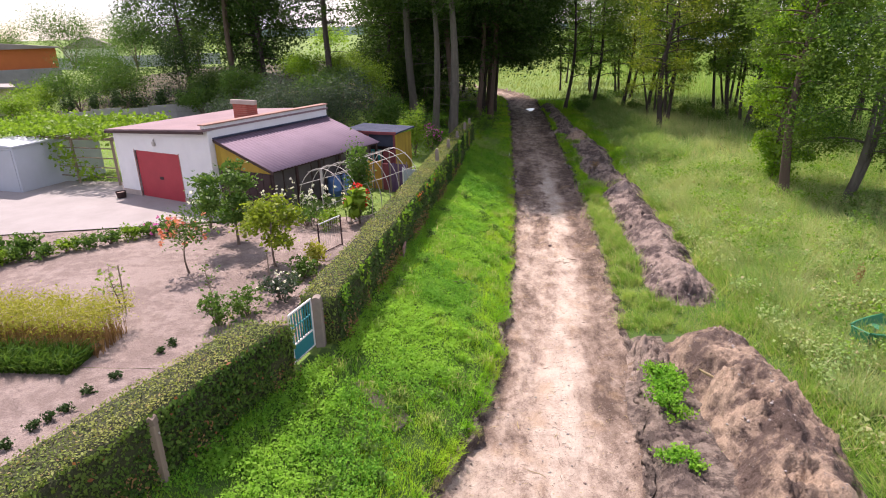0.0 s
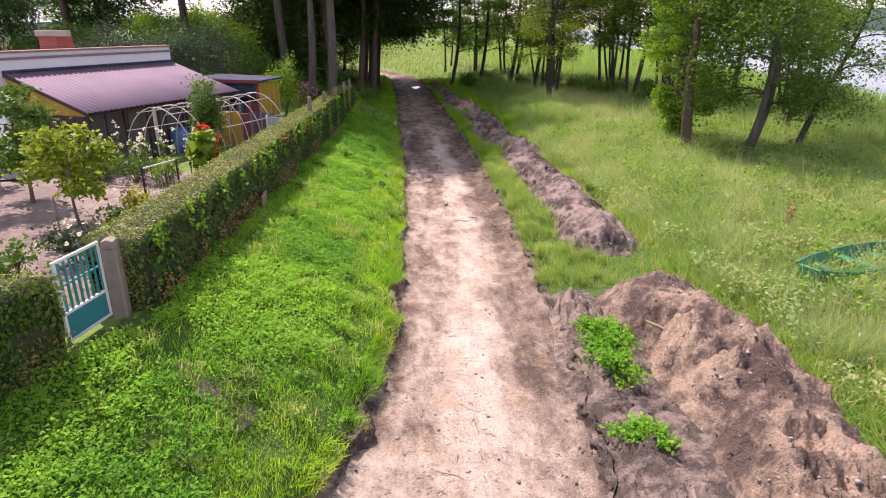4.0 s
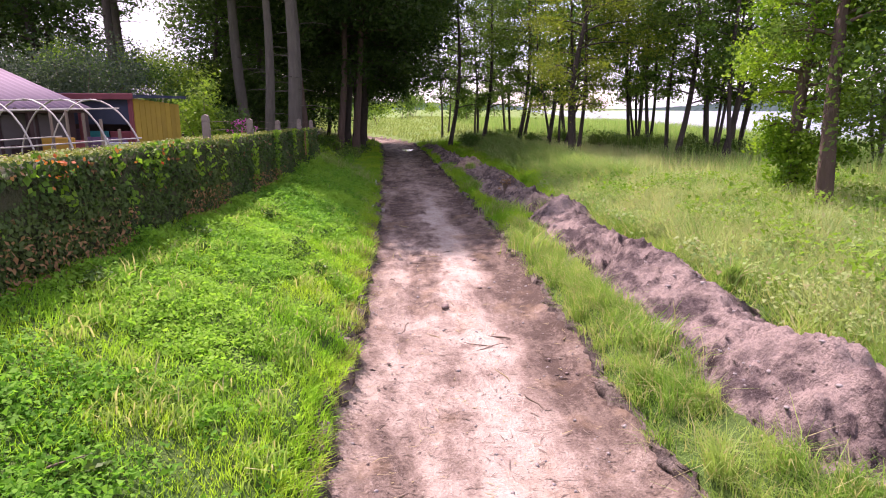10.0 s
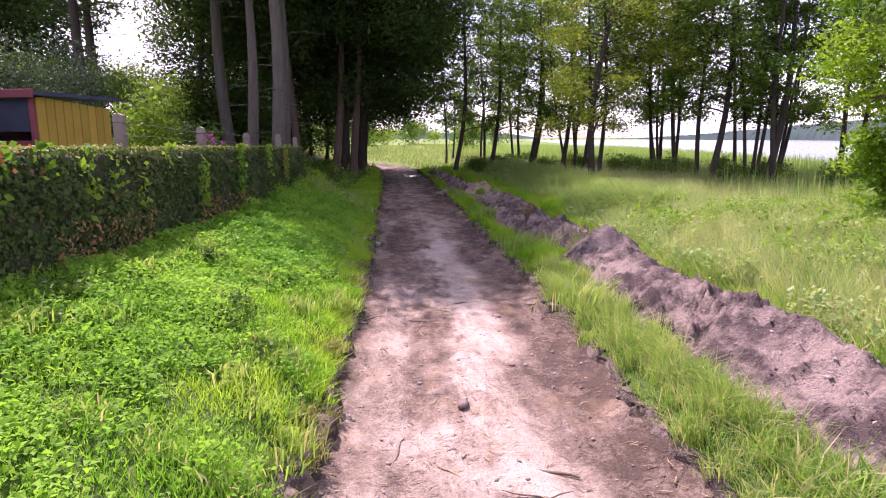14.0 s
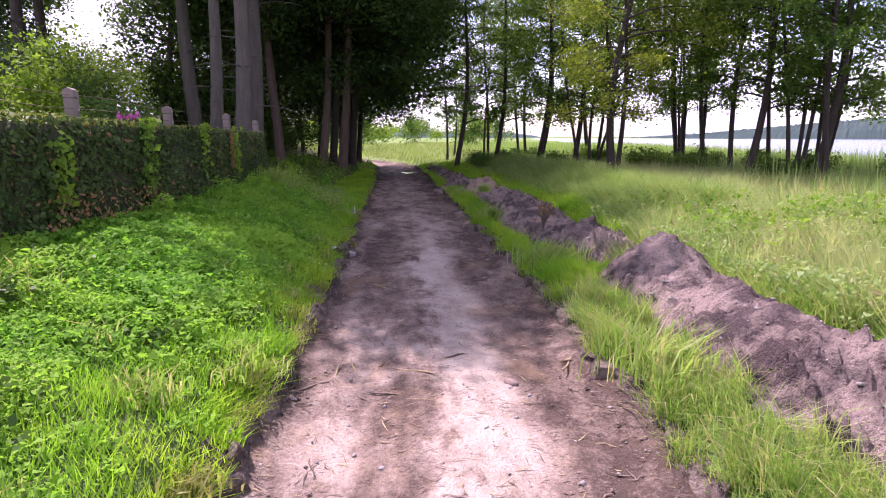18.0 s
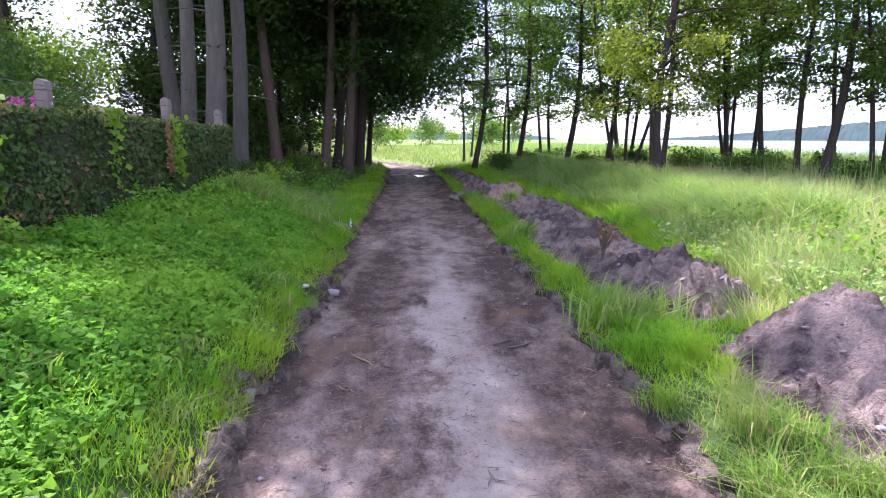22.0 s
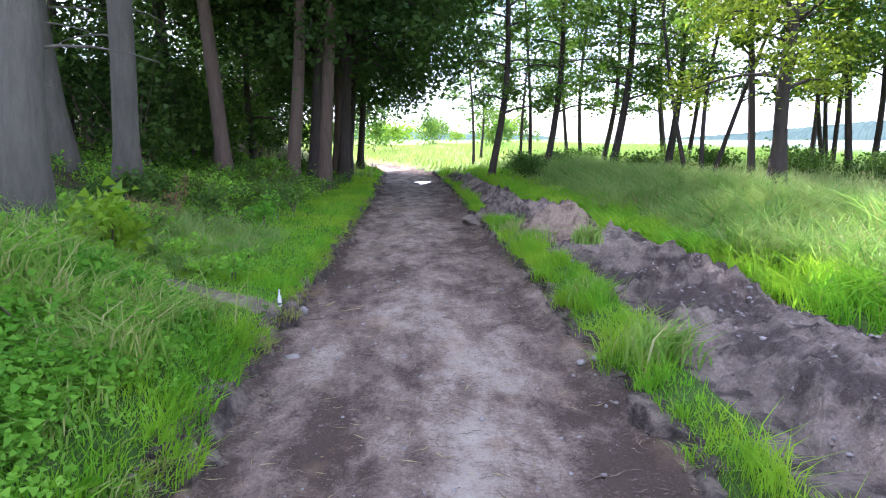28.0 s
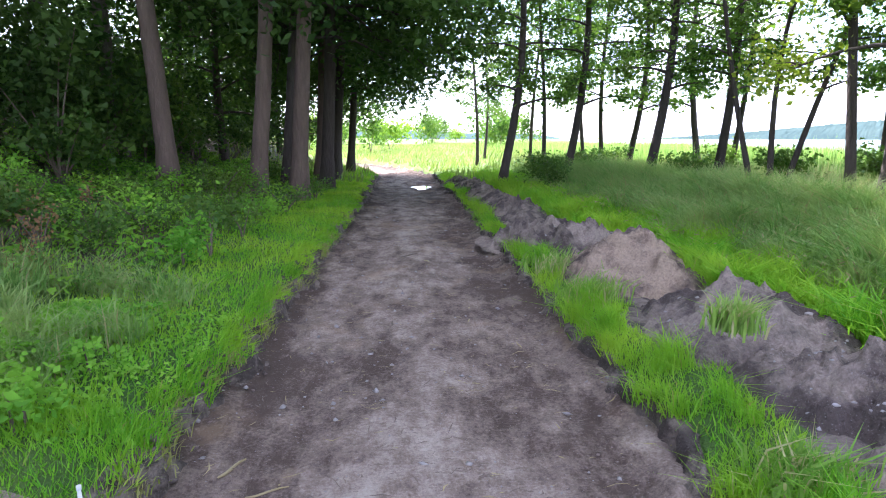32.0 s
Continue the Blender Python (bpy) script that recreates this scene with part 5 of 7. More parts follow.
# ---- trees ----
def tree(name, label, seed, height, r0, bare, spread, limbs, count, size, bark, leaf, lean=(0.0, 0.0), droop=0.15, clump=0.45, rise=0.45, sprigs=0, group="", category="tree", stems=1, fork=0.0, squash=0.75, dead=0):
    """A tapered trunk with limbs, and a crown of many leaves round the twig ends."""
    r = np.random.default_rng(seed)
    ob = thing(name, label, category, group=group)
    wood = Heap()
    tips, weight = [], []
    for s_i in range(stems):
        sway = r.normal(size=(2, 3)) * 0.16 * min(1.0, height / 9)
        off = np.array([r.normal() * fork, r.normal() * fork]) if stems > 1 else np.zeros(2)
        z = np.linspace(-0.35, height, 14)
        q = np.clip(z / height, 0, 1)

        def axis(qq):
            zz = qq * height
            return np.stack([lean[0] * zz + off[0] * 0.25 + off[0] * qq * 2.0 + sum(sway[0, k] * np.sin((k + 1) * 2.2 * qq) for k in range(3)), lean[1] * zz + off[1] * 0.25 + off[1] * qq * 2.0 + sum(sway[1, k] * np.sin((k + 1) * 2.2 * qq) for k in range(3)), zz], -1)

        path = axis(q)
        path[:, 2] = z
        rad = r0 * (1 - 0.86 * q) / (1 + 0.25 * (stems - 1))
        rad = rad * (1 + 0.5 * np.exp(-np.clip(z, 0, 9) / 0.25))
        wood.tube(path, rad, 10)
        n_l = max(limbs // stems, 3)
        for k in range(n_l):
            f = (bare + (height * 0.96 - bare) * ((k + r.random() * 0.8) / n_l)) / height
            a = 2.4 * k + r.normal() * 0.5
            reach = spread * (0.35 + 0.65 * np.sin(np.pi * np.clip((f * height - bare) / (height - bare) * 0.85 + 0.12, 0, 1))) * r.uniform(0.7, 1.15)
            start = axis(np.array([f]))[0]
            t = np.linspace(0, 1, 6)
            up = rise * r.uniform(0.5, 1.3)
            bx = start[None] + np.stack([np.cos(a) * reach * t, np.sin(a) * reach * t, reach * (up * t - droop * 1.6 * t ** 2.2)], 1)
            bx[:, :2] += 0.06 * reach * np.sin(4 * t + r.uniform(0, 6))[:, None] * np.array([-np.sin(a), np.cos(a)])
            br = np.interp(f, (0, 1), (r0 * 0.34, r0 * 0.12)) / (1 + 0.2 * (stems - 1))
            wood.tube(bx, br * (1 - 0.85 * t) + 0.006, 5)
            for m_i in range(3):
                ta = r.uniform(0.3, 0.95)
                p0 = np.array([np.interp(ta, t, bx[:, d]) for d in range(3)])
                a2 = a + r.choice([-1, 1]) * r.uniform(0.4, 1.1)
                l2 = reach * r.uniform(0.2, 0.45)
                tt = np.linspace(0, 1, 4)
                tw = p0[None] + np.stack([np.cos(a2) * l2 * tt, np.sin(a2) * l2 * tt, l2 * (0.25 * tt - droop * 1.5 * tt ** 2)], 1)
                wood.tube(tw, np.linspace(br * 0.35, 0.004, 4), 3)
                tips += [tw[2], tw[3]]
                weight += [l2, l2]
            tips += [bx[4], bx[5]]
            weight += [reach * 0.5, reach * 0.5]
        for k in range(dead):
            f = r.uniform(0.12, max(bare / height, 0.2))
            a = r.uniform(0, 6.28)
            st = axis(np.array([f]))[0]
            t = np.linspace(0, 1, 5)
            ln = r.uniform(0.8, 2.2)
            wood.tube(st[None] + np.stack([np.cos(a) * ln * t, np.sin(a) * ln * t, 0.25 * ln * t - 0.3 * ln * t ** 2], 1), 0.03 * (1 - 0.9 * t) + 0.004, 5)
        if sprigs:
            for k in range(sprigs):
                f = r.uniform(0.05, bare / height + 0.05)
                tips.append(axis(np.array([f]))[0] + np.array([r.normal() * r0 * 1.4, r.normal() * r0 * 1.4, 0]))
                weight.append(0.35)
    part("trunk", wood.mesh("trunk", bark), None, ob)
    tips, weight = np.array(tips), np.array(weight)
    pick_t = r.choice(len(tips), count, p=weight / weight.sum())
    sc_ = clump * np.clip(weight[pick_t], 0.45, 1.3)[:, None]
    g = r.normal(size=(count, 3))
    g[:, 2] *= squash
    c_ = tips[pick_t] + g * sc_
    c_[:, 2] = np.maximum(c_[:, 2], 0.15)
    part("crown", raw_mesh("crown", *leaves(c_, size, 0.3, 0.25, 0.55, r=r), leaf), None, ob)
    return ob


def plant_at(ob, x, y, turn=0.0, scale=1.0, sink=0.05, tall=1.0):
    z = float(land(np.array([x]), np.array([y]))[0]) - sink
    return Matrix.Translation((x, y, z)) @ Matrix.Rotation(radians(turn), 4, "Z") @ Matrix.Diagonal((scale, scale, scale * tall, 1))


def plant_row(kinds, places):
    """places: x, y, kind, turn, scale. The first of a kind is moved there, the rest are copies."""
    used = set()
    for x, y, k, turn, scale in places:
        m = plant_at(kinds[k], x, y, turn, scale)
        if k in used:
            copy_thing(kinds[k], m)
        else:
            kinds[k].matrix_basis = m
            used.add(k)


shore_kinds = [
    tree("alder", "slender alder with a leaning dark trunk and airy crown", 11, 17.0, 0.175, 3.2, 3.0, 30, 9000, 0.17, M_BARK_DARK, M_ALDER, (0.07, 0.0), 0.2, 0.42, group="alders by the lake"),
    tree("alder", "thin alder with sparse leaves against the lake", 12, 16.5, 0.13, 3.6, 2.5, 28, 7500, 0.165, M_BARK_DARK, M_ALDER, (0.03, 0.02), 0.2, 0.40, group="alders by the lake"),
    tree("alder", "many-stemmed alder with thin dark trunks", 13, 15.0, 0.15, 3.0, 2.6, 33, 8500, 0.165, M_BARK_DARK, M_ALDER, (-0.02, 0.0), 0.2, 0.42, group="alders by the lake", stems=3, fork=0.55),
    tree("maple", "maple with pale yellow-green layered foliage", 14, 15.0, 0.20, 2.8, 3.5, 34, 24000, 0.12, M_BARK_DARK, M_YELLOW, (0.02, 0.0), 0.22, 0.42, group="trees by the lake"),
    tree("alder", "alder with several curved leaning stems", 15, 13.0, 0.14, 2.8, 2.7, 27, 7500, 0.165, M_BARK_DARK, M_ALDER, (0.10, 0.0), 0.2, 0.42, group="alders by the lake", stems=3, fork=0.9),
]
plant_row(shore_kinds, [
    (6.46, 63.0, 0, 10, 1.05), (9.3, 63.5, 0, 330, 0.95), (10.08, 71.0, 1, 60, 1.0), (13.2, 70.6, 1, 200, 1.0), (14.2, 69.7, 0, 350, 0.9), (8.07, 84.4, 1, 70, 1.0),
    (12.44, 49.0, 3, 0, 1.0), (11.59, 60.4, 0, 25, 1.0), (13.73, 59.4, 0, 45, 0.95), (13.43, 55.7, 4, 0, 1.0), (13.64, 52.5, 1, 80, 1.0), (13.54, 51.4, 1, 10, 1.05),
    (17.96, 53.8, 1, 100, 1.0), (18.3, 51.4, 1, 140, 1.05), (20.2, 55.7, 1, 15, 0.95), (18.54, 49.4, 1, 200, 1.0), (18.13, 47.4, 0, 20, 0.95), (19.75, 46.5, 2, 310, 1.0), (19.5, 44.8, 0, 15, 1.0), (19.53, 44.0, 1, 150, 1.0),
    (22.4, 48.5, 2, 200, 1.0), (24.5, 45.5, 1, 310, 0.95), (23.5, 54.0, 1, 77, 1.0), (17.0, 64.5, 1, 300, 1.0), (13.8, 76.0, 1, 120, 1.0),
    (26.5, 42.0, 2, 50, 0.95), (27.5, 50.0, 0, 70, 0.9), (22.0, 62.0, 1, 20, 1.0), (11.2, 80.0, 1, 250, 0.95), (9.7, 93.0, 1, 15, 0.95), (20.6, 58.5, 2, 80, 1.05), (18.3, 70.0, 0, 130, 1.0), (25.5, 37.5, 1, 150, 1.0), (29.0, 45.0, 1, 15, 1.0),
])

ivy_kinds = [
    tree("ivy_clad_tree", "ivy-clad tree covered in glossy leaves to the ground", 21, 12.0, 0.22, 1.6, 1.75, 52, 36000, 0.115, M_BARK_RED, M_IVY, (-0.005, 0.0), 0.25, 0.42, sprigs=90, group="trees in the meadow"),
    tree("alder", "leaning bare-trunked alder with a dense dark crown", 22, 11.5, 0.23, 4.6, 2.3, 28, 15000, 0.12, M_BARK_RED, M_ALDER, (0.06, 0.02), 0.22, 0.45, group="trees in the meadow"),
    tree("alder", "forked alder with a wide drooping crown", 23, 9.5, 0.2, 2.0, 3.3, 32, 24000, 0.125, M_BARK, M_ALDER, (0.02, 0.0), 0.30, 0.45, group="trees in the meadow", stems=2, fork=0.35),
    tree("alder", "thin leaning alder with a one-sided crown", 24, 8.0, 0.15, 2.2, 2.6, 22, 9000, 0.115, M_BARK_DARK, M_ALDER, (0.30, 0.0), 0.30, 0.45, group="trees in the meadow"),
]
plant_row(ivy_kinds, [(13.45, 30.4, 0, 0, 1.0), (13.0, 28.3, 1, 20, 1.0), (14.95, 27.2, 2, 0, 1.0), (17.9, 28.2, 3, 0, 1.0), (20.5, 33.0, 1, 160, 0.9)])

wood_kinds = [
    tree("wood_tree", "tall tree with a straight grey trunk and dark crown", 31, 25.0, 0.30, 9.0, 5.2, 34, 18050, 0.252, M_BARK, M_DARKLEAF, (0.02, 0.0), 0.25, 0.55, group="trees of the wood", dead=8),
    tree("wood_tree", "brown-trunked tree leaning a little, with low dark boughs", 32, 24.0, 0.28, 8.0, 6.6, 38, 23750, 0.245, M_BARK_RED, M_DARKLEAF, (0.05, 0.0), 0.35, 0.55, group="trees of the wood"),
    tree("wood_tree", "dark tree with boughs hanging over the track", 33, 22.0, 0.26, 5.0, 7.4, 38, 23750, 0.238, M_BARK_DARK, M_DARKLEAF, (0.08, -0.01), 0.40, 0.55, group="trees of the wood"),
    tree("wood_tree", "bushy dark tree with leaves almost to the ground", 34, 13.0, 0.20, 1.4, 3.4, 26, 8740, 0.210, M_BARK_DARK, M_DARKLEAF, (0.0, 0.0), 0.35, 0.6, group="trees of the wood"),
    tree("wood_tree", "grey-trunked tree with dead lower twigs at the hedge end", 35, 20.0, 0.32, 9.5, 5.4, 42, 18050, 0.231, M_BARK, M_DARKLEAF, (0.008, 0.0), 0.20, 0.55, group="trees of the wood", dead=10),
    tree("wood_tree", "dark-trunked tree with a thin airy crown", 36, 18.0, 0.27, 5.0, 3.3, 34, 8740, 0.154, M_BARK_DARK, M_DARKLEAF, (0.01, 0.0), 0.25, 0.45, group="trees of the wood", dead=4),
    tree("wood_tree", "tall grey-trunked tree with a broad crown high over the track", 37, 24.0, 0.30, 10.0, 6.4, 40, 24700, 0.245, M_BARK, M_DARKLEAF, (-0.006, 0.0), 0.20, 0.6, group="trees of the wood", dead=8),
]
plant_row(wood_kinds, [
    (-3.2, 42.5, 4, 0, 0.96), (-4.7, 44.8, 4, 300, 0.9), (-6.9, 50.7, 6, 60, 1.1), (-3.62, 46.8, 6, 200, 0.86), (-4.0, 55.6, 1, 180, 1.0), (-2.0, 57.0, 1, 40, 0.95), (-0.9, 58.0, 1, 0, 1.0),
    (-1.7, 60.5, 2, 0, 1.0), (-1.2, 65.5, 1, 100, 1.0), (-0.9, 68.0, 2, 20, 1.0), (-1.2, 72.0, 2, 60, 1.0), (-0.7, 75.0, 2, 340, 0.9),
    (-7.5, 60.5, 0, 200, 1.0), (-9.7, 56.5, 3, 150, 1.0), (-22.5, 59.0, 3, 100, 1.15), (-25.0, 63.0, 3, 40, 1.25),
    (-9.8, 60.5, 3, 80, 1.0), (-6.0, 68.0, 3, 120, 1.1), (-4.6, 80.0, 3, 20, 1.0), (-6.5, 84.0, 3, 140, 1.1), (-9.5, 88.0, 3, 230, 1.15), (-13.0, 91.0, 3, 300, 1.2), (-9.0, 77.5, 3, 60, 1.15), (-14.0, 83.0, 3, 10, 1.2), (-9.0, 70.0, 2, 40, 1.0), 
    (-24.5, 57.0, 1, 300, 1.0), (-26.5, 69.0, 1, 130, 1.0),
    (-26.0, 66.0, 3, 310, 1.2), (-27.0, 62.0, 0, 10, 1.0), (-31.0, 61.0, 2, 170, 0.9), (-13.2, 48.7, 5, 15, 1.0), (-14.3, 52.8, 5, 100, 1.0),
    (-0.6, 62.8, 2, 330, 1.05), (-2.4, 79.0, 2, 290, 0.9),
])


# ---- garage with its lean-to ----
def corrugated(x0, x1, y0, y1, z0, z1, pitch, depth, per=6, thick=0.012):
    """A ribbed sheet roof between x0 (height z0) and x1 (height z1), ribs running down the slope."""
    n = int((y1 - y0) / pitch * per)
    ys = np.linspace(y0, y1, n)
    wave = depth * np.clip(1.6 * np.sin(2 * np.pi * (ys - y0) / pitch), -0.6, 1)
    rows = []
    for dz in (0.0, -thick):
        for x, z in ((x0, z0), ((x0 + x1) / 2, (z0 + z1) / 2 - 0.01), (x1, z1)):
            rows.append(np.stack([np.full(n, x), ys, z + wave + dz], 1))
    v = np.concatenate(rows)
    i = np.arange(n - 1)
    q = []
    for a, b_ in ((0, 1), (1, 2), (4, 3), (5, 4), (2, 5), (3, 0)):
        q.append(np.stack([a * n + i, b_ * n + i, b_ * n + i + 1, a * n + i + 1], 1))
    return v, np.concatenate(q)


def prism(points, y0, y1):
    """A solid with the outline (x, z) between two depths."""
    bm = bmesh.new()
    a = [bm.verts.new((x, y0, z)) for x, z in points]
    b_ = [bm.verts.new((x, y1, z)) for x, z in points]
    bm.faces.new(a)
    bm.faces.new(b_[::-1])
    for i in range(len(points)):
        k = (i + 1) % len(points)
        bm.faces.new((a[k], a[i], b_[i], b_[k]))
    bmesh.ops.recalc_face_normals(bm, faces=bm.faces[:])
    return bm


def build_garage():
    g = thing("garage", "white plastered garage with a red door and maroon lean-to roof", "garage", (-11.17, 22.6, 1.36), -25)
    W, L = 6.1, 7.0
    # front wall in pieces round the door opening
    front = bmesh.new()
    box(front, (-W, 0, 0.32), (-4.82, 0.25, 2.84))
    box(front, (-1.95, 0, 0.32), (0, 0.25, 3.12))
    box(front, (-4.82, 0, 2.12), (-1.95, 0.25, 2.86))
    part("front_wall", front, M_WHITEWALL, g)
    part("front_gable", prism([(-W, 2.82), (-1.95, 2.84), (0, 3.12), (0, 3.16), (-W, 2.88)], 0.002, 0.248), M_WHITEWALL, g)
    part("side_wall", one_box((-0.25, 0.25, 0), (0, L, 3.36), 0.01), M_WHITEWALL, g)
    part("side_wall", one_box((-W, 0.25, 0), (-W + 0.25, L, 2.82), 0.01), M_WHITEWALL, g)
    part("back_wall", one_box((-W + 0.25, L - 0.25, 0), (-0.25, L, 2.9)), M_WHITEWALL, g)
    part("plinth", one_box((-W - 0.03, -0.03, -0.3), (-4.82, 0.25, 0.33), 0.01), M_PLINTH, g, "brownish plinth")
    part("plinth", one_box((-1.95, -0.03, -0.3), (0.03, 0.25, 0.33), 0.01), M_PLINTH, g, "brownish plinth")
    door = part("door", one_box((-4.8, 0.06, 0.0), (-1.97, 0.12, 2.12), 0.01), M_REDDOOR, g, "red painted sheet metal door")
    part("lock_plate", one_box((-3.45, 0.03, 0.95), (-3.23, 0.06, 1.07), 0.01), M_DARKWOOD, door, "dark lock plate")
    for xx in (-4.86, -1.95):
        part("door_frame", one_box((xx, -0.012, 0.0), (xx + 0.04, 0.10, 2.16), 0.004), M_CAPRED, g)
    # roof with its dark edge, the parapet and its cap
    part("roof", prism([(-W - 0.25, 2.86), (0.02, 3.18), (0.02, 3.26), (-W - 0.25, 2.94)], -0.18, L + 0.1), M_FELT, g, "dull maroon felt roof")
    part("eave_board", prism([(-W - 0.26, 2.78), (0.0, 3.08), (0.0, 3.19), (-W - 0.26, 2.89)], -0.215, -0.182), M_DARKWOOD, g, "dark eave board")
    part("parapet", one_box((-0.24, -0.1, 3.27), (0.01, L - 0.01, 3.39), 0.01), M_WHITEWALL, g, "white parapet wall")
    part("parapet_cap", one_box((-0.30, -0.16, 3.39), (0.07, L + 0.04, 3.44), 0.008), M_CAPRED, g, "rust-brown sheet cap")
    ch = part("chimney", one_box((-1.9, 3.1, 3.1), (-1.1, 3.7, 3.8), 0.01), M_CAPRED, g, "red brick chimney")
    for k in range(7):
        zc = 3.20 + 0.088 * k
        part("brick_course", one_box((-1.912, 3.088, zc), (-1.088, 3.712, zc + 0.074), 0.006), M_BRICK, ch)
    part("chimney_cap", one_box((-1.97, 3.03, 3.8), (-0.48, 3.17, 3.99), 0.012), M_PLINTH, ch, "pale concrete cap")
    lamp = part("wall_lamp", one_box((-3.42, -0.10, 2.38), (-3.26, 0, 2.58), 0.03), M_GALV, g, "small grey lamp above the door")
    part("bracket", one_box((-3.37, -0.05, 2.58), (-3.31, 0, 2.66), 0.01), M_GALV, lamp)
    # lean-to on the side
    lean = part("lean_to_roof", raw_mesh("lean_to_roof", *corrugated(0.04, 3.05, 0.2, L, 2.84, 1.82, 0.19, 0.018), M_ROOF, False), None, g, "maroon ribbed sheet roof of the lean-to")
    part("flashing", one_box((0.012, 0.18, 2.84), (0.10, L, 2.90), 0.01), M_TARP, lean, "dark flashing strip")
    part("barge_board", prism([(0.02, 2.72), (3.07, 1.70), (3.07, 1.81), (0.02, 2.83)], 0.18, 0.21), M_DARKWOOD, lean)
    for k in range(10):
        xa, xb = 0.02 + 0.283 * k, 0.02 + 0.283 * k + 0.277
        part("gable_board", prism([(xa, 1.70), (xb, 1.70), (xb, 2.72 - 0.335 * (xb - 0.02)), (xa, 2.72 - 0.335 * (xa - 0.02))], 0.25, 0.29), M_YELLOWWOOD, g, "yellow painted board")
    part("lean_to_front", one_box((0.02, 0.27, 0), (2.86, 0.32, 1.70)), M_DARKWOOD, g, "dark brown boarded front")
    for k in range(7):
        part("plank", one_box((0.04 + 0.40 * k, 0.245, 0.02), (0.42 + 0.40 * k, 0.27, 1.69), 0.006), M_DARKWOOD, g)
    for k in range(6):
        y = 0.27 + 1.32 * k
        part("post", one_box((2.80, y, 0), (2.90, y + 0.1, 1.80), 0.01), M_DARKWOOD, g)
    part("purlin", one_box((2.78, 0.25, 1.72), (2.92, L, 1.82), 0.01), M_DARKWOOD, g)
    # dark sheet closes the open side: the inner shade is in its colour
    part("lean_to_side", one_box((2.52, 0.35, 0), (2.56, L - 0.1, 1.75)), M_DARKWOOD, g, "dark sheet for the shade inside the open lean-to")
    for k in range(8):
        y = 0.4 + 0.8 * k
        part("side_panel", one_box((2.565, y, 0.05), (2.595, y + 0.72, 1.70), 0.008), M_WOODGREY, g, "grey board panel")
    return g


M_BRICK = surface("chimney_brick", (0.38, 0.10, 0.07), (0.30, 0.08, 0.06), 6, 0.85)
M_WOODGREY = surface("dim_boards", (0.12, 0.105, 0.105), (0.085, 0.075, 0.075), 3, 0.85)
build_garage()

pot = thing("flower_pot", "dark plastic pot beside the garage wall", "pot", (-16.3, 24.3, 1.36))
part("pot_body", Heap().tube([(0, 0, 0), (0, 0, 0.02), (0, 0, 0.35), (0, 0, 0.38)], [0.12, 0.16, 0.21, 0.23], 14).mesh("pot_body", M_DARKWOOD), None, pot)
part("pot_soil", Heap().tube([(0, 0, 0.33), (0, 0, 0.36)], [0.21, 0.001], 14).mesh("pot_soil", M_CLOD), None, pot)


# ---- bare hoops of the polytunnel ----
def build_tunnel():
    g = thing("polytunnel_frame", "bare polytunnel frame of pale bent pipes", "polytunnel", (-6.45, 21.3, 1.34), -27)
    w, hgt, length = 1.22, 2.0, 4.4
    for k in range(8):
        y = length * k / 7
        a = np.linspace(0, np.pi, 17)
        path = np.stack([w * np.cos(a) * (1 + 0.02 * np.sin(3 * a + k)), np.full(17, y) + 0.05 * np.sin(a + k), 0.55 + (hgt - 0.55) * np.sin(a)], 1)
        path = np.concatenate([[[w, y, 0]], path, [[-w, y, 0]]])
        part("hoop", Heap().tube(path, np.full(len(path), 0.015), 6).mesh("hoop", M_GALV), None, g)
    for a in (0.55, 1.1, np.pi / 2, 2.05, 2.6):
        x, z = w * np.cos(a), 0.55 + (hgt - 0.55) * np.sin(a)
        part("rail", Heap().tube([(x, -0.1, z), (x, length / 2, z - 0.04), (x, length + 0.15, z)], [0.014] * 3, 6).mesh("rail", M_GALV), None, g)
    for x in (-w, w):
        part("base_rail", Heap().tube([(x, 0, 0.1), (x, length, 0.1)], [0.018] * 2, 6).mesh("base_rail", M_GALV), None, g)
    part("end_post", one_box((-0.04, -0.04, 0), (0.04, 0.04, 2.0), 0.008), M_GALV, g, "pale end post")
    for k in range(6):
        x = -1.1 + 0.44 * k
        part("lath", one_box((x, length - 0.03, 0), (x + 0.05, length + 0.01, 1.3 + 0.5 * math.sin(1.2 + 0.4 * k)), 0.005), M_WOOD, g)


build_tunnel()


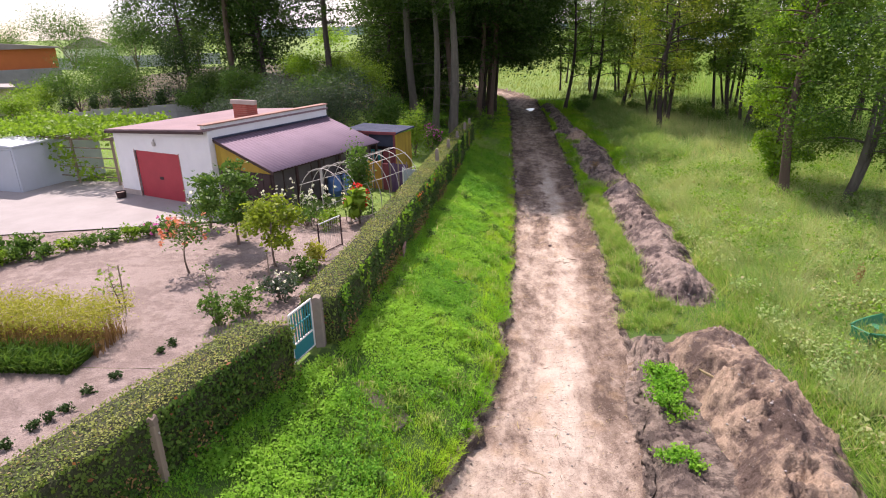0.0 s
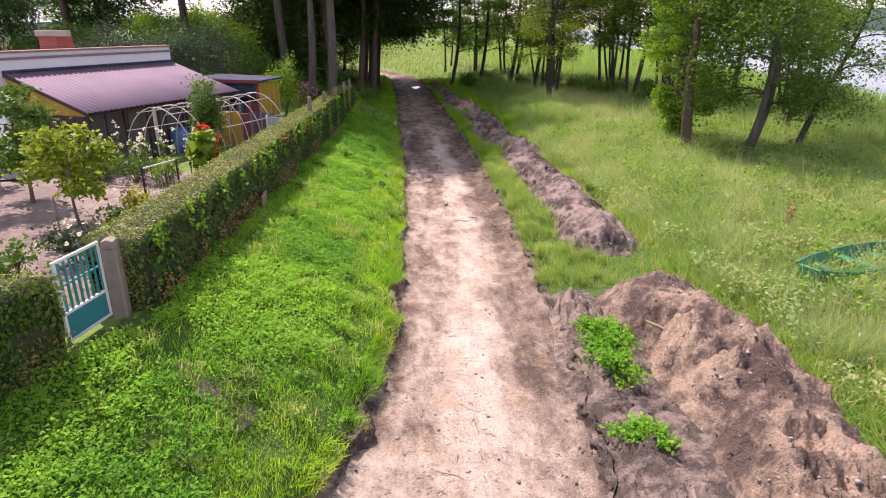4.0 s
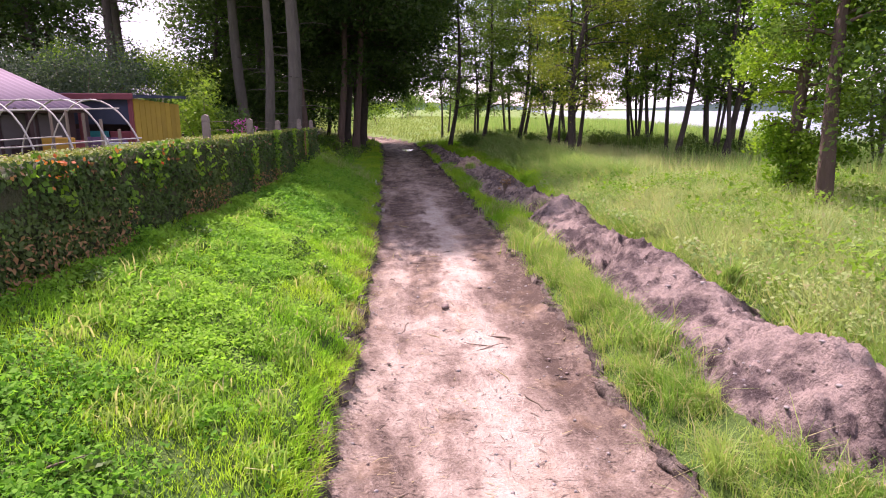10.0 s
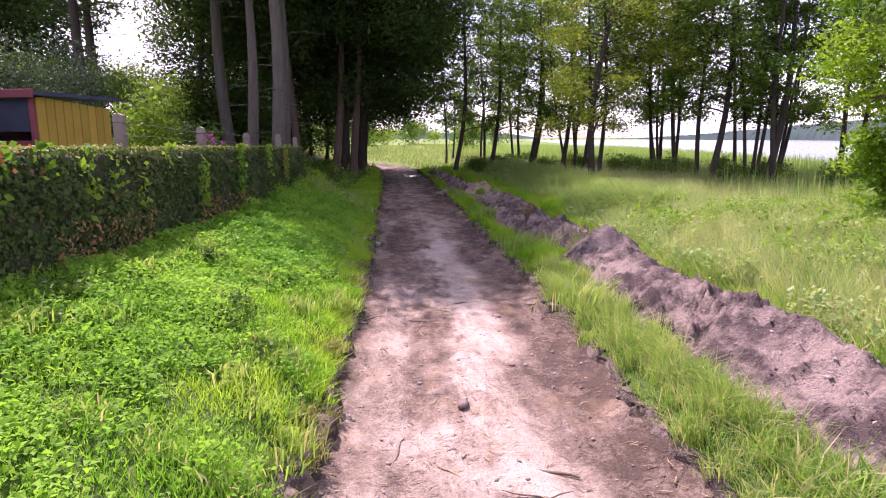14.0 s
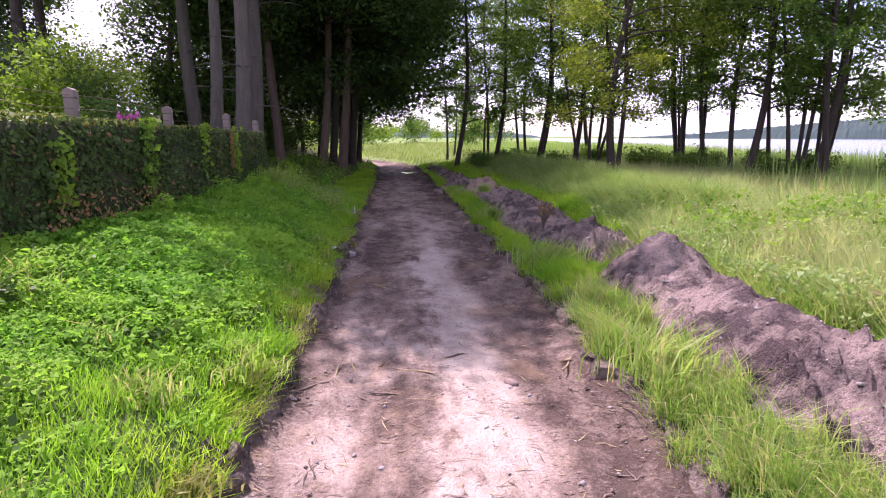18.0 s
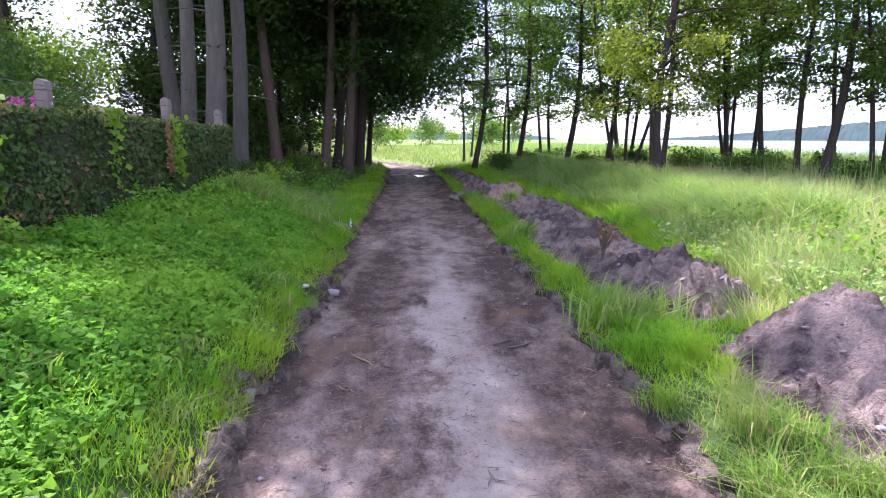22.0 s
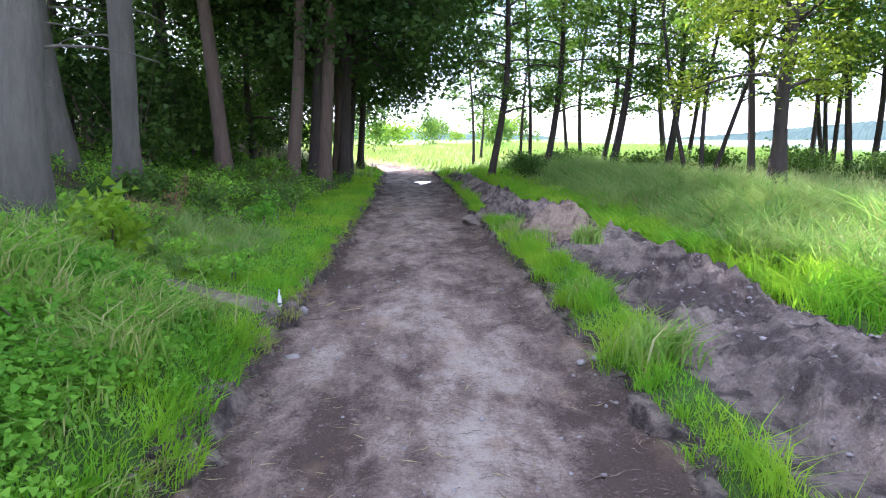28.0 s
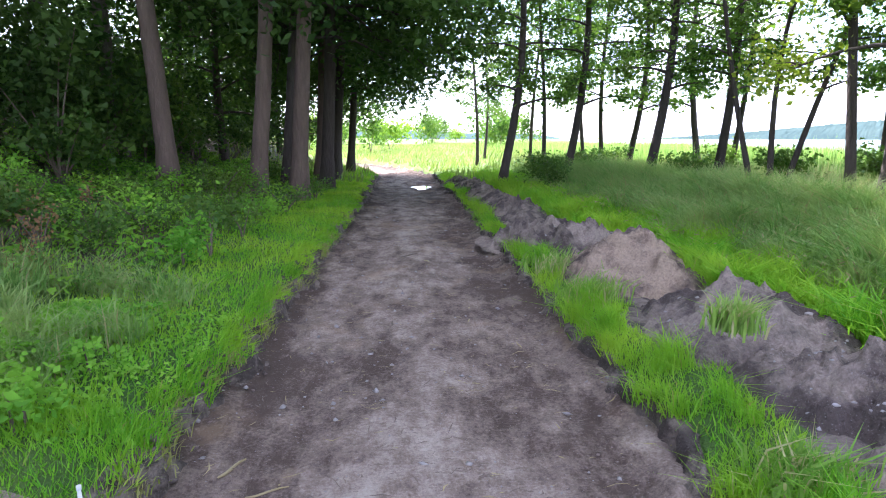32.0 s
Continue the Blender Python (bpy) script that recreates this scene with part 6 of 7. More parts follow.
# ---- old sheds behind the tunnel ----
def build_shed():
    g = thing("garden_shed", "low shed with yellow board side and dark felt roof", "shed", (-4.86, 28.4, 1.38), -16)
    for k in range(9):
        y = 0.02 + 0.2 * k
        part("board", one_box((-0.035, y, 0), (0.0, y + 0.185, 2.02 - 0.015 * k), 0.006), M_YELLOWWOOD, g)
    part("side_frame", one_box((-0.08, 0, 0), (-0.04, 1.82, 1.82)), M_DARKWOOD, g)
    part("roof", prism([(-2.7, 2.12), (0.12, 2.04), (0.12, 2.11), (-2.7, 2.19)], -0.15, 1.98), M_TARP, g, "dark felt roof")
    part("fascia", one_box((-2.7, -0.18, 2.0), (0.12, -0.15, 2.14), 0.005), M_REDPANEL, g)
    part("front_sheet", one_box((-2.6, 0.0, 1.42), (-0.1, 0.04, 2.0)), M_TARP, g, "bluish tarpaulin strip under the eave")
    part("back_wall", one_box((-2.6, 0.6, 0), (-0.1, 0.65, 2.0)), M_DARKWOOD, g)
    for x in (-2.6, -1.5, -0.12):
        part("post", one_box((x, -0.05, 0), (x + 0.09, 0.04, 2.0), 0.008), M_REDPANEL, g)
    part("door_panel", one_box((-1.38, -0.02, 0.0), (-0.75, 0.02, 1.26), 0.01), M_TEAL, g, "teal board")
    part("door_panel", one_box((-0.70, -0.02, 0.0), (-0.14, 0.02, 1.26), 0.01), M_REDPANEL, g, "dull red board")
    part("inner_panel", one_box((-2.75, 0.3, 0), (-1.6, 0.34, 1.3), 0.01), M_PURPLE, g, "purple curtain")
    part("inner_panel", one_box((-2.5, 0.2, 0), (-2.1, 0.24, 1.25), 0.01), M_OCHRE, g, "ochre board")


build_shed()
pan = thing("board_stack", "ochre and red boards leaning behind the tunnel", "boards", (-5.9, 26.2, 1.35), -15)
part("board", one_box((0, 0, 0), (0.75, 0.04, 1.25), 0.008), M_OCHRE, pan)
part("board", one_box((0.85, -0.1, 0), (1.5, -0.06, 1.2), 0.008), M_REDPANEL, pan)
part("board", one_box((-0.75, -0.05, 0), (-0.1, -0.01, 1.1), 0.008), M_DARKWOOD, pan)
cur = thing("curtain", "dull purple sheet hung at the tunnel end", "sheet", (-4.75, 25.6, 1.34), -26)
part("cloth", raw_mesh("cloth", *(lambda n: (np.stack([np.tile(np.linspace(0, 1.0, n), 2), 0.05 * np.sin(np.tile(np.linspace(0, 26, n), 2)), np.repeat([0.0, 1.3], n)], 1), np.stack([np.arange(n - 1), np.arange(1, n), n + np.arange(1, n), n + np.arange(n - 1)], 1)))(40), M_PURPLE, True), None, cur)
flm = thing("film_sheet", "cloudy plastic sheet stretched on a frame", "sheet", (-3.95, 24.6, 1.34), -20)
part("film", one_box((0, 0, 0.2), (0.62, 0.02, 1.25), 0.005), M_FILM, flm)
part("frame", one_box((-0.05, -0.01, 0), (0.0, 0.03, 1.32), 0.004), M_WHITEMETAL, flm)
for bx, by, mt, lb in ((-7.0, 24.9, M_BLUE, "blue plastic water barrel"), (-6.5, 25.3, M_BLUE, "blue plastic water barrel"), (-3.5, 24.9, M_TARP, "dark plastic barrel by the tunnel")):
    br_ = thing("barrel", lb, "barrel", (bx, by, 1.33), group="barrels by the tunnel")
    part("barrel_body", Heap().tube([(0, 0, 0), (0, 0, 0.03), (0, 0, 0.28), (0, 0, 0.31), (0, 0, 0.34), (0, 0, 0.62), (0, 0, 0.86), (0, 0, 0.88)], [0.2, 0.27, 0.29, 0.305, 0.29, 0.29, 0.27, 0.02], 16).mesh("barrel_body", mt), None, br_)
    part("rim", Heap().tube([(0.275 * math.cos(a), 0.275 * math.sin(a), 0.87) for a in np.linspace(0, 6.2832, 17)], [0.015] * 17, 5).mesh("rim", mt), None, br_)


# ---- gate, posts and garden fence ----
def build_gate():
    g = thing("garden_gate", "open teal metal gate with a white frame", "gate", (-3.93, 11.36, 1.60), 76)
    part("frame", one_box((-0.85, -0.02, 0.05), (-0.80, 0.02, 1.16), 0.006), M_WHITEMETAL, g, "white end stile")
    part("frame", one_box((-0.05, -0.02, 0.05), (0.0, 0.02, 1.16), 0.006), M_WHITEMETAL, g)
    for z in (0.05, 0.42, 1.12):
        part("rail", one_box((-0.80, -0.018, z), (-0.05, 0.018, z + 0.04), 0.005), M_WHITEMETAL, g)
    part("lower_panel", one_box((-0.80, -0.008, 0.09), (-0.05, 0.008, 0.42)), M_TEAL, g)
    for k in range(8):
        x = -0.77 + 0.1 * k
        part("bar", one_box((x, -0.012, 0.46), (x + 0.035, 0.012, 1.12), 0.004), M_TEAL, g)
    part("mid_rail", one_box((-0.80, -0.016, 0.80), (-0.05, 0.016, 0.825), 0.003), M_TEAL, g)
    part("latch", one_box((-0.84, -0.035, 0.70), (-0.76, 0.035, 0.76), 0.006), M_GALV, g)


build_gate()
tagged(part("doorstep", one_box((-0.3, -0.45, 0), (0.18, 0.3, 0.12), 0.02), M_CONC, None, "", pose(-3.95, 10.9, 1.36, 0, 0, -10)), "worn concrete step under the gate", "step")
for k_, (dx_, dy_, s_) in enumerate(((-0.35, -0.5, 0.16), (-0.6, -0.35, 0.13), (-0.15, -0.65, 0.12))):
    tagged(new("stone", raw_mesh("stone", *lumps(np.array([[-4.15 + dx_, 10.75 + dy_, 1.36]]), np.array([s_])), M_STONE)), "pale broken stone at the gate", "stone", "stones at the gate")


def concrete_post(x, y, top, wide, label, foot=None, material=M_CONC):
    z0 = float(land(np.array([x]), np.array([y]))[0]) - 0.2 if foot is None else foot
    p = thing("fence_post", label, "post", (x, y, z0), random.uniform(-4, 4), "concrete fence posts")
    h = top - z0
    part("shaft", one_box((-wide / 2, -wide / 2, 0), (wide / 2, wide / 2, h - 0.12), 0.02), material, p)
    part("head", prism([(-wide / 2, h - 0.12), (wide / 2, h - 0.12), (wide / 2 * 0.8, h - 0.02), (0, h + 0.01), (-wide / 2 * 0.8, h - 0.02)], -wide / 2, wide / 2), material, p)
    part("wire_hook", one_box((wide / 2, -0.01, h - 0.3), (wide / 2 + 0.02, 0.01, h - 0.27)), M_GALV, p)
    return p


concrete_post(-3.84, 11.50, 2.74, 0.2, "weathered concrete gate post")
for xx, yy, top_ in ((-2.72, 26.5, 3.05), (-2.48, 29.75, 2.91), (-2.25, 32.8, 2.81), (-2.02, 36.1, 2.80), (-1.86, 38.6, 2.71)):
    concrete_post(xx, yy, top_, 0.15, "weathered concrete post standing above the hedge")
for yy in (7.2,):
    concrete_post(float(hedge_line(yy)) + 0.03, yy, 2.72, 0.13, "brown weathered post half sunk in the hedge", None, M_WOOD)
for zz in (2.72, 2.90):
    wire = new("fence_wire", Heap().tube([(float(np.interp(v, (26.4, 38.6), (-2.65, -1.79))), v, zz - 0.024 * (v - 26.4) + 0.02 * math.sin(v * 1.9)) for v in np.arange(26.4, 38.7, 0.55)], [0.004] * len(np.arange(26.4, 38.7, 0.55)), 4).mesh("fence_wire", M_TWIG))
    tagged(wire, "rusty strand of fence wire between the posts", "wire")
vent = thing("vent_grate", "rusty slatted grate at the hedge foot", "grate", (float(hedge_line(17.6)) + 0.14, 17.6, 1.40), 92)
for k in range(7):
    part("slat", one_box((-0.3 + 0.09 * k, -0.02, 0), (-0.25 + 0.09 * k, 0.02, 0.32), 0.004), M_WOOD, vent)
part("rail", one_box((-0.32, -0.025, 0.28), (0.32, 0.025, 0.34), 0.004), M_CAPRED, vent)

gf = thing("wire_gate", "small rusty wire mesh gate in the garden", "gate", (-5.55, 17.4, 1.36), 66)
for x in (0.0, 1.1):
    part("stile", one_box((x, -0.02, 0), (x + 0.04, 0.02, 1.1), 0.004), M_DARKWOOD, gf)
for z in (0.1, 1.06):
    part("rail", one_box((0.04, -0.015, z), (1.1, 0.015, z + 0.03), 0.003), M_WHITEMETAL if z > 1 else M_DARKWOOD, gf)
for k in range(9):
    part("wire", one_box((0.12 + 0.11 * k, -0.004, 0.13), (0.128 + 0.11 * k, 0.004, 1.06)), M_GALV, gf)


# ---- garden plants ----
def bush(name, label, x, y, rad, height, count, size, leaf, z=None, flower=None, flowers=0, fsize=0.09, category="bush", group="", stems=7, low=0.05, turn=0.0):
    """A bush: thin stems and leaves in an uneven outline, with flowers if any."""
    z = float(land(np.array([x]), np.array([y]))[0]) if z is None else z
    r = np.random.default_rng(int(abs(x * 131 + y * 17) * 10) % 99991)
    ob = thing(name, label, category, (x, y, z), turn, group)
    st = Heap()
    tips = []
    for k in range(stems):
        a, q = r.uniform(0, 6.28), r.uniform(0.2, 0.85)
        t = np.linspace(0, 1, 5)
        p = np.stack([np.cos(a) * rad * q * t ** 1.3, np.sin(a) * rad * q * t ** 1.3, height * r.uniform(0.6, 0.95) * t], 1)
        p[0, 2] = -0.08
        st.tube(p, np.linspace(0.02, 0.005, 5) * (0.6 + rad * 0.6), 5)
        tips.append(p[3:])
    st_ = part("stem" if stems == 1 else "stems", st.mesh("stems", M_TWIG), None, ob)
    if stems > 1:
        st_["kind"] = "stuff"
    lob = r.normal(size=(9, 3)) * np.array([rad * 0.42, rad * 0.42, height * 0.20]) + np.array([0, 0, height * 0.55])
    lob = np.concatenate([lob, np.concatenate(tips)])
    c = lob[r.integers(0, len(lob), count)] + r.normal(size=(count, 3)) * np.array([rad * 0.20, rad * 0.20, height * 0.11])
    c[:, 2] = np.clip(c[:, 2], low, None)
    part("foliage", raw_mesh("foliage", *leaves(c, size, 0.3, 0.2, 0.62, r=r, three=size > 0.085), leaf), None, ob)
    if flower:
        f = lob[r.integers(0, len(lob), flowers)] + r.normal(size=(flowers, 3)) * np.array([rad * 0.33, rad * 0.33, height * 0.12]) + np.array([0, 0, height * 0.15])
        k = np.repeat(np.arange(flowers), 9)
        part("flowers", raw_mesh("flowers", *leaves(f[k] + r.normal(size=(len(k), 3)) * fsize * 0.35, fsize * 0.8, 0.2, 0.0, 0.9, r=r), flower), None, ob)["kind"] = "stuff"
    return ob


def sapling(name, label, x, y, height, r0, bare, spread, count, size, leaf, seed, lean=(0, 0)):
    t = tree(name, label, seed, height, r0, bare, spread, 12, count, size, M_TWIG, leaf, lean, 0.25, 0.36, group="young fruit trees in the garden", category="tree")
    t.matrix_basis = plant_at(t, x, y)
    return t


sapling("peach_tree", "young peach tree with bright leaves", -6.62, 16.4, 2.25, 0.035, 0.75, 0.72, 2300, 0.125, M_YELLOW, 51)
sapling("plum_tree", "young plum tree with a full green crown", -8.6, 18.4, 2.9, 0.045, 0.8, 0.95, 3600, 0.125, M_SHRUB, 52)
sapling("cherry_sapling", "thin staked sapling with few leaves", -9.86, 13.7, 1.25, 0.018, 0.3, 0.22, 110, 0.09, M_BRIGHT, 53, (-0.1, 0.0))
sapling("pear_sapling", "bare thin sapling stem", -7.4, 13.8, 1.3, 0.016, 0.5, 0.22, 60, 0.08, M_SHRUB, 54)
rt = tree("rose_tree", "standard rose with salmon blooms on a thin stem", 55, 1.75, 0.03, 1.05, 0.55, 10, 700, 0.09, M_TWIG, M_SHRUB, category="rose")
rt.matrix_basis = plant_at(rt, -9.05, 15.9)
rr = np.random.default_rng(5)
kk = np.repeat(rr.normal(size=(26, 3)) * np.array([0.36, 0.36, 0.25]) + np.array([0, 0, 1.5]), 9, 0)
part("blooms", raw_mesh("blooms", *leaves(kk + rr.normal(size=kk.shape) * 0.035, 0.09, 0.2, 0, 0.9, r=rr), M_ROSE), None, rt, "salmon-red rose blooms")["kind"] = "stuff"
for x, y, lean_ in ((-9.7, 13.65, 0.02), (-6.1, 14.6, 0.0)):
    sk = thing("stake", "thin wooden stake in bare soil", "stake", (x, y, 1.3))
    part("pole", Heap().tube([(0, 0, 0), (lean_, 0, 0.6), (2 * lean_, 0, 1.25)], [0.018, 0.017, 0.015], 6).mesh("pole", M_WOOD), None, sk)

bush("canna", "canna with broad leaves and scarlet flowers", -5.0, 20.7, 0.42, 1.35, 260, 0.30, M_BRIGHT, flower=M_REDFLOWER, flowers=16, fsize=0.16, category="flower")
bush("currant_bush", "tall narrow grey-green shrub behind the canna", -5.35, 22.0, 0.52, 2.5, 2600, 0.10, M_SHRUB, category="bush")
bush("white_rose_bush", "rose bush with white blooms by the garage", -10.4, 20.2, 0.55, 1.5, 900, 0.10, M_SHRUB, flower=M_WHITEFLOWER, flowers=16, fsize=0.11)
for x, y, rr_, hh, lf, lb in ((-6.2, 13.2, 0.5, 0.8, M_SHRUB, "leafy perennial clump by the gate"), (-5.7, 14.2, 0.5, 0.75, M_GREYLEAF, "silvery perennial clump by the path"), (-6.7, 12.6, 0.45, 0.75, M_SHRUB, "leafy perennial clump by the path"), (-5.5, 15.6, 0.45, 0.6, M_SHRUB, "low green clump at the hedge"), (-5.4, 16.5, 0.4, 0.8, M_FERN, "yellowing grass clump at the hedge"), (-6.9, 20.4, 0.8, 0.8, M_SHRUB, "leafy perennials before the tunnel"), (-6.0, 20.0, 0.5, 0.7, M_BRIGHT, "bright leafy perennials before the tunnel"), (-8.0, 20.6, 0.6, 0.75, M_SHRUB, "leafy perennials before the tunnel")):
    bush("perennial_clump", lb, x, y, rr_, hh, 620, 0.09, lf, group="perennials in the garden", flower=M_WHITEFLOWER if lf is M_GREYLEAF else None, flowers=14, fsize=0.06)
for k in range(14):
    x, y = -8.6 + 0.25 * k + rr.normal() * 0.08, 20.8 + rr.normal() * 0.35
    bush("plume_flower", "white feathery flower plume", x, y, 0.10, 1.15, 40, 0.10, M_SHRUB, flower=M_WHITEFLOWER, flowers=9, fsize=0.07, category="flower", group="white plumes", stems=3)
for k in range(9):
    x, y = -15.5 + 0.48 * k, 16.3 + 0.42 * k
    bush("border_plant", "leafy border plant along the yard edge", x, y, 0.42, 0.5, 420, 0.10, M_SHRUB if k % 3 else M_BRIGHT, group="border along the yard", flower=M_PINK if k in (7, 8) else None, flowers=10)
for k in range(6):
    bush("border_plant", "dark leafy plant at the yard corner", -17.6 + 0.5 * k, 15.6 + 0.25 * k + 0.3 * (k % 2), 0.55, 0.75, 520, 0.12, M_SHRUB, group="border along the yard")
for x, y in ((-8.4, 7.94), (-8.3, 8.5), (-8.17, 8.75), (-8.08, 9.05), (-8.02, 9.65), (-7.8, 10.2), (-7.41, 11.25), (-7.33, 11.6), (-8.55, 7.3)):
    bush("lavender", "small dark lavender plant in a row", x, y, 0.13, 0.2, 200, 0.05, M_THUJA, group="lavender row", stems=4, low=0.06)


def fern_bed():
    """Asparagus gone to yellow fern, with browned stems and carrots before it."""
    c1 = np.stack([rng.uniform(-12.6, -8.7, 900), rng.uniform(11.2, 12.6, 900), np.full(900, 1.35)], 1)
    k = np.repeat(np.arange(900), 14)
    p = c1[k] + rng.normal(size=(len(k), 3)) * np.array([0.10, 0.10, 0.16]) + np.array([0, 0, 0.75])
    tagged(new("asparagus_fern", raw_mesh("asparagus_fern", *leaves(p, 0.07, 0.3, 0.1, 0.3), M_FERN)), "feathery yellow-green asparagus bed", "asparagus", kind="stuff")
    b_ = np.stack([rng.uniform(-12.6, -8.7, 2600), rng.uniform(11.0, 12.2, 2600), np.full(2600, 1.35)], 1)
    grass_object("asparagus_stems", b_, 0.55, 0.012, M_RUST, "browned stems of the asparagus bed", "stems", parts=1, lean=0.15, wind=(0, 0))
    b_ = np.stack([rng.uniform(-12.6, -8.9, 6000), rng.uniform(10.3, 11.2, 6000), np.full(6000, 1.35)], 1)
    grass_object("carrot_tops", b_, 0.34, 0.02, M_SHRUB, "green carrot tops in a bed", "vegetables", lean=0.5, parts=2)


fern_bed()
b = scatter(2600, lambda y: -9.5, lambda y: hedge_line(y) - 1.0, 11.5, 16.5, lambda x, y: wobble(x, y, 1.6, 3) > 0.35)
b[:, 2] += 0.06
grass_object("garden_weeds", b, 0.10, 0.014, M_VERGE, "thin weeds on the bare soil", "weeds", parts=1)


# ---- behind the garden: pergola, sheds, fence, bushes, houses ----
def pergola():
    g = thing("vine_pergola", "wooden pergola overgrown with bright vine", "pergola", (-22.5, 27.5, 1.35), -12)
    for x in (0, 2.4, 4.8):
        for y in (0, 3.0):
            part("post", one_box((x, y, 0), (x + 0.1, y + 0.1, 2.2), 0.01), M_WOOD, g)
    for y in (0, 3.0):
        part("beam", one_box((-0.4, y + 0.02, 2.2), (5.2, y + 0.1, 2.32), 0.01), M_WOOD, g)
    for k in range(10):
        part("lath", one_box((-0.3 + 0.57 * k, -0.4, 2.32), (-0.24 + 0.57 * k, 3.5, 2.37), 0.005), M_WOOD, g)
    for k in range(4):
        part("rail", one_box((0.05, 0.03, 0.45 + 0.45 * k), (4.85, 0.07, 0.50 + 0.45 * k), 0.005), M_WOOD, g)
    p = np.stack([rng.uniform(-3.5, 5.0, 7000), rng.uniform(-0.8, 4.2, 7000), 2.45 + np.abs(rng.normal(0, 0.22, 7000))], 1)
    p[:, 2] += 0.25 * wobble(p[:, 0], p[:, 1], 1.2, 1)
    q = np.stack([rng.uniform(-3.5, 4.8, 1800), rng.uniform(-0.7, 0.2, 1800), rng.uniform(0.5, 2.4, 1800)], 1)
    q = q[wobble(q[:, 0], q[:, 2], 0.9, 2) > 0.0]
    part("vine", raw_mesh("vine", *leaves(np.concatenate([p, q]), 0.16, 0.3, 0.3, 0.75), M_BRIGHT), None, g, "bright green vine leaves")


pergola()
tin = thing("tin_garage", "pale grey sheet metal garage", "garage", (-21.6, 25.2, 1.34), -14)
part("body", one_box((-3.0, 0, 0), (0, 4.6, 2.15), 0.015), M_TIN, tin)
part("roof", prism([(-3.1, 2.17), (0.1, 2.17), (0.1, 2.24), (-1.5, 2.36), (-3.1, 2.24)], -0.1, 4.7), M_TIN, tin)
for k in range(2):
    part("door_leaf", one_box((-2.9 + 1.42 * k, -0.03, 0.08), (-1.52 + 1.42 * k, 0.0, 2.05), 0.006), M_TIN, tin, "pale blue-grey door leaf")
part("door_joint", one_box((-1.52, -0.035, 0.08), (-1.48, -0.004, 2.05)), M_DARKWOOD, tin)

fence = thing("panel_fence", "grey concrete panel fence with a wavy top", "fence", (-33.0, 44.2, 1.25), 28)
for k in range(9):
    part("post", one_box((2.0 * k - 0.06, -0.06, 0), (2.0 * k + 0.06, 0.06, 1.65), 0.01), M_FENCE, fence)
    for j in range(3):
        part("panel", one_box((2.0 * k + 0.06, -0.03, 0.5 * j), (2.0 * k + 1.94, 0.03, 0.5 * j + 0.49 + (0.0 if j < 2 else 0.12 * (k % 2))), 0.012), M_FENCE, fence)


def house(name, label, x, y, turn, w, d, h, roof_h, wall, roof, win=2):
    z = float(land(np.array([x]), np.array([y]))[0]) - 0.2
    g = thing(name, label, "house", (x, y, z), turn, "houses beyond the gardens")
    part("body", one_box((-w / 2, 0, 0), (w / 2, d, h), 0.02), wall, g)
    part("roof", prism([(-w / 2 - 0.4, h), (w / 2 + 0.4, h), (w / 2 + 0.4, h + 0.12), (0, h + roof_h), (-w / 2 - 0.4, h + 0.12)], -0.4, d + 0.4), roof, g)
    for k in range(win):
        xx = -w / 2 + w * (k + 0.5) / win
        wd = part("window", one_box((xx - 0.5, -0.04, 1.0), (xx + 0.5, 0.0, 2.1), 0.01), M_WHITEMETAL, g, "white framed window")
        part("pane", one_box((xx - 0.42, -0.05, 1.08), (xx + 0.42, -0.042, 2.02)), M_TARP, wd)
    return g


house("orange_house", "low house with an orange wall and grey roof", -52.6, 60.0, 40, 14, 8, 4.3, 0.8, M_ORANGE, M_GREYROOF, 0)
for og in [o for o in scene.objects if o.name == "orange_house"]:
    part("lower_wall", one_box((-7.1, -0.5, 0.0), (7.1, -0.02, 2.3), 0.02), M_FENCE, og, "dull grey lower wall")
house("beige_house", "beige outbuilding with a flat dark roof", -45.0, 49.5, 42, 6, 5, 2.6, 0.3, M_BEIGE, M_GREYROOF, 0)
house("white_house", "white house with a pale roof among trees", -78.0, 116.0, 30, 9, 7, 4.0, 2.2, M_WHITEWALL, M_GREYROOF, 2)
fw = thing("white_fence", "pale board fence below the far house", "fence", (-66.0, 88.0, float(land(np.array([-60.0]), np.array([90.0]))[0])), 22)
for k in range(24):
    part("board", one_box((1.0 * k, 0, 0), (1.0 * k + 0.94, 0.05, 1.7), 0.01), M_TIN, fw)

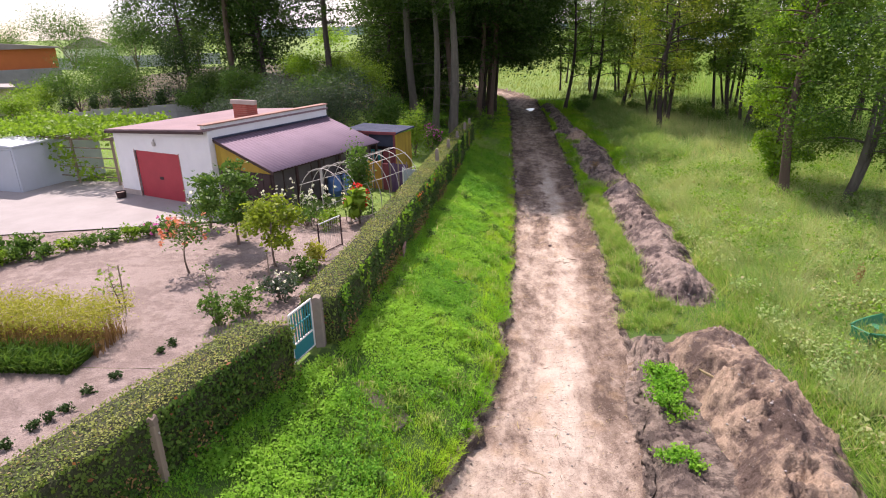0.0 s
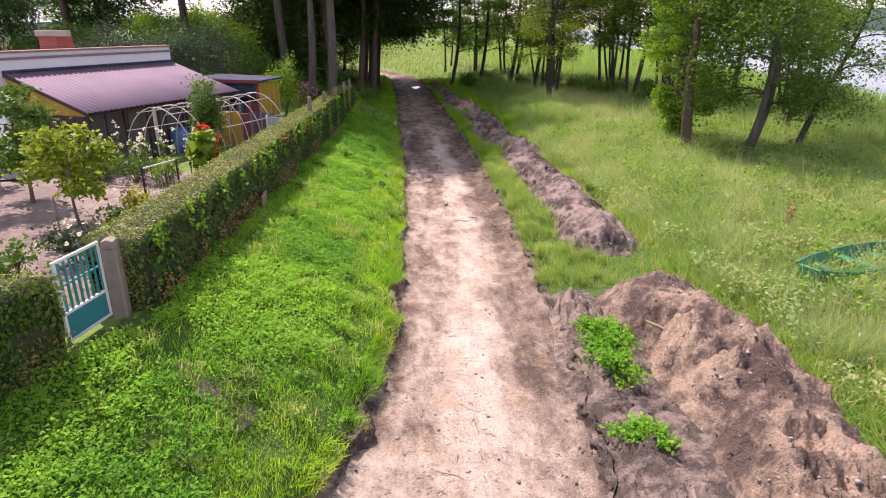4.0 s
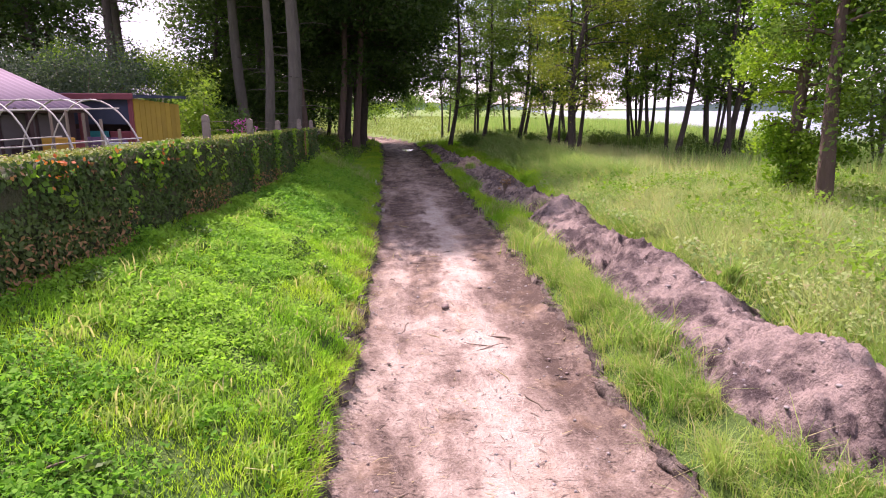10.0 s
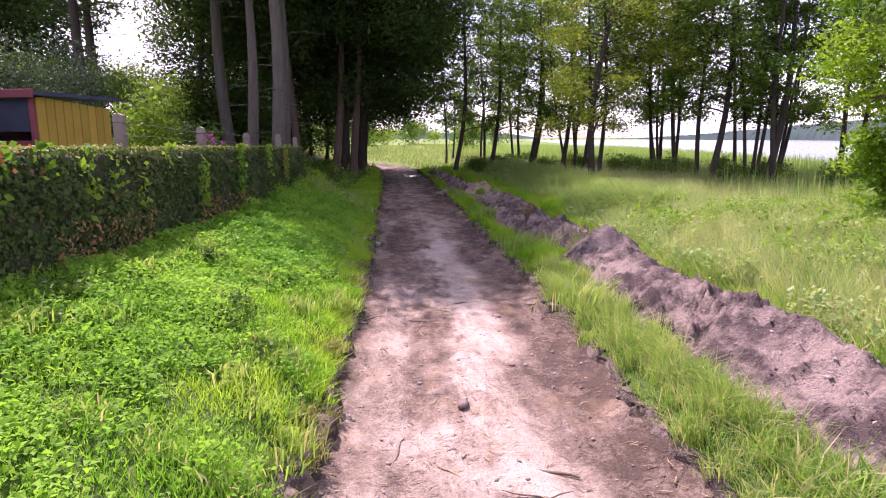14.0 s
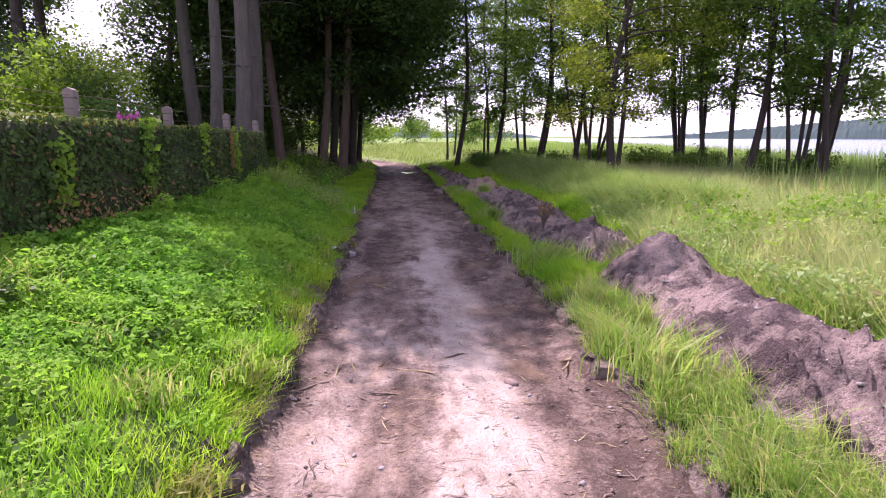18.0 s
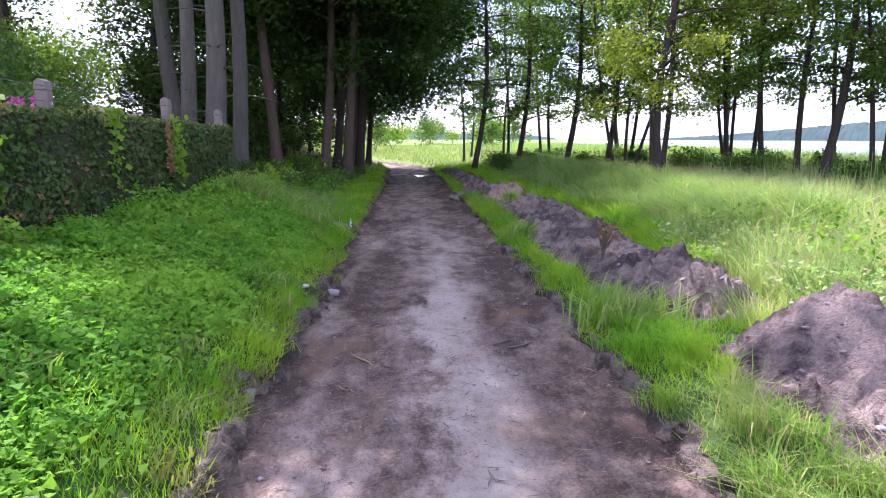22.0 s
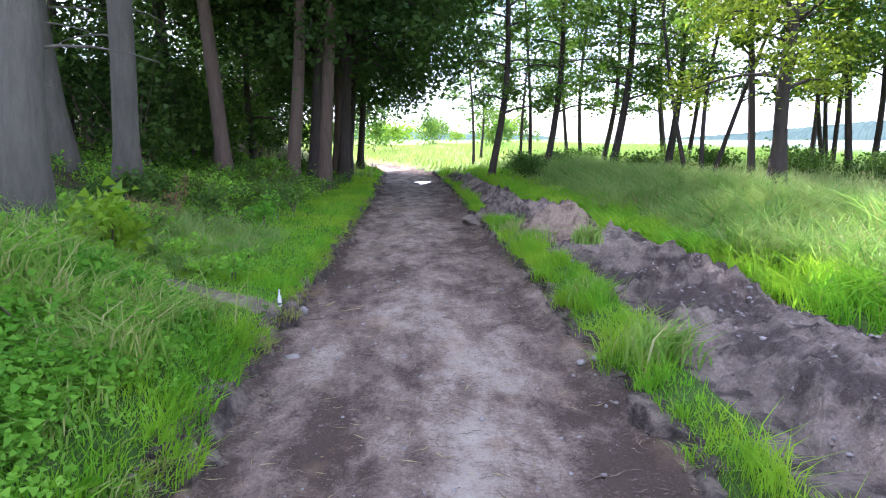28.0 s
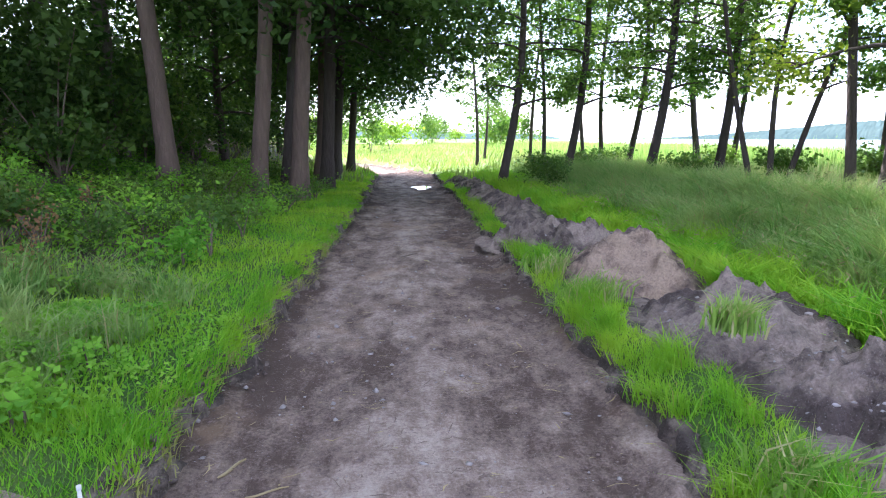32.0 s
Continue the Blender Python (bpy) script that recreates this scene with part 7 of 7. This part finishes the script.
for k, (x, y, rad, hh, lf, lb) in enumerate((
        (-13.0, 36.5, 2.4, 3.9, M_GREYLEAF, "large grey-green willow shrub behind the garage"), (-10.2, 37.5, 2.2, 4.3, M_GREYLEAF, "grey-green willow shrub behind the garage"), (-16.5, 38.0, 2.2, 2.8, M_GREYLEAF, "grey-leaved shrub behind the garage"),
        (-7.5, 40.0, 1.8, 2.6, M_SHRUB, "green shrub before the wood"), (-4.6, 33.2, 0.95, 2.5, M_BRIGHT, "bright green shrub by the shed"), (-5.2, 38.0, 1.2, 1.7, M_SHRUB, "garden shrub by the fence"), (-12.5, 42.5, 2.5, 3.6, M_SHRUB, "dark green bush at the wood edge"),
        (-20.0, 46.0, 2.2, 2.6, M_SHRUB, "dark garden bush behind the garage"), (-24.0, 48.5, 2.0, 2.2, M_SHRUB, "dark garden bush behind the garage"),
        (-29.5, 56.0, 2.8, 6.2, M_THUJA, "dark tall bush among the gardens"), (-23.0, 54.5, 2.2, 3.0, M_SHRUB, "round green bush in the gardens"), (-36.5, 57.0, 2.6, 3.6, M_SHRUB, "large green bush among the gardens"), (-42.0, 62.0, 2.6, 3.6, M_SHRUB, "large dark garden bush"),
        (-37.0, 52.0, 2.4, 3.6, M_SHRUB, "green bush among the gardens"), (-33.5, 53.5, 2.6, 4.0, M_SHRUB, "green bush among the gardens"), (-40.0, 51.0, 2.2, 2.8, M_BRIGHT, "light bush among the gardens"), (-39.0, 47.0, 1.8, 2.0, M_BRIGHT, "light bush among the gardens"), (-26.0, 53.5, 2.2, 3.4, M_SHRUB, "green bush among the gardens"),
        (-50.0, 84.0, 4.6, 8.0, M_SHRUB, "broad garden tree far off"), (-38.0, 74.0, 4.0, 6.0, M_DARKLEAF, "broad dark tree far off"), (-60.0, 100.0, 5.0, 8.0, M_SHRUB, "broad tree among far gardens"), (-82.0, 98.0, 5.0, 7.5, M_SHRUB, "broad tree among far gardens"), (-96.0, 112.0, 5.0, 7.0, M_BRIGHT, "light green tree among far gardens"), (-48.0, 110.0, 5.0, 7.5, M_BRIGHT, "light green tree among far gardens"), (-62.0, 88.0, 4.6, 8.5, M_SHRUB, "tall round tree behind the gardens"), (-43.0, 88.0, 4.5, 10.0, M_DARKLEAF, "tall dark tree behind the gardens"), (-33.0, 80.0, 4.2, 9.0, M_DARKLEAF, "tall round tree behind the gardens"),
        (-3.4, 46.6, 0.7, 0.8, M_SHRUB, "low bramble at the wood edge"), (-10.5, 49.5, 1.9, 3.0, M_BRIGHT, "sunlit yellow-green shrub behind the hedge end"), (-12.6, 51.5, 2.2, 3.0, M_BRIGHT, "sunlit yellow-green shrub on the slope"), (-15.5, 49.5, 2.2, 2.4, M_IVY, "bright green shrub on the slope"), (-12.0, 46.8, 1.6, 2.2, M_SHRUB, "green shrub behind the hedge end"), (7.9, 60.0, 1.0, 1.5, M_SHRUB, "dark bush at the track beside an alder"))):
    fine_ = lf is M_GREYLEAF
    bush("bush", lb, x, y, rad, hh, int((1500 + 2000 * min(rad, 3.0)) * (2.2 if fine_ else 1.0)), (0.075 + 0.035 * min(rad, 4.0)) * (0.6 if fine_ else 0.85), lf, group="bushes round the garden", stems=8)
bush("elder_shoot", "young elder with large bright green leaves on the bank", -1.45, 41.3, 0.42, 1.05, 430, 0.16, M_IVY, group="bushes round the garden", stems=8)
for k, (x, y) in enumerate(((12.4, 58.6), (14.8, 57.4), (16.2, 54.2), (17.2, 52.0), (19.0, 52.6), (15.3, 62.0), (10.6, 64.0), (12.2, 67.5), (20.6, 50.4), (18.8, 46.0), (21.3, 46.8), (16.8, 49.8), (9.2, 67.0), (18.2, 57.0), (23.0, 44.0), (21.6, 41.5))):
    bush("alder_bush", "low dark green alder bush between the trunks", x, y, 1.0 + 0.12 * (k % 4), 1.1 + 0.16 * (k % 3), 1300, 0.12, M_ALDER if k % 3 else M_SHRUB, group="bushes under the alders", stems=6)
for k in range(9):
    bush("thuja", "clipped conical thuja in a row", -34.0 + 1.5 * k, 46.4 + 0.8 * k, 0.75, 2.2, 1300, 0.13, M_THUJA, group="thuja row", stems=3)
for k in range(40):
    r_ = np.random.default_rng(900 + k)
    y = r_.uniform(55, 84)
    x = -r_.uniform(6.5, 9.0 + 0.4 * (y - 55))
    bush("undergrowth", "dark undergrowth bush in the wood", x, y, r_.uniform(1.0, 1.9), r_.uniform(1.4, 3.2), 1000, 0.18, M_DARKLEAF if k % 2 else M_SHRUB, group="undergrowth of the wood", stems=5)
for k in range(3):
    bush("phlox", "pink phlox in bloom behind the hedge", -3.5 - 0.35 * k, 34.5 + 0.7 * k, 0.35, 1.2, 420, 0.09, M_SHRUB, flower=M_PINK, flowers=22, fsize=0.08, category="flower", group="phlox")

for k in range(16):
    r_ = np.random.default_rng(1100 + k)
    bush("undergrowth", "dense dark undergrowth bush deep in the wood", -r_.uniform(6.5, 10.5), r_.uniform(55, 70), r_.uniform(1.6, 2.4), r_.uniform(3.0, 5.0), 1500, 0.2, M_DARKLEAF if k % 3 else M_SHRUB, group="undergrowth of the wood", stems=5)

# far meadow bushes and trees
for k in range(26):
    r_ = np.random.default_rng(300 + k)
    y = r_.uniform(105, 260)
    x = -0.30 * y + r_.uniform(0, 0.50) * y
    bush("far_bush", "rounded bush at the far end of the meadow", x, y, r_.uniform(2.5, 5.0), r_.uniform(4.0, 10.0), 900, 0.55, M_ALDER if k % 3 else M_BRIGHT, group="far bushes", stems=3)


def far_wood(name, label, x0, y0, x1, y1, height, n, seed):
    """A distant wooded ridge with an uneven outline of crowns."""
    r = np.random.default_rng(seed)
    t, s = np.meshgrid(np.linspace(0, 1, n), np.linspace(0, 1, 9))
    nrm = np.array([y1 - y0, x0 - x1]) / math.hypot(x1 - x0, y1 - y0)
    ridge = height * (0.8 + 0.15 * np.sin(5 * t + seed) + 0.07 * np.sin(13 * t + 2 * seed)) * step(0.0, 0.4, 1.02 - t)
    z = ridge * np.minimum(0.25 * (s > 0) + 0.85 * s, 1.0) + height * 0.022 * r.normal(size=t.shape) * (s > 0)
    d = -150 * s
    v = np.stack([x0 + t * (x1 - x0) - nrm[0] * d, y0 + t * (y1 - y0) - nrm[1] * d, z - 1.0], -1).reshape(-1, 3)
    i, j = np.meshgrid(np.arange(8), np.arange(n - 1), indexing="ij")
    q = np.stack([i * n + j, i * n + j + 1, (i + 1) * n + j + 1, (i + 1) * n + j], -1).reshape(-1, 4)
    return tagged(new(name, raw_mesh(name, v, q, M_HAZY_WOOD, True)), label, "wood", kind="stuff")


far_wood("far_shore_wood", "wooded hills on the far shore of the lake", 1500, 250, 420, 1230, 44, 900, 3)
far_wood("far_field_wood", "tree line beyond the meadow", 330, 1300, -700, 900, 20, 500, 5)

# ---- rowing boat in the meadow ----
def boat():
    g = thing("rowing_boat", "green wooden rowing boat lying in tall grass", "boat", (10.7, 15.2, float(land(np.array([10.7]), np.array([15.2]))[0]) - 0.04), -68)
    n, m = 15, 9
    s = np.linspace(-1, 1, n)
    v = []
    for inner in (0, 1):
        for si in s:
            half = (0.62 * (1 - abs(si) ** 2.6) + (0.28 if si < 0 else 0.02) * abs(si) ** 3) - 0.025 * inner
            for a in np.linspace(-1, 1, m):
                v.append((half * np.sign(a) * abs(a) ** 0.6, 1.75 * si, 0.05 * inner + 0.48 * abs(a) ** 2.2 + 0.12 * si ** 2))
    i, j = np.meshgrid(np.arange(n - 1), np.arange(m - 1), indexing="ij")
    q = np.stack([i * m + j, i * m + j + 1, (i + 1) * m + j + 1, (i + 1) * m + j], -1).reshape(-1, 4)
    part("hull", raw_mesh("hull", np.array(v), np.concatenate([q, (q + n * m)[:, ::-1]]), M_BOAT, True), None, g)
    for y in (-0.9, 0.1, 0.95):
        part("thwart", one_box((-0.5, y, 0.36), (0.5, y + 0.22, 0.39), 0.008), M_BOAT, g, "green plank seat")
    for sgn in (-1, 1):
        path = [(sgn * (0.62 * (1 - abs(si) ** 2.6) + (0.28 if si < 0 else 0.02) * abs(si) ** 3), 1.75 * si, 0.55 + 0.12 * si ** 2 - 0.05) for si in s]
        part("gunwale", Heap().tube(path, [0.03] * n, 6).mesh("gunwale", M_BOAT), None, g)
    part("transom", one_box((-0.26, -1.77, 0.12), (0.26, -1.72, 0.62), 0.01), M_BOAT, g)


boat()

# ---- puddle, sticks, litter and single weeds ----
PUDDLE_Z = ROAD_Z + float(dip(67.5)) + 0.035
a_ = np.linspace(0, 2 * np.pi, 40, endpoint=False)
pv = np.stack([3.35 + (0.36 + 0.14 * np.sin(3 * a_) + 0.08 * np.sin(7 * a_)) * np.cos(a_), 67.5 + (1.5 + 0.5 * np.sin(2 * a_ + 1)) * np.sin(a_), np.full(40, PUDDLE_Z)], 1)
pv = np.concatenate([pv, [[3.35, 67.5, PUDDLE_Z]]])
tagged(new("puddle", raw_mesh("puddle", pv, np.array([(i, (i + 1) % 40, 40) for i in range(40)]), M_PUDDLE)), "bright rain puddle on the track", "puddle", kind="structure")


def stick(x, y, length, turn, tilt, thick, material, label, z=None):
    u = (x - float(road_left(y))) / float(road_right(y) - road_left(y))
    z = float(road_height(np.array([x]), np.array([y]), np.array([u]))[0]) + thick if z is None else z
    t = np.linspace(-0.5, 0.5, 6)
    path = np.stack([t * length, 0.06 * length * np.sin(5 * t), np.abs(t) * 0 + t * length * math.tan(radians(tilt))], 1)
    ob = thing("stick", label, "stick", (x, y, z), turn, "sticks on the track")
    part("wood", Heap().tube(path, thick * np.array([0.6, 1, 1.1, 1, 0.8, 0.4]), 6).mesh("wood", material), None, ob)


for k in range(46):
    r_ = np.random.default_rng(700 + k)
    y = r_.uniform(9, 58)
    u = r_.choice([r_.uniform(0.03, 0.3), r_.uniform(0.6, 0.97), r_.uniform(0.3, 0.6)])
    x = float(road_left(y) + u * (road_right(y) - road_left(y)))
    stick(x, y, r_.uniform(0.12, 0.55), r_.uniform(0, 180), r_.uniform(-3, 3), r_.uniform(0.006, 0.014), M_TWIG if k % 3 else M_STRAW, "broken twig lying on the track")
stick(4.72, 12.45, 0.38, 130, 12, 0.03, M_STRAW, "pale splintered stick on the soil heap", 0.5)
stick(1.2, 27.4, 0.5, 70, 14, 0.012, M_STRAW, "bent dry stalk on the track")
stick(1.38, 27.5, 0.4, 95, 16, 0.012, M_STRAW, "bent dry stalk on the track")
stick(2.5, 21.4, 0.6, 15, 4, 0.008, M_TWIG, "heap of dark roots on the track")
stick(2.4, 21.5, 0.5, 160, 6, 0.007, M_TWIG, "heap of dark roots on the track")
for x, y, s_, mt, lb in ((2.05, 23.3, 0.10, M_CLOD, "dark clod on the track"), (2.9, 24.6, 0.06, M_CLOD, "dark clod on the track"), (4.42, 39.3, 0.08, M_STONE, "flat grey stone at the track edge"), (4.25, 39.35, 0.06, M_STONE, "broken grey stone at the track edge"), (3.1, 26.9, 0.08, M_CLOD, "dark clod with roots"), (1.1, 39.9, 0.07, M_STONE, "pale stone on the edge"), (0.95, 41.6, 0.10, M_STONE, "grey stone on the edge"), (0.55, 30.3, 0.16, M_STONE, "grey stone in the cut edge"), (0.75, 31.4, 0.13, M_STONE, "grey stone in the cut edge"), (0.95, 34.6, 0.12, M_STONE, "grey stone in the cut edge")):
    u = np.clip((x - float(road_left(y))) / float(road_right(y) - road_left(y)), 0, 1)
    z = float(road_height(np.array([x]), np.array([y]), np.array([u]))[0]) + 0.3 * s_
    tagged(new("stone" if mt is M_STONE else "clod", raw_mesh("stone", *lumps(np.array([[x, y, z]]), np.array([s_])), mt)), lb, "stone" if mt is M_STONE else "clod", "stones and clods on the track")
for x, y, lb in ((0.62, 34.0, "white scrap of litter on the grass edge"), (0.70, 41.25, "small white bottle standing at the track edge")):
    rg = thing("litter", lb, "litter", (x, y, float(land(np.array([x]), np.array([y]))[0]) + 0.03), 30)
    if y > 40:
        part("bottle_body", Heap().tube([(0, 0, -0.02), (0, 0, 0.0), (0, 0, 0.10), (0, 0, 0.14), (0, 0, 0.19)], [0.016, 0.026, 0.026, 0.013, 0.010], 10).mesh("bottle_body", M_RAG), None, rg)
        part("cap", Heap().tube([(0, 0, 0.19), (0, 0, 0.215), (0, 0, 0.217)], [0.014, 0.014, 0.002], 10).mesh("cap", M_RAG), None, rg)
    else:
        part("scrap", one_box((-0.05, -0.04, 0), (0.05, 0.04, 0.05), 0.02), M_RAG, rg)


def tuft(x, y, z, n, height, rad, material, label, category="grass tuft", width=0.010):
    p = np.stack([x + rng.normal(0, rad, n), y + rng.normal(0, rad, n), np.full(n, z)], 1)
    p[:, 2] = z - 0.05
    v, tri, quad = blades(p, height * np.exp(0.25 * rng.normal(size=n)), width, 0.55)
    tagged(new("grass_tuft", raw_mesh("grass_tuft", v, [tri, quad], material)), label, category, "tufts by the track", "stuff")


for x, y, z, h, r_ in ((4.55, 20.6, 0.0, 0.4, 0.22), (4.5, 26.3, 0.0, 0.42, 0.25), (4.85, 31.8, -0.05, 0.4, 0.3), (4.85, 38.9, -0.15, 0.36, 0.18), (4.9, 41.2, -0.15, 0.28, 0.14), (4.95, 45.6, -0.15, 0.3, 0.2), (5.0, 47.4, -0.15, 0.3, 0.2), (6.6, 21.9, 0.5, 0.3, 0.06), (5.3, 42.8, 0.35, 0.25, 0.09), (9.7, 14.5, 0.1, 0.6, 0.3), (10.8, 14.2, 0.1, 0.55, 0.3), (11.9, 14.6, 0.1, 0.6, 0.3)):
    tuft(x, y, z, 320, h, r_, M_VERGE, "thick tuft of long leaning grass")
for x, y, z in ((0.42, 24.6, 0.0), (0.35, 26.4, 0.0), (0.4, 28.6, 0.0), (0.25, 22.6, 0.0)):
    tuft(x, y, z, 160, 0.13, 0.12, M_TURF, "yellowed grass tuft on the cut edge")
for x, y, h in ((3.8, 12.75, 0.5), (3.75, 12.2, 0.6), (3.72, 11.6, 0.5), (3.5, 10.0, 0.25)):
    bush("weed_clump", "leafy green weeds at the foot of the soil heap", x, y, 0.42, h, 1100, 0.07, M_WEED, group="weed clumps", z=0.0, category="weed")
bush("dry_bush", "rusty dead shrub on the soil heap", 5.35, 34.4, 0.35, 0.6, 120, 0.06, M_RUST, z=0.25, category="bush", stems=22)
bush("dock_plant", "rust-red seeded dock stalk in the meadow", 10.6, 17.6, 0.14, 1.05, 130, 0.07, M_RUST, category="weed", stems=5)
for x, y in ((-3.4, 50.0), (-2.6, 46.8), (-3.9, 48.6)):
    bush("dock_plant", "rust-red dry weed under the trees", x, y, 0.3, 0.7, 160, 0.06, M_RUST, category="weed", stems=8)

for x, y, z in nettle_spots:
    h = random.uniform(0.22, 0.5)
    bush("nettle_clump", "fresh green nettles and weeds on the bank", float(x), float(y), 0.22 + 0.3 * h, h, 190, 0.06, M_WEED, group="nettle clumps", category="weed", stems=1)
for k in range(46):
    r_ = np.random.default_rng(1300 + k)
    y = r_.uniform(8, 30)
    x = float(hedge_line(y)) + 0.25 + r_.uniform(0.05, 0.75) * float(road_left(y) - hedge_line(y))
    h = r_.uniform(0.12, 0.3)
    bush("weed_clump", "darker leafy weeds in the bright grass of the bank", x, y, r_.uniform(0.2, 0.42), h, 190, 0.055, M_SHRUB if k % 2 else M_WEED, group="weed clumps on the bank", category="weed", stems=1)
for k in range(30):
    r_ = np.random.default_rng(1500 + k)
    y = r_.uniform(47.5, 63)
    x = float(road_left(y)) - 1.5 - 4.5 * r_.random() ** 1.4
    bush("undergrowth", "low leafy shrub at the foot of the trees", x, y, r_.uniform(0.5, 1.0), r_.uniform(0.45, 1.1), 620, 0.075, (M_SHRUB, M_WEED, M_ALDER)[k % 3], group="undergrowth of the wood", stems=4)
